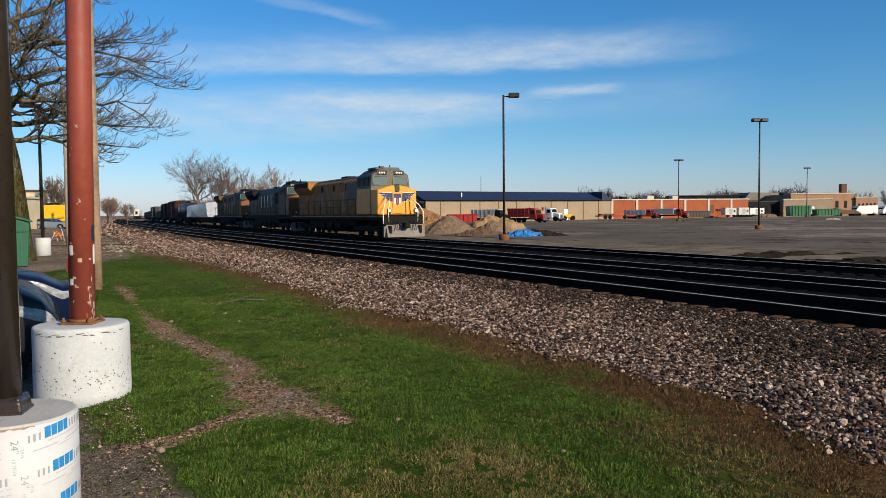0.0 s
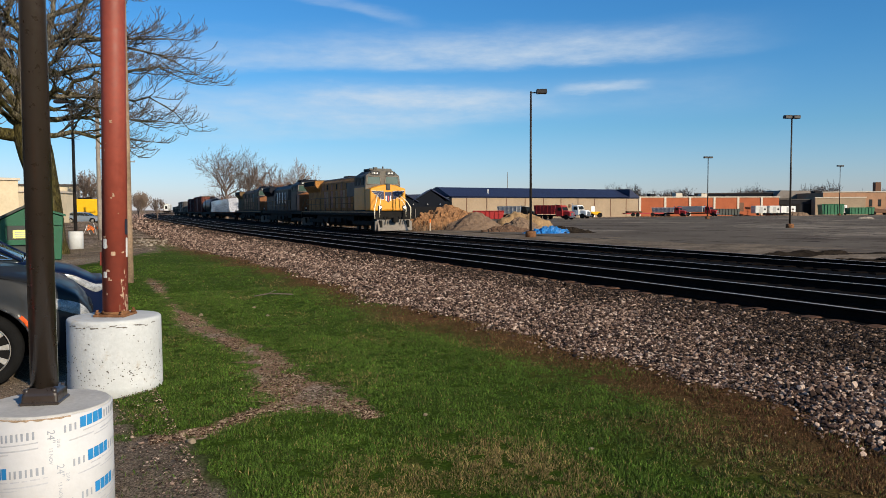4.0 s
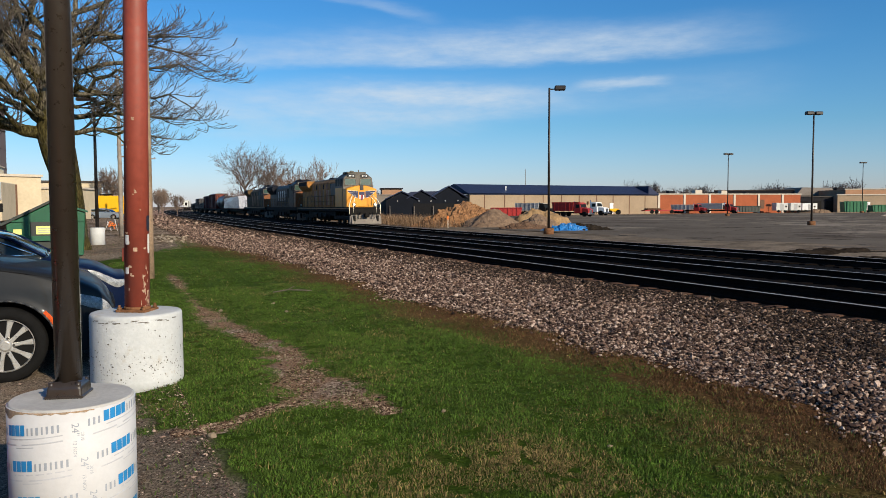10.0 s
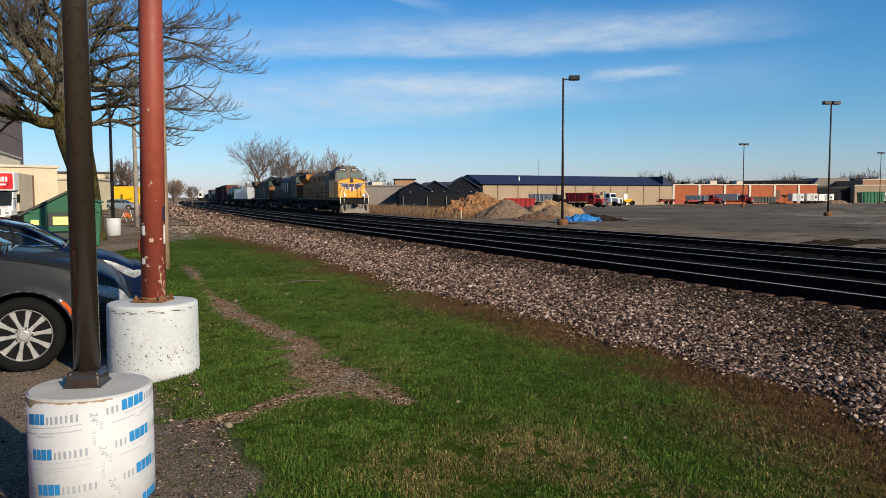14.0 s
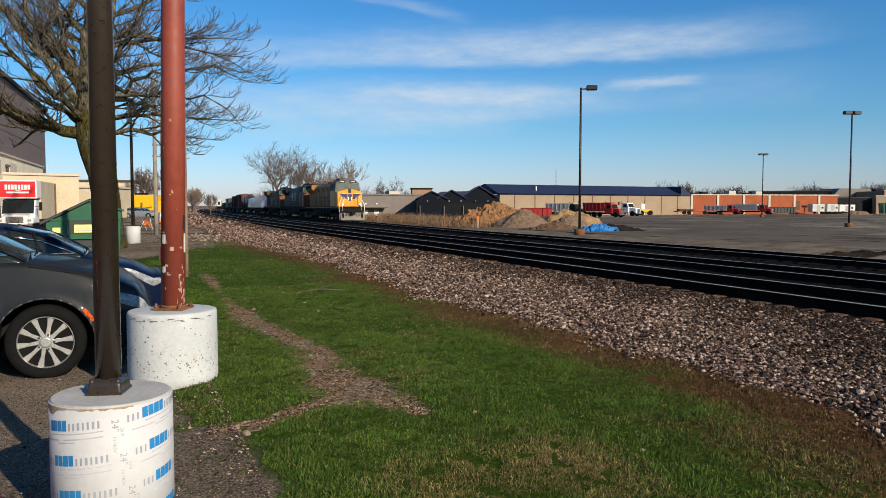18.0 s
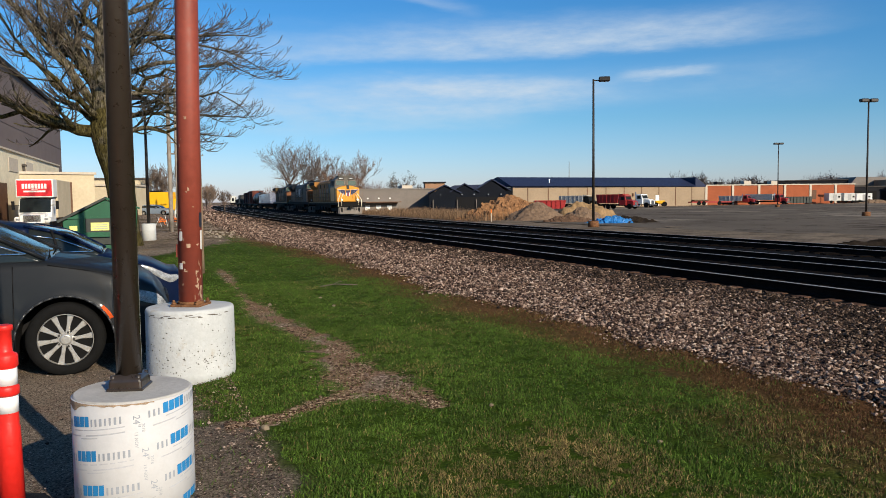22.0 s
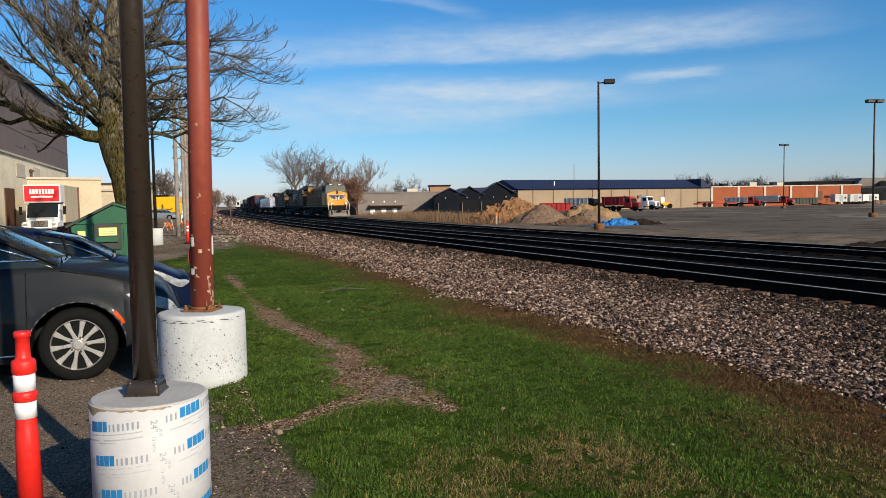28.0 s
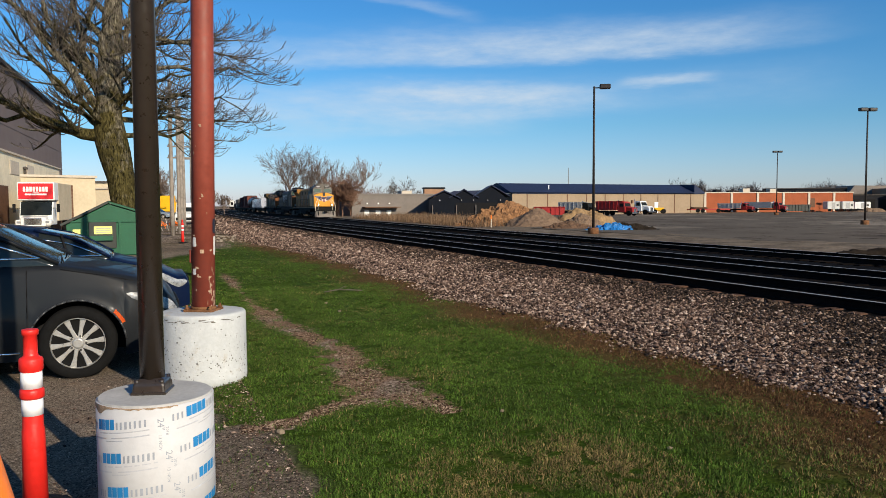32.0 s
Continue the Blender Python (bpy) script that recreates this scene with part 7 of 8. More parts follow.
MAT_BARK = bark_material()
MAT_TWIG = mat("twig", (0.125, 0.105, 0.085), rough=0.9, vary=0.25, scale=3.0)
MAT_TWIG_BROWN = mat("twig_brown", (0.17, 0.125, 0.098), rough=0.9, vary=0.25, scale=1.0)
MAT_BRUSH = mat("brush_brown", (0.17, 0.098, 0.066), rough=0.95, vary=0.3, scale=1.0)
MAT_FARWOOD = mat("far_wood", (0.16, 0.128, 0.112), rough=0.95, vary=0.25, scale=0.3)
MAT_DRYGRASS = mat("dry_grass", (0.175, 0.112, 0.068), rough=0.95, vary=0.25, scale=1.0, island=0.4)


class Limbs:
    """Tapered limbs as quads in plain lists, quick for many thousands."""

    def __init__(self):
        self.v, self.f = [], []

    def limb(self, pts, radii, seg):
        base = len(self.v)
        for i, (p, r) in enumerate(zip(pts, radii)):
            d = (pts[min(i + 1, len(pts) - 1)] - pts[max(i - 1, 0)]).normalized()
            a = d.orthogonal().normalized()
            b = d.cross(a)
            for k in range(seg):
                t = math.tau * k / seg
                self.v.append(p + a * (r * math.cos(t)) + b * (r * math.sin(t)))
        for i in range(len(pts) - 1):
            for k in range(seg):
                p, q = base + i * seg + k, base + i * seg + (k + 1) % seg
                self.f.append((p, q, q + seg, p + seg))


def grow(L, rng, p, d, length, r, depth, droop, twigs, spread=0.75, lift=0.10, kids=4, min_r=0.006, wander=0.16):
    n = 5 if depth > 1 else 4
    pts, radii = [p], [r]
    dirs = [d]
    for i in range(n):
        d = (d + Vector((rng.gauss(0, wander), rng.gauss(0, wander), rng.gauss(0, wander) + lift - droop * (i / n)))).normalized()
        p = p + d * (length / n)
        pts.append(p)
        radii.append(max(min_r, r * (1 - 0.75 * (i + 1) / n)))
        dirs.append(d)
    (L if depth > 1 else twigs).limb(pts, radii, 7 if depth > 3 else (5 if depth > 2 else 3))
    if depth <= 0:
        return
    for k in range(kids + (1 if depth <= 2 else 0)):
        i = rng.randint(1, n) if k else n
        side = dirs[i].orthogonal().normalized()
        side.rotate(Matrix.Rotation(rng.uniform(0, math.tau), 3, dirs[i]))
        nd = (dirs[i] + side * rng.uniform(spread * 0.6, spread * 1.25)).normalized()
        grow(L, rng, pts[i], nd, length * rng.uniform(0.50, 0.78), max(min_r, radii[i] * rng.uniform(0.55, 0.8)), depth - 1, droop, twigs, spread, lift, kids, min_r, wander)


def spray(L, tw, rng, p, d, length, r, order, least):
    """A branch that sags a little, lifts its tip and carries side twigs that turn up."""
    n = (3, 5, 6)[order]
    up = Vector((0, 0, 1))
    pts, radii, dirs = [p], [r], [d]
    for i in range(n):
        bend = -0.06 if i < n * 0.4 else 0.20
        d = (d + Vector((rng.gauss(0, 0.11), rng.gauss(0, 0.11), rng.gauss(0, 0.09) + bend))).normalized()
        p = p + d * (length / n)
        pts.append(p)
        radii.append(max(least, r * (1 - 0.7 * (i + 1) / n)))
        dirs.append(d)
    (L if order == 2 else tw).limb(pts, radii, 5 if order == 2 else 3)
    if order == 0:
        return
    for i in range(1, n + 1):
        for side in (1, -1):
            if rng.random() < (0.50 if order == 2 else 0.44):
                across = dirs[i].cross(up).normalized() * side
                nd = (dirs[i] * rng.uniform(0.5, 0.9) + across * rng.uniform(0.35, 0.8) + up * rng.uniform(0.1, 0.6)).normalized()
                spray(L, tw, rng, pts[i], nd, length * (0.62 - 0.05 * i) * rng.uniform(0.65, 1.3), max(least, radii[i] * 0.62), order - 1, least)


def make_near_tree():
    t = thing("tree", "large bare maple with mossy forked trunk and upturned twigs", "tree", pose(-15.15, 27.5, -0.05))
    rng = random.Random(21)
    L, tw = Limbs(), Limbs()
    c, s_ = math.cos(radians(30)), math.sin(radians(30))     # across and away, as one faces the tree from the grass

    def at(across, away, up):
        return Vector((across * c - away * s_, across * s_ + away * c, up))
    trunk = [at(0.32, 0, -0.2), at(0.26, 0, 0.5), at(0.20, 0, 1.65), at(0.07, 0, 2.7), at(-0.10, 0, 3.5), at(-0.26, 0, 4.25), at(-0.26, 0.05, 4.95), at(-0.23, 0.1, 5.8), at(-0.18, 0.1, 6.8), at(-0.08, 0.05, 7.9), at(0.0, 0, 8.9), at(0.1, 0, 10.2), at(0.2, 0, 11.8)]
    L.limb(trunk, [0.62, 0.50, 0.47, 0.48, 0.55, 0.56, 0.44, 0.42, 0.39, 0.35, 0.30, 0.22, 0.10], 18)
    # start height, middle, end (across, away, up), thickness
    limbs = [
        (4.0, (-2.1, -0.1, 4.45), (-5.8, -0.3, 6.0), 0.25), (4.1, (-2.0, 0.4, 4.5), (-6.2, 0.7, 5.1), 0.17), (4.35, (-1.4, 0.3, 4.9), (-3.6, 0.5, 8.0), 0.20),
        (4.6, (-1.25, -0.5, 6.2), (-4.0, -0.9, 9.4), 0.20), (4.9, (-1.15, 0.3, 7.0), (-1.4, 0.5, 10.6), 0.22), (5.3, (-1.9, -0.3, 7.4), (-3.1, -0.6, 10.8), 0.17),
        (5.7, (-0.65, -0.7, 8.2), (-0.9, -1.3, 11.4), 0.17), (5.9, (-2.3, 0.5, 7.9), (-4.9, 0.8, 10.2), 0.15), (6.4, (0.5, 0.4, 7.7), (1.2, 0.8, 11.0), 0.17),
        (4.7, (1.7, 0.3, 5.2), (3.9, 0.5, 4.9), 0.12), (4.1, (1.5, -0.3, 4.4), (3.4, -0.5, 4.1), 0.11), (5.5, (1.8, 0.2, 5.9), (4.3, 0.4, 5.6), 0.12),
        (6.3, (1.8, -0.5, 6.9), (4.4, -0.8, 6.5), 0.12), (7.1, (1.8, 0.4, 7.9), (4.5, 0.6, 8.1), 0.12), (8.0, (1.6, -0.2, 8.9), (3.9, -0.3, 9.8), 0.12),
        (7.5, (2.2, 0.1, 8.0), (4.6, 0.2, 7.2), 0.11), (5.0, (1.0, -1.6, 6.0), (2.4, -3.2, 6.2), 0.12), (5.2, (0.4, 1.8, 6.6), (1.2, 3.6, 7.2), 0.12),
        (5.2, (-0.9, 1.6, 6.9), (-2.2, 3.2, 8.6), 0.12), (4.4, (-1.3, -1.5, 5.4), (-3.2, -2.8, 6.8), 0.13), (8.4, (-1.2, -0.4, 9.4), (-3.4, -0.8, 10.6), 0.12),
        (6.0, (0.9, -0.7, 7.0), (1.9, -1.2, 9.4), 0.13), (6.8, (-1.0, 0.9, 8.2), (-2.4, 1.8, 9.6), 0.12), (4.9, (0.9, 0.9, 5.6), (2.6, 1.8, 5.4), 0.10),
    ]
    for z, m_, e_, r in limbs:
        i = max(k for k in range(len(trunk)) if trunk[k].z <= z)
        f = (z - trunk[i].z) / (trunk[i + 1].z - trunk[i].z)
        p, m_, e_ = trunk[i].lerp(trunk[i + 1], f), at(*m_), at(*e_)
        n = 9
        pts = []
        for k in range(n + 1):
            u = k / n
            q = p * (1 - u) ** 2 + m_ * (2 * u * (1 - u)) + e_ * u * u
            pts.append(q + Vector((rng.gauss(0, 0.09), rng.gauss(0, 0.09), rng.gauss(0, 0.09))) * min(1, 3 * u))
        radii = [max(0.03, r * (1 - 0.82 * k / n)) for k in range(n + 1)]
        L.limb(pts, radii, 8)
        for k in range(2, n + 1):
            d = (pts[k] - pts[k - 1]).normalized()
            for side in (1, -1):
                if k == n and side < 0 or k < n and rng.random() < 0.28:
                    continue
                across = d.cross(Vector((0, 0, 1))).normalized() * side
                nd = d if k == n else (d * 0.6 + across * rng.uniform(0.3, 0.9) + Vector((0, 0, rng.uniform(-0.35, 0.5)))).normalized()
                spray(L, tw, rng, pts[k], nd, rng.uniform(1.2, 2.1), max(0.022, radii[k] * 0.5), 2, 0.0085)
    raw("trunk", L.v, L.f, MAT_BARK, t, smooth=True)
    raw("crown", tw.v, tw.f, MAT_TWIG, t)
    return t


def bare_tree(label, m, h, seed, material, kids=4, depth=4, spread=0.7, min_r=0.02, lift=0.16, group="bare trees beyond the tracks"):
    t = thing("tree", label, "tree", m, group=group)
    rng = random.Random(seed)
    L, tw = Limbs(), Limbs()
    trunk = [Vector((0, 0, -0.2)), Vector((0.05, 0, h * 0.15)), Vector((-0.05, 0.05, h * 0.3)), Vector((0.1, 0, h * 0.5))]
    L.limb(trunk, [h * 0.035, h * 0.028, h * 0.024, h * 0.014], 7)
    for k in range(8):
        a = rng.uniform(0, math.tau)
        z = rng.uniform(0.2, 0.5) * h
        d = Vector((math.cos(a), math.sin(a), rng.uniform(0.5, 1.3))).normalized()
        grow(L, rng, Vector((0, 0, z)), d, h * 0.42, h * 0.013, depth - 1, 0.03, tw, spread, lift, kids, min_r)
    raw("trunk", L.v, L.f, material, t)
    raw("crown", tw.v, tw.f, material, t)
    return t


def make_trees():
    make_near_tree()
    a = bare_tree("tall bare spreading tree behind the train", pose(-48.0, 149.0, -0.3), 11.6, 5, MAT_TWIG_BROWN, kids=5, spread=0.85, lift=0.08, min_r=0.016)
    b = bare_tree("bare brown tree behind the train", pose(-40.6, 150.0, -0.3), 8.6, 6, MAT_TWIG_BROWN)
    copy_thing(b, pose(-35.0, 153.0, -0.3, 0, 0, 70))
    copy_thing(b, pose(-44.2, 148.0, -0.3, 0, 0, 160))
    o = bare_tree("low round bare tree behind the grey hall", pose(-28.8, 168.9, -0.3), 7.0, 9, MAT_TWIG, spread=0.9, lift=0.05)
    c = bare_tree("bare budding tree beside the far storage building", pose(-62.2, 124.6, -0.2), 6.4, 12, MAT_TWIG_BROWN, kids=5, group="bare trees beyond the yard")
    copy_thing(c, pose(-63.0, 144.9, -0.2, 0, 0, 90) @ Matrix.Scale(0.62, 4))
    copy_thing(c, pose(-65.0, 148.0, -0.2, 0, 0, 190) @ Matrix.Scale(0.66, 4))
    copy_thing(c, pose(-60.8, 147.0, -0.2, 0, 0, 250) @ Matrix.Scale(0.5, 4))
    d = bare_tree("dense reddish-brown bare shrub beside the grey hall", pose(-31.3, 124.6, -0.3), 5.2, 31, MAT_BRUSH, kids=5, spread=0.8, group="bare shrubs")
    copy_thing(d, pose(-32.6, 126.4, -0.3, 0, 0, 80))
    copy_thing(d, pose(-29.8, 124.4, -0.3, 0, 0, 200) @ Matrix.Scale(0.7, 4))
    # brush and far woods
    rng = random.Random(40)
    L, tw = Limbs(), Limbs()
    for k in range(260):
        f = rng.random()
        p = Vector((-66 + 36 * f + rng.gauss(0, 1.5), 190 - 46 * f + rng.gauss(0, 1.5), -0.3))
        for j in range(7):
            d = Vector((rng.gauss(0, 0.35), rng.gauss(0, 0.35), 1)).normalized()
            grow(L, rng, p, d, rng.uniform(1.8, 3.6), 0.04, 1, 0.0, tw, 0.6, 0.1, 3, 0.022)
    L.f += [tuple(i + len(L.v) for i in f) for f in tw.f]
    L.v += tw.v
    tagged(raw("brush", L.v, L.f, MAT_BRUSH), "reddish-brown bare brush along the railway", "bushes", kind="stuff")
    L, tw = Limbs(), Limbs()
    for k in range(230):
        if k < 26:
            f = rng.random()
            p = Vector((-143 + 28 * f + rng.gauss(0, 4), 300 - 110 * f + rng.gauss(0, 8), -0.3))
            h = rng.uniform(3.0, 5.0)
        else:
            x = rng.uniform(20, 260)
            p = Vector((x, 275 - 0.25 * max(0, x - 60) + rng.gauss(0, 10), -0.3))
            h = rng.uniform(4.0, 6.0) if x < 48 else rng.uniform(4.0, 6.8) + 2.4 * max(0.0, math.sin(x * 0.21) * math.sin(x * 0.083 + 1.0))
        for j in range(7):
            d = Vector((rng.gauss(0, 0.5), rng.gauss(0, 0.5), 1)).normalized()
            grow(L, rng, p + Vector((0, 0, h * 0.25)), d, h * 0.5, 0.10, 2, 0.02, tw, 0.8, 0.08, 5, 0.035)
        L.limb([p, p + Vector((0, 0, h * 0.4))], [0.25, 0.15], 4)
    L.f += [tuple(i + len(L.v) for i in f) for f in tw.f]
    L.v += tw.v
    tagged(raw("far_woods", L.v, L.f, MAT_FARWOOD), "distant row of bare grey-brown trees", "trees", kind="stuff")
    # dry tall grass between the siding and the halls
    V, F = [], []
    for k in range(17000):
        s = rng.uniform(58, 108)
        o = rng.uniform(15.0, 24.0) + (s - 58) * 0.02
        p = on_line(s, o, -0.3)
        hgt = rng.uniform(0.2, 0.95) * (1.0 if rng.random() < 0.9 else 1.3)
        a = rng.uniform(0, math.tau)
        w = rng.uniform(0.010, 0.028)
        i = len(V)
        V += [p + Vector((w * math.cos(a), w * math.sin(a), 0)), p - Vector((w * math.cos(a), w * math.sin(a), 0)), p + Vector((rng.gauss(0, 0.15), rng.gauss(0, 0.15), hgt))]
        F.append((i, i + 1, i + 2))
    tagged(raw("dry_grass", V, F, MAT_DRYGRASS), "tall straw-coloured dry grass between siding and halls", "grass", kind="stuff")



# ---- loose stones, grass and litter ----
MAT_STONE = mat("ballast_stone", (0.135, 0.108, 0.094), rough=0.9, vary=0.35, scale=16.0, bump=0.3, spec=0.15,
                palette=STONE_TONES)
MAT_STONE_OILY = mat("oily_ballast_stone", (0.08, 0.06, 0.05), rough=0.9, vary=0.35, scale=16.0, bump=0.3, spec=0.15,
                     palette=[(0.0, (0.007, 0.005, 0.004)), (0.5, (0.026, 0.017, 0.012)), (0.8, (0.085, 0.056, 0.039)), (1.0, (0.26, 0.18, 0.13))])
MAT_BLADE = mat("grass_blade", (0.058, 0.105, 0.013), rough=0.8, vary=0.3, scale=1.6, bump=0.0, island=0.62, spec=0.2)
MAT_THATCH = mat("thatch_blade", (0.107, 0.058, 0.028), rough=0.9, vary=0.25, scale=0.8, bump=0.0, island=0.6, spec=0.1)
MAT_STRAW = mat("straw_blade", (0.185, 0.140, 0.058), rough=0.85, vary=0.25, scale=0.8, bump=0.0, island=0.55, spec=0.15)
MAT_LEAFLITTER = mat("leaf_crumbs", (0.15, 0.082, 0.055), rough=0.95, vary=0.3, scale=10.0, bump=0.2, spec=0.1,
                     palette=[(0.0, (0.022, 0.011, 0.007)), (0.4, (0.085, 0.048, 0.030)), (0.75, (0.20, 0.135, 0.094)), (1.0, (0.42, 0.32, 0.235))])
MAT_RUBBLE = mat("pale_rubble", (0.33, 0.275, 0.21), rough=0.95, vary=0.3, scale=6.0, bump=0.4)
MAT_PEBBLE = mat("pebble_pale", (0.23, 0.18, 0.125), rough=0.95, vary=0.2, scale=10.0)
MAT_LITTER = mat("white_litter", (0.80, 0.80, 0.80), rough=0.7, vary=0.05)


def scatter(name, template_v, template_f, places, sizes, angles, material, label, category, tilt=0.0, seed=1):
    """Many small copies of a few shapes joined into one mesh."""
    rng = np.random.RandomState(seed)
    n = len(places)
    tv = np.array(template_v)            # kinds, verts, 3
    kinds, k = tv.shape[0], tv.shape[1]
    which = rng.randint(0, kinds, n)
    v = tv[which] * sizes[:, None, :]
    c, s = np.cos(angles)[:, None], np.sin(angles)[:, None]
    x = v[:, :, 0] * c - v[:, :, 1] * s
    y = v[:, :, 0] * s + v[:, :, 1] * c
    v = np.stack([x, y, v[:, :, 2]], -1) + places[:, None, :]
    f = np.array(template_f)
    faces = (f[None] + (np.arange(n) * k)[:, None, None]).reshape(-1, f.shape[1])
    me = bpy.data.meshes.new(name)
    me.vertices.add(n * k)
    me.vertices.foreach_set("co", v.reshape(-1).astype(np.float32))
    nf, w = faces.shape
    me.loops.add(nf * w)
    me.loops.foreach_set("vertex_index", faces.reshape(-1).astype(np.int32))
    me.polygons.add(nf)
    me.polygons.foreach_set("loop_start", (np.arange(nf) * w).astype(np.int32))
    me.update(calc_edges=True)
    me.validate()
    me.shade_flat()
    me.materials.append(material)
    return tagged(new(name, me), label, category, kind="stuff")


def rock_templates(kinds=8, seed=2, fine=True):
    """Crushed stones: jittered icospheres, or jittered six-sided lumps where they are many."""
    rng = np.random.RandomState(seed)
    bm = bmesh.new()
    if fine:
        bmesh.ops.create_icosphere(bm, subdivisions=1, radius=1.0)
    else:
        tips = [bm.verts.new(c) for c in ((1, 0, 0), (-1, 0, 0), (0, 1, 0), (0, -1, 0), (0, 0, 1), (0, 0, -1))]
        for a in tips[:2]:
            for b in tips[2:4]:
                for c in tips[4:]:
                    bm.faces.new((a, b, c))
        bmesh.ops.recalc_face_normals(bm, faces=bm.faces[:])
        bm.verts.index_update()
    v = np.array([p.co[:] for p in bm.verts])
    f = [[p.index for p in q.verts] for q in bm.faces]
    bm.free()
    out = []
    for _ in range(kinds):
        w = v * (1 + rng.uniform(-0.30, 0.30, (len(v), 1))) + rng.uniform(-0.28, 0.28, v.shape)
        a, b = rng.uniform(0, 6.28, 2)
        turn = np.array([[np.cos(a), -np.sin(a), 0], [np.sin(a), np.cos(a), 0], [0, 0, 1]]) @ np.array([[1, 0, 0], [0, np.cos(b), -np.sin(b)], [0, np.sin(b), np.cos(b)]])
        out.append(w @ turn.T)
    return out, f


def line_points(s, o):
    """Places along the line, o beyond the nearest rail."""
    a = heading(s)
    return np.interp(s, LINE_S, LINE_P[:, 0]) + np.sin(a) * o, np.interp(s, LINE_S, LINE_P[:, 1]) - np.cos(a) * o


def shoulder_height(past, o):
    """The shoulder's height, past its grassy edge and o from the nearest rail."""
    return np.where(o < -4.0, np.interp(past, [-0.2, 0.35, 0.9], [0.0, 0.0, 0.008]), np.interp(o, [-4.0, -2.5, -0.6, -0.45], [0.0, -0.04, -0.09, -0.11]))


def make_stones():
    tv, tf = rock_templates(16, 2, False)
    rng = np.random.RandomState(11)
    fv, ff = rock_templates(16, 9)
    heaps = {(f, d): [] for f in (True, False) for d in (True, False)}
    for s0, s1, dens, size, fine in ((2.4, 5.5, 2700, 0.0128, True), (5.5, 9.0, 2500, 0.0138, False), (9.0, 14.0, 2100, 0.0150, False), (14.0, 22.0, 1450, 0.0168, False), (22.0, 38.0, 620, 0.0215, False), (38.0, 64.0, 280, 0.030, False), (64.0, 130.0, 75, 0.060, False)):
        n = int((s1 - s0) * 5.8 * dens)
        s = rng.uniform(s0, s1, n)
        o = rng.uniform(-6.4, -0.64, n)
        edge = edge_at(s) + 0.02 + 0.13 * np.sin(s * 1.3) + 0.10 * np.sin(s * 3.7 + 1.0) + 0.06 * np.sin(s * 9.1)
        keep = rng.random_sample(n) < 1 / (1 + np.exp(-(o - edge) / 0.07))
        s, o = s[keep], o[keep]
        x, y = line_points(s, o)
        sz = size * rng.lognormal(0.0, 0.30, len(s))
        P = np.stack([x, y, np.maximum(shoulder_height(o - edge_at(s), o), ground_height(x, y)) + sz * rng.uniform(0.0, 1.5, len(s))], -1)
        S = sz[:, None] * np.stack([rng.uniform(0.9, 1.5, len(s)), rng.uniform(0.7, 1.1, len(s)), rng.uniform(0.5, 0.95, len(s))], -1)
        turn = rng.uniform(0, math.tau, len(P))
        patch = 0.5 * np.sin(s * 1.1 + 1.3 * np.sin(o * 1.7)) + 0.4 * np.sin(s * 2.9 - o * 2.1)
        oily = rng.random_sample(len(P)) < np.clip((o + 3.3 + 0.8 * patch + 1.9 * np.clip((10.5 - s) / 6.0, 0, 1)) / 2.2, 0.03, 0.90)
        for dark in (False, True):
            sel = oily == dark
            heaps[fine, dark].append(np.concatenate([P[sel], S[sel], turn[sel, None]], 1))
    for (fine, dark), rows in heaps.items():
        k = np.concatenate(rows)
        a, b = (fv, ff) if fine else (tv, tf)
        if dark:
            scatter("oily_ballast_stones", a, b, k[:, :3], k[:, 3:6], k[:, 6], MAT_STONE_OILY, "oil-stained dark brown ballast stones beside the ties", "gravel")
        else:
            scatter("ballast_stones", a, b, k[:, :3], k[:, 3:6], k[:, 6], MAT_STONE, "loose angular grey and pinkish ballast stones", "gravel")
    # stones that strayed onto soil and grass
    n = 3500
    s, o = rng.uniform(-1, 18, n), rng.uniform(-9.9, -8.2, n)
    mid_o, half_o = trace_at(s)
    on_path = (np.abs(o - mid_o) < half_o) | (o < -9.7)
    s, o = s[on_path], o[on_path]
    x, y = line_points(s, o)
    sz = 0.008 * rng.lognormal(0.0, 0.5, len(s))
    P = np.stack([x, y, ground_height(x, y) + sz * 0.2], -1)
    n2 = 22000
    s2, o2 = rng.uniform(1, 14, n2), -9.6 - 3.9 * rng.random_sample(n2) ** 2.2
    x2, y2 = line_points(s2, o2)
    z2 = rng.lognormal(0.0, 0.45, n2) * 0.0040
    P = np.concatenate([P, np.stack([x2, y2, ground_height(x2, y2) + 0.012 + z2 * 0.2], -1)])
    sz = np.concatenate([sz, z2])
    S = sz[:, None] * np.stack([rng.uniform(0.9, 1.5, len(sz)), rng.uniform(0.7, 1.1, len(sz)), rng.uniform(0.4, 0.8, len(sz))], -1)
    scatter("loose_stones", tv, tf, P, S, rng.uniform(0, math.tau, len(P)), MAT_STONE, "small stones on trodden soil and parking gravel", "gravel")


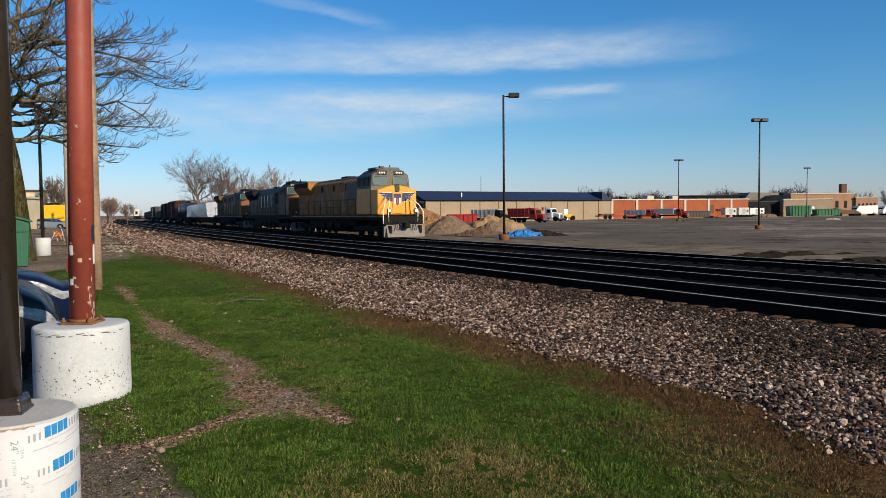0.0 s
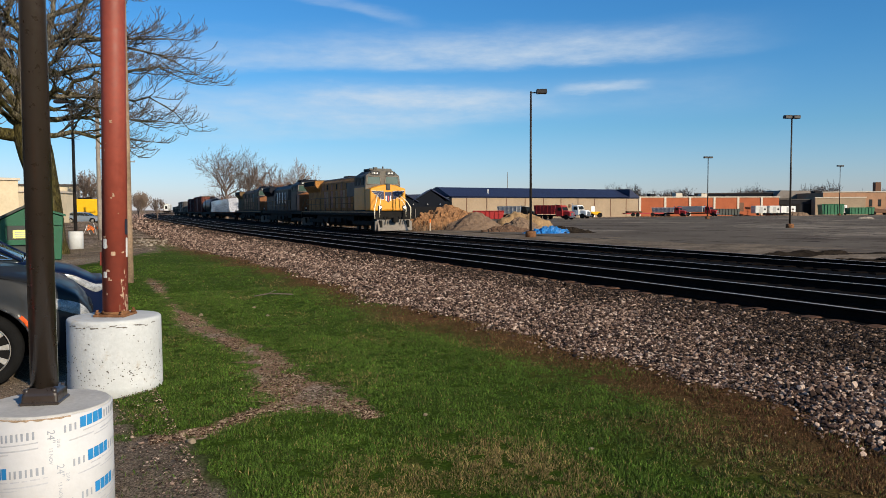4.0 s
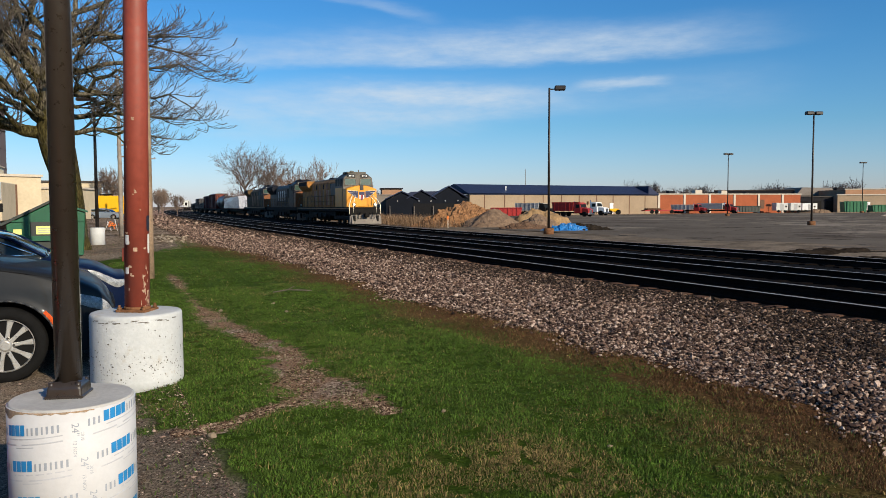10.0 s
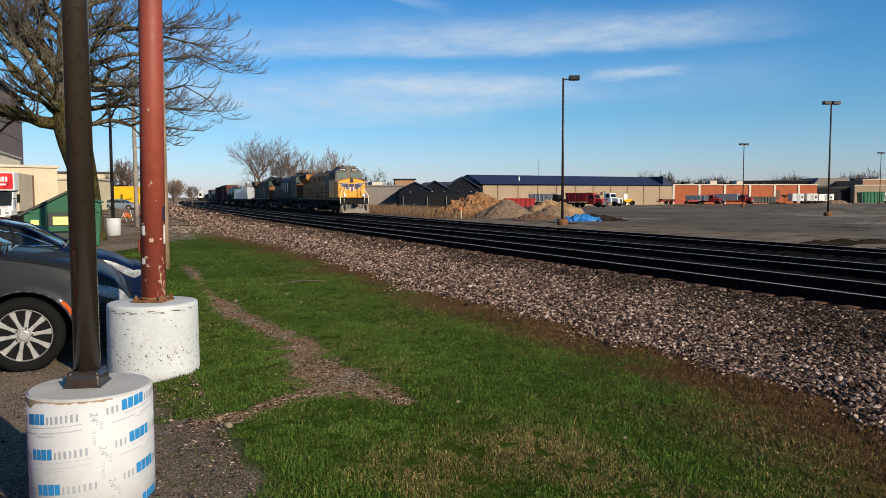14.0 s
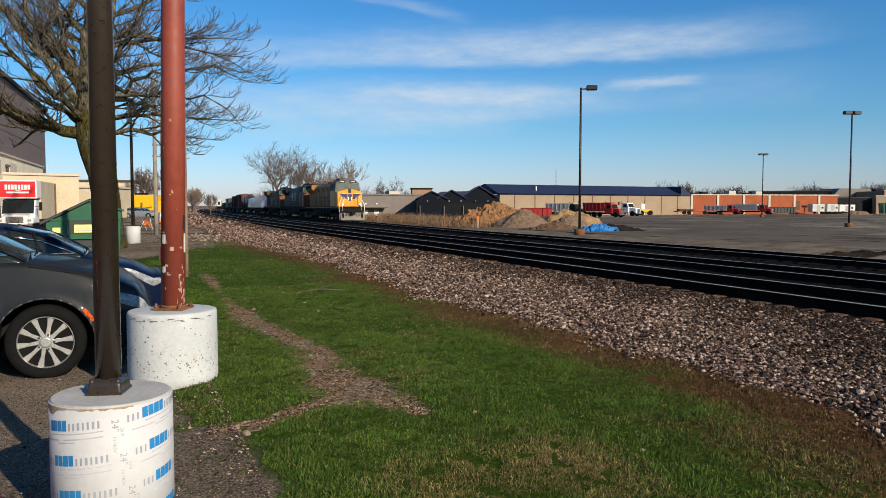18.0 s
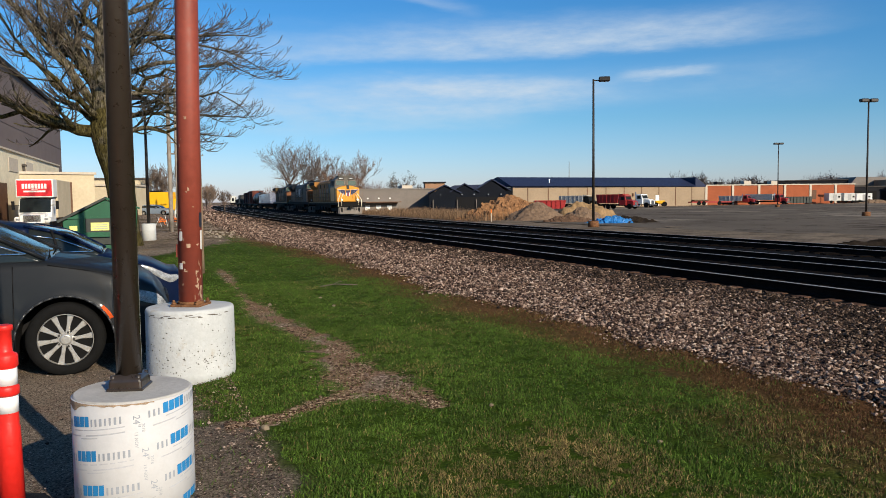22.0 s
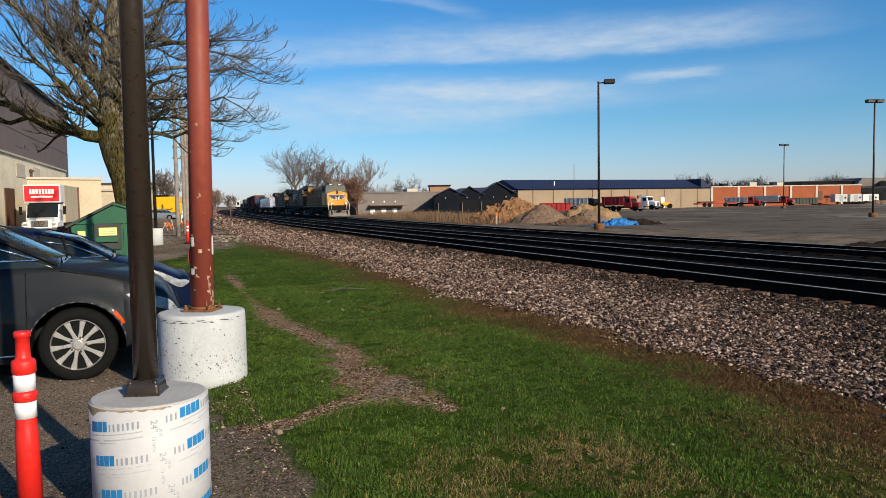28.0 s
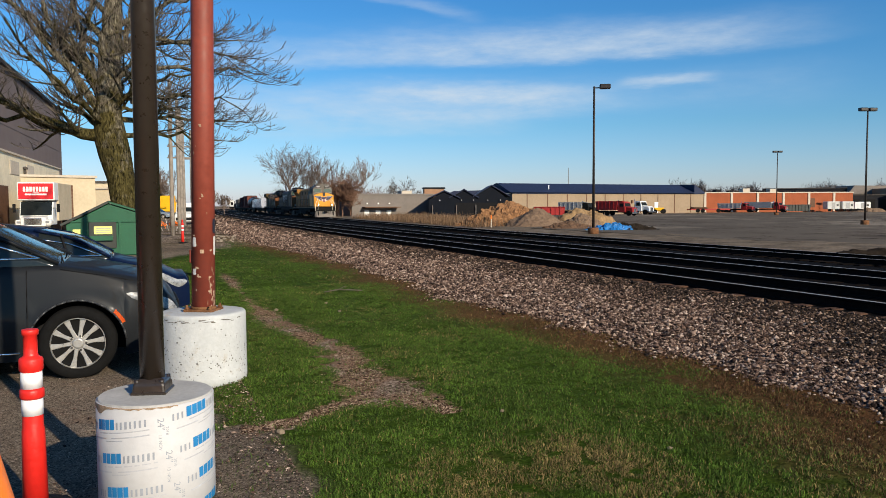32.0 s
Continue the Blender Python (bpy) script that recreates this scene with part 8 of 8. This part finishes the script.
def make_leaf_litter():
    """Broken leaves and wood chips trodden into the bare soil."""
    tv, tf = rock_templates(8, 5, False)
    rng = np.random.RandomState(23)
    n = 42000
    s = 6.3 + 12.5 * rng.random_sample(n) ** 1.7
    mid_o, half_o = trace_at(s)
    o = mid_o + rng.normal(0, 0.55, n) * (half_o + 0.03)
    thick = np.sin(s * 2.6 + 1.5 * np.sin(o * 7.0)) + 0.6 * np.sin(s * 5.7 - o * 9.0) + 0.9 * (s < 8.2)
    lies = (rng.random_sample(n) < np.clip(0.25 + 0.6 * thick, 0.04, 1.0)) & (half_o > 0.02)
    s, o = s[lies], o[lies]
    k = 2600
    ob_ = rng.uniform(-9.8, -8.7, k)
    s = np.concatenate([s, branch_at(ob_) + rng.normal(0, 0.06, k)])
    o = np.concatenate([o, ob_])
    x, y = line_points(s, o)
    sz = 0.0048 * rng.lognormal(0.0, 0.40, len(s))
    P = np.stack([x, y, ground_height(x, y) + sz * 0.3], -1)
    S = sz[:, None] * np.stack([rng.uniform(0.8, 2.2, len(s)), rng.uniform(0.6, 1.1, len(s)), rng.uniform(0.3, 0.8, len(s))], -1)
    scatter("leaf_litter", tv, tf, P, S, rng.uniform(0, math.tau, len(s)), MAT_LEAFLITTER, "reddish-brown leaf crumbs and chips on trodden soil", "leaf litter")


def clumps(x, y, size, seed):
    """Smooth random heights between 0 and 1 on a lattice of the given spacing."""
    lattice = np.random.RandomState(seed).random_sample((256, 256))
    u, v = x / size, y / size
    i, j = np.floor(u).astype(int), np.floor(v).astype(int)
    a, b = u - i, v - j
    a, b = a * a * (3 - 2 * a), b * b * (3 - 2 * b)
    i0, j0, i1, j1 = i % 256, j % 256, (i + 1) % 256, (j + 1) % 256
    return (lattice[i0, j0] * (1 - a) + lattice[i1, j0] * a) * (1 - b) + (lattice[i0, j1] * (1 - a) + lattice[i1, j1] * a) * b


def make_grass():
    blades = []
    for k in range(6):
        r = np.random.RandomState(k)
        b = r.uniform(-0.5, 0.5, 2)
        blades.append([(-0.5, 0, 0), (0.5, 0, 0), (0.25 + b[0] * 3, b[1] * 4, 0.75), (-0.05 + b[0] * 6, b[1] * 8, 1.0)])
    faces = [(0, 1, 2, 3)]
    rng = np.random.RandomState(3)
    S, O = [], []
    for s0, s1, dens in ((1.5, 6.0, 17000), (6.0, 10.0, 10000), (10.0, 16.0, 3400), (16.0, 24.0, 1000), (24.0, 38.0, 350)):
        n = int((s1 - s0) * 6.1 * dens)
        S.append(rng.uniform(s0, s1, n))
        O.append(rng.uniform(-10.3, -4.2, n))
    s, o = np.concatenate(S), np.concatenate(O)
    x, y = line_points(s, o)
    wob = np.sin(x * 2.3 + 1.7 * np.sin(y * 1.9)) * np.sin(y * 2.9 + 0.7) * 0.5 + 0.5 * np.sin(x * 5.1 + y * 3.3) * 0.4
    mid_o, half_o = trace_at(s)
    fray = 0.5 * np.sin(x * 9.0 + 2.0 * np.sin(y * 7.0)) + 0.5 * np.sin(y * 13.0 - x * 6.0)
    on_path = np.abs(o - mid_o) < half_o * (0.88 + 0.6 * wob + 0.45 * fray)
    branch = (np.abs(s - branch_at(o) - 0.10 * wob) < 0.10 + 0.09 * wob + 0.05 * fray) & (o > -9.9) & (o < -8.5)
    bare = o + 0.10 * wob + 0.09 * np.sin(x * 9.0 + 2.0 * np.sin(y * 7.0)) < np.interp(s, [-6, 3, 5.1, 6.3, 6.65, 9, 14, 22, 33, 40], [-9.4, -9.5, -9.62, -9.60, -9.92, -10.0, -10.2, -10.2, -7.0, -6.6])
    keep = (o < edge_at(s) + 0.04 + 0.12 * wob) & ~(on_path & (rng.random_sample(len(s)) < 0.90)) & ~(branch & (rng.random_sample(len(s)) < 0.9)) & ~(bare & (rng.random_sample(len(s)) < 0.97))
    tuft = 0.65 * clumps(x, y, 0.07, 1) + 0.35 * clumps(x, y, 0.19, 2)
    keep &= tuft > 0.27 + 0.10 * rng.random_sample(len(s))
    s, o, x, y, wob, tuft = s[keep], o[keep], x[keep], y[keep], wob[keep], tuft[keep]
    past = o - edge_at(s)
    broad = np.sin(s * 0.9 + 1.1 * np.sin(o * 1.2)) * 0.35 + 0.3 * np.sin(s * 2.1 - o * 1.6)
    brown = np.clip((past + 1.15 + 0.45 * np.clip((7.5 - s) / 3.0, 0, 1.5) + 0.5 * wob + broad) / 1.0, 0, 1) * 0.92 + np.clip((wob - 0.25) * 0.8, 0, 0.3)
    near_edge = np.clip((5.9 - s) / 0.9, 0, 1) * np.clip((o + 9.3) / 0.5, 0, 1) * np.clip((-7.0 - o) / 0.8, 0, 1) * np.where(s > 4.3, 0.62, 0.5)
    straw = rng.random_sample(len(s)) < np.clip(brown + near_edge * (wob > -0.1) + 0.06, 0, 0.95)
    grow_far = np.interp(s, [-6, 6, 12, 20, 38], [0.8, 1, 1.4, 2.2, 4.0])
    rust = straw & (rng.random_sample(len(s)) < np.clip((past + 1.7 + 0.5 * wob) / 1.1, 0, 0.88))
    for name, sel, m_, hgt, label in (("grass", ~straw, MAT_BLADE, 0.0165, "short green spring grass blades"), ("straw_grass", straw & ~rust, MAT_STRAW, 0.016, "short dry straw-coloured grass blades"),
                                      ("brown_thatch", rust, MAT_THATCH, 0.017, "rusty brown dead grass beside the ballast")):
        k = int(sel.sum())
        broad_leaf = rng.random_sample(k) < 0.30
        h = hgt * rng.lognormal(0.0, 0.35, k) * (0.35 + 1.45 * tuft[sel]) * np.where(broad_leaf, 0.8, 1.0)
        w = np.where(broad_leaf, rng.uniform(0.0045, 0.008, k), rng.uniform(0.0022, 0.0042, k)) * grow_far[sel]
        P = np.stack([x[sel], y[sel], ground_height(x[sel], y[sel]) - 0.004], -1)
        scatter(name, blades, faces, P, np.stack([w, w, h], -1), rng.uniform(0, math.tau, k), m_, label, "grass")


def make_litter():
    tv, tf = rock_templates(4, 7)

    def stone(x, y, size, material, label, seed):
        rng = random.Random(seed)
        me = bpy.data.meshes.new("stone")
        z = float(ground_height(np.array(x), np.array(y)))
        me.from_pydata([(a * size * 1.2, b * size, c * size * 0.75) for a, b, c in tv[seed % 4]], [], tf)
        me.materials.append(material)
        ob = new("stone", me)
        ob.matrix_basis = pose(x, y, z + size * 0.45, 0, 0, rng.uniform(0, 360))
        tagged(ob, label, "stone", group="stones in the grass")
    for k, (x, y, size) in enumerate(((0.69, 6.01, 0.018), (-0.41, 6.76, 0.018), (-3.46, 12.9, 0.025), (-3.0, 12.0, 0.025), (-4.0, 12.1, 0.03), (-1.9, 6.05, 0.03), (0.1, 5.1, 0.012), (1.9, 6.3, 0.012))):
        stone(x, y, size, MAT_PEBBLE, "pale stone lying in short grass", k)
    stone(2.8, 6.32, 0.03, MAT_LITTER, "bright white lump at the edge of the ballast", 2)
    for k in range(70):
        rng = random.Random(300 + k)
        s, o = rng.gauss(39, 2.6), rng.gauss(-6.8, 0.5)
        x, y = line_points(s, o)
        stone(float(x), float(y), rng.uniform(0.02, 0.075), MAT_RUBBLE, "pale broken rubble stone beside the tracks", k)
    st = thing("branch", "thin fallen branch lying in the grass", "branch", pose(-3.6, 14.5, 0.015, 0, 0, 10) @ Matrix.Scale(0.62, 4))
    part("stick", Shape().pipe([(-0.5, 0, 0), (-0.1, 0.05, 0.06), (0.3, 0.02, 0.05), (0.6, 0.1, 0.02)], 0.018, 6), MAT_TWIG, st)
    part("twig", Shape().pipe([(-0.1, 0.05, 0.06), (0.05, 0.3, 0.12), (0.1, 0.4, 0.1)], 0.01, 5), MAT_TWIG, st)


make_ground()
make_tracks()
make_lot()
make_train()
make_tube_base()
make_pedestal()
make_cars()
make_yard()
make_buildings_left()
make_buildings_right()
make_lot_things()
make_trees()
make_stones()
make_grass()
make_leaf_litter()
make_litter()
motions()
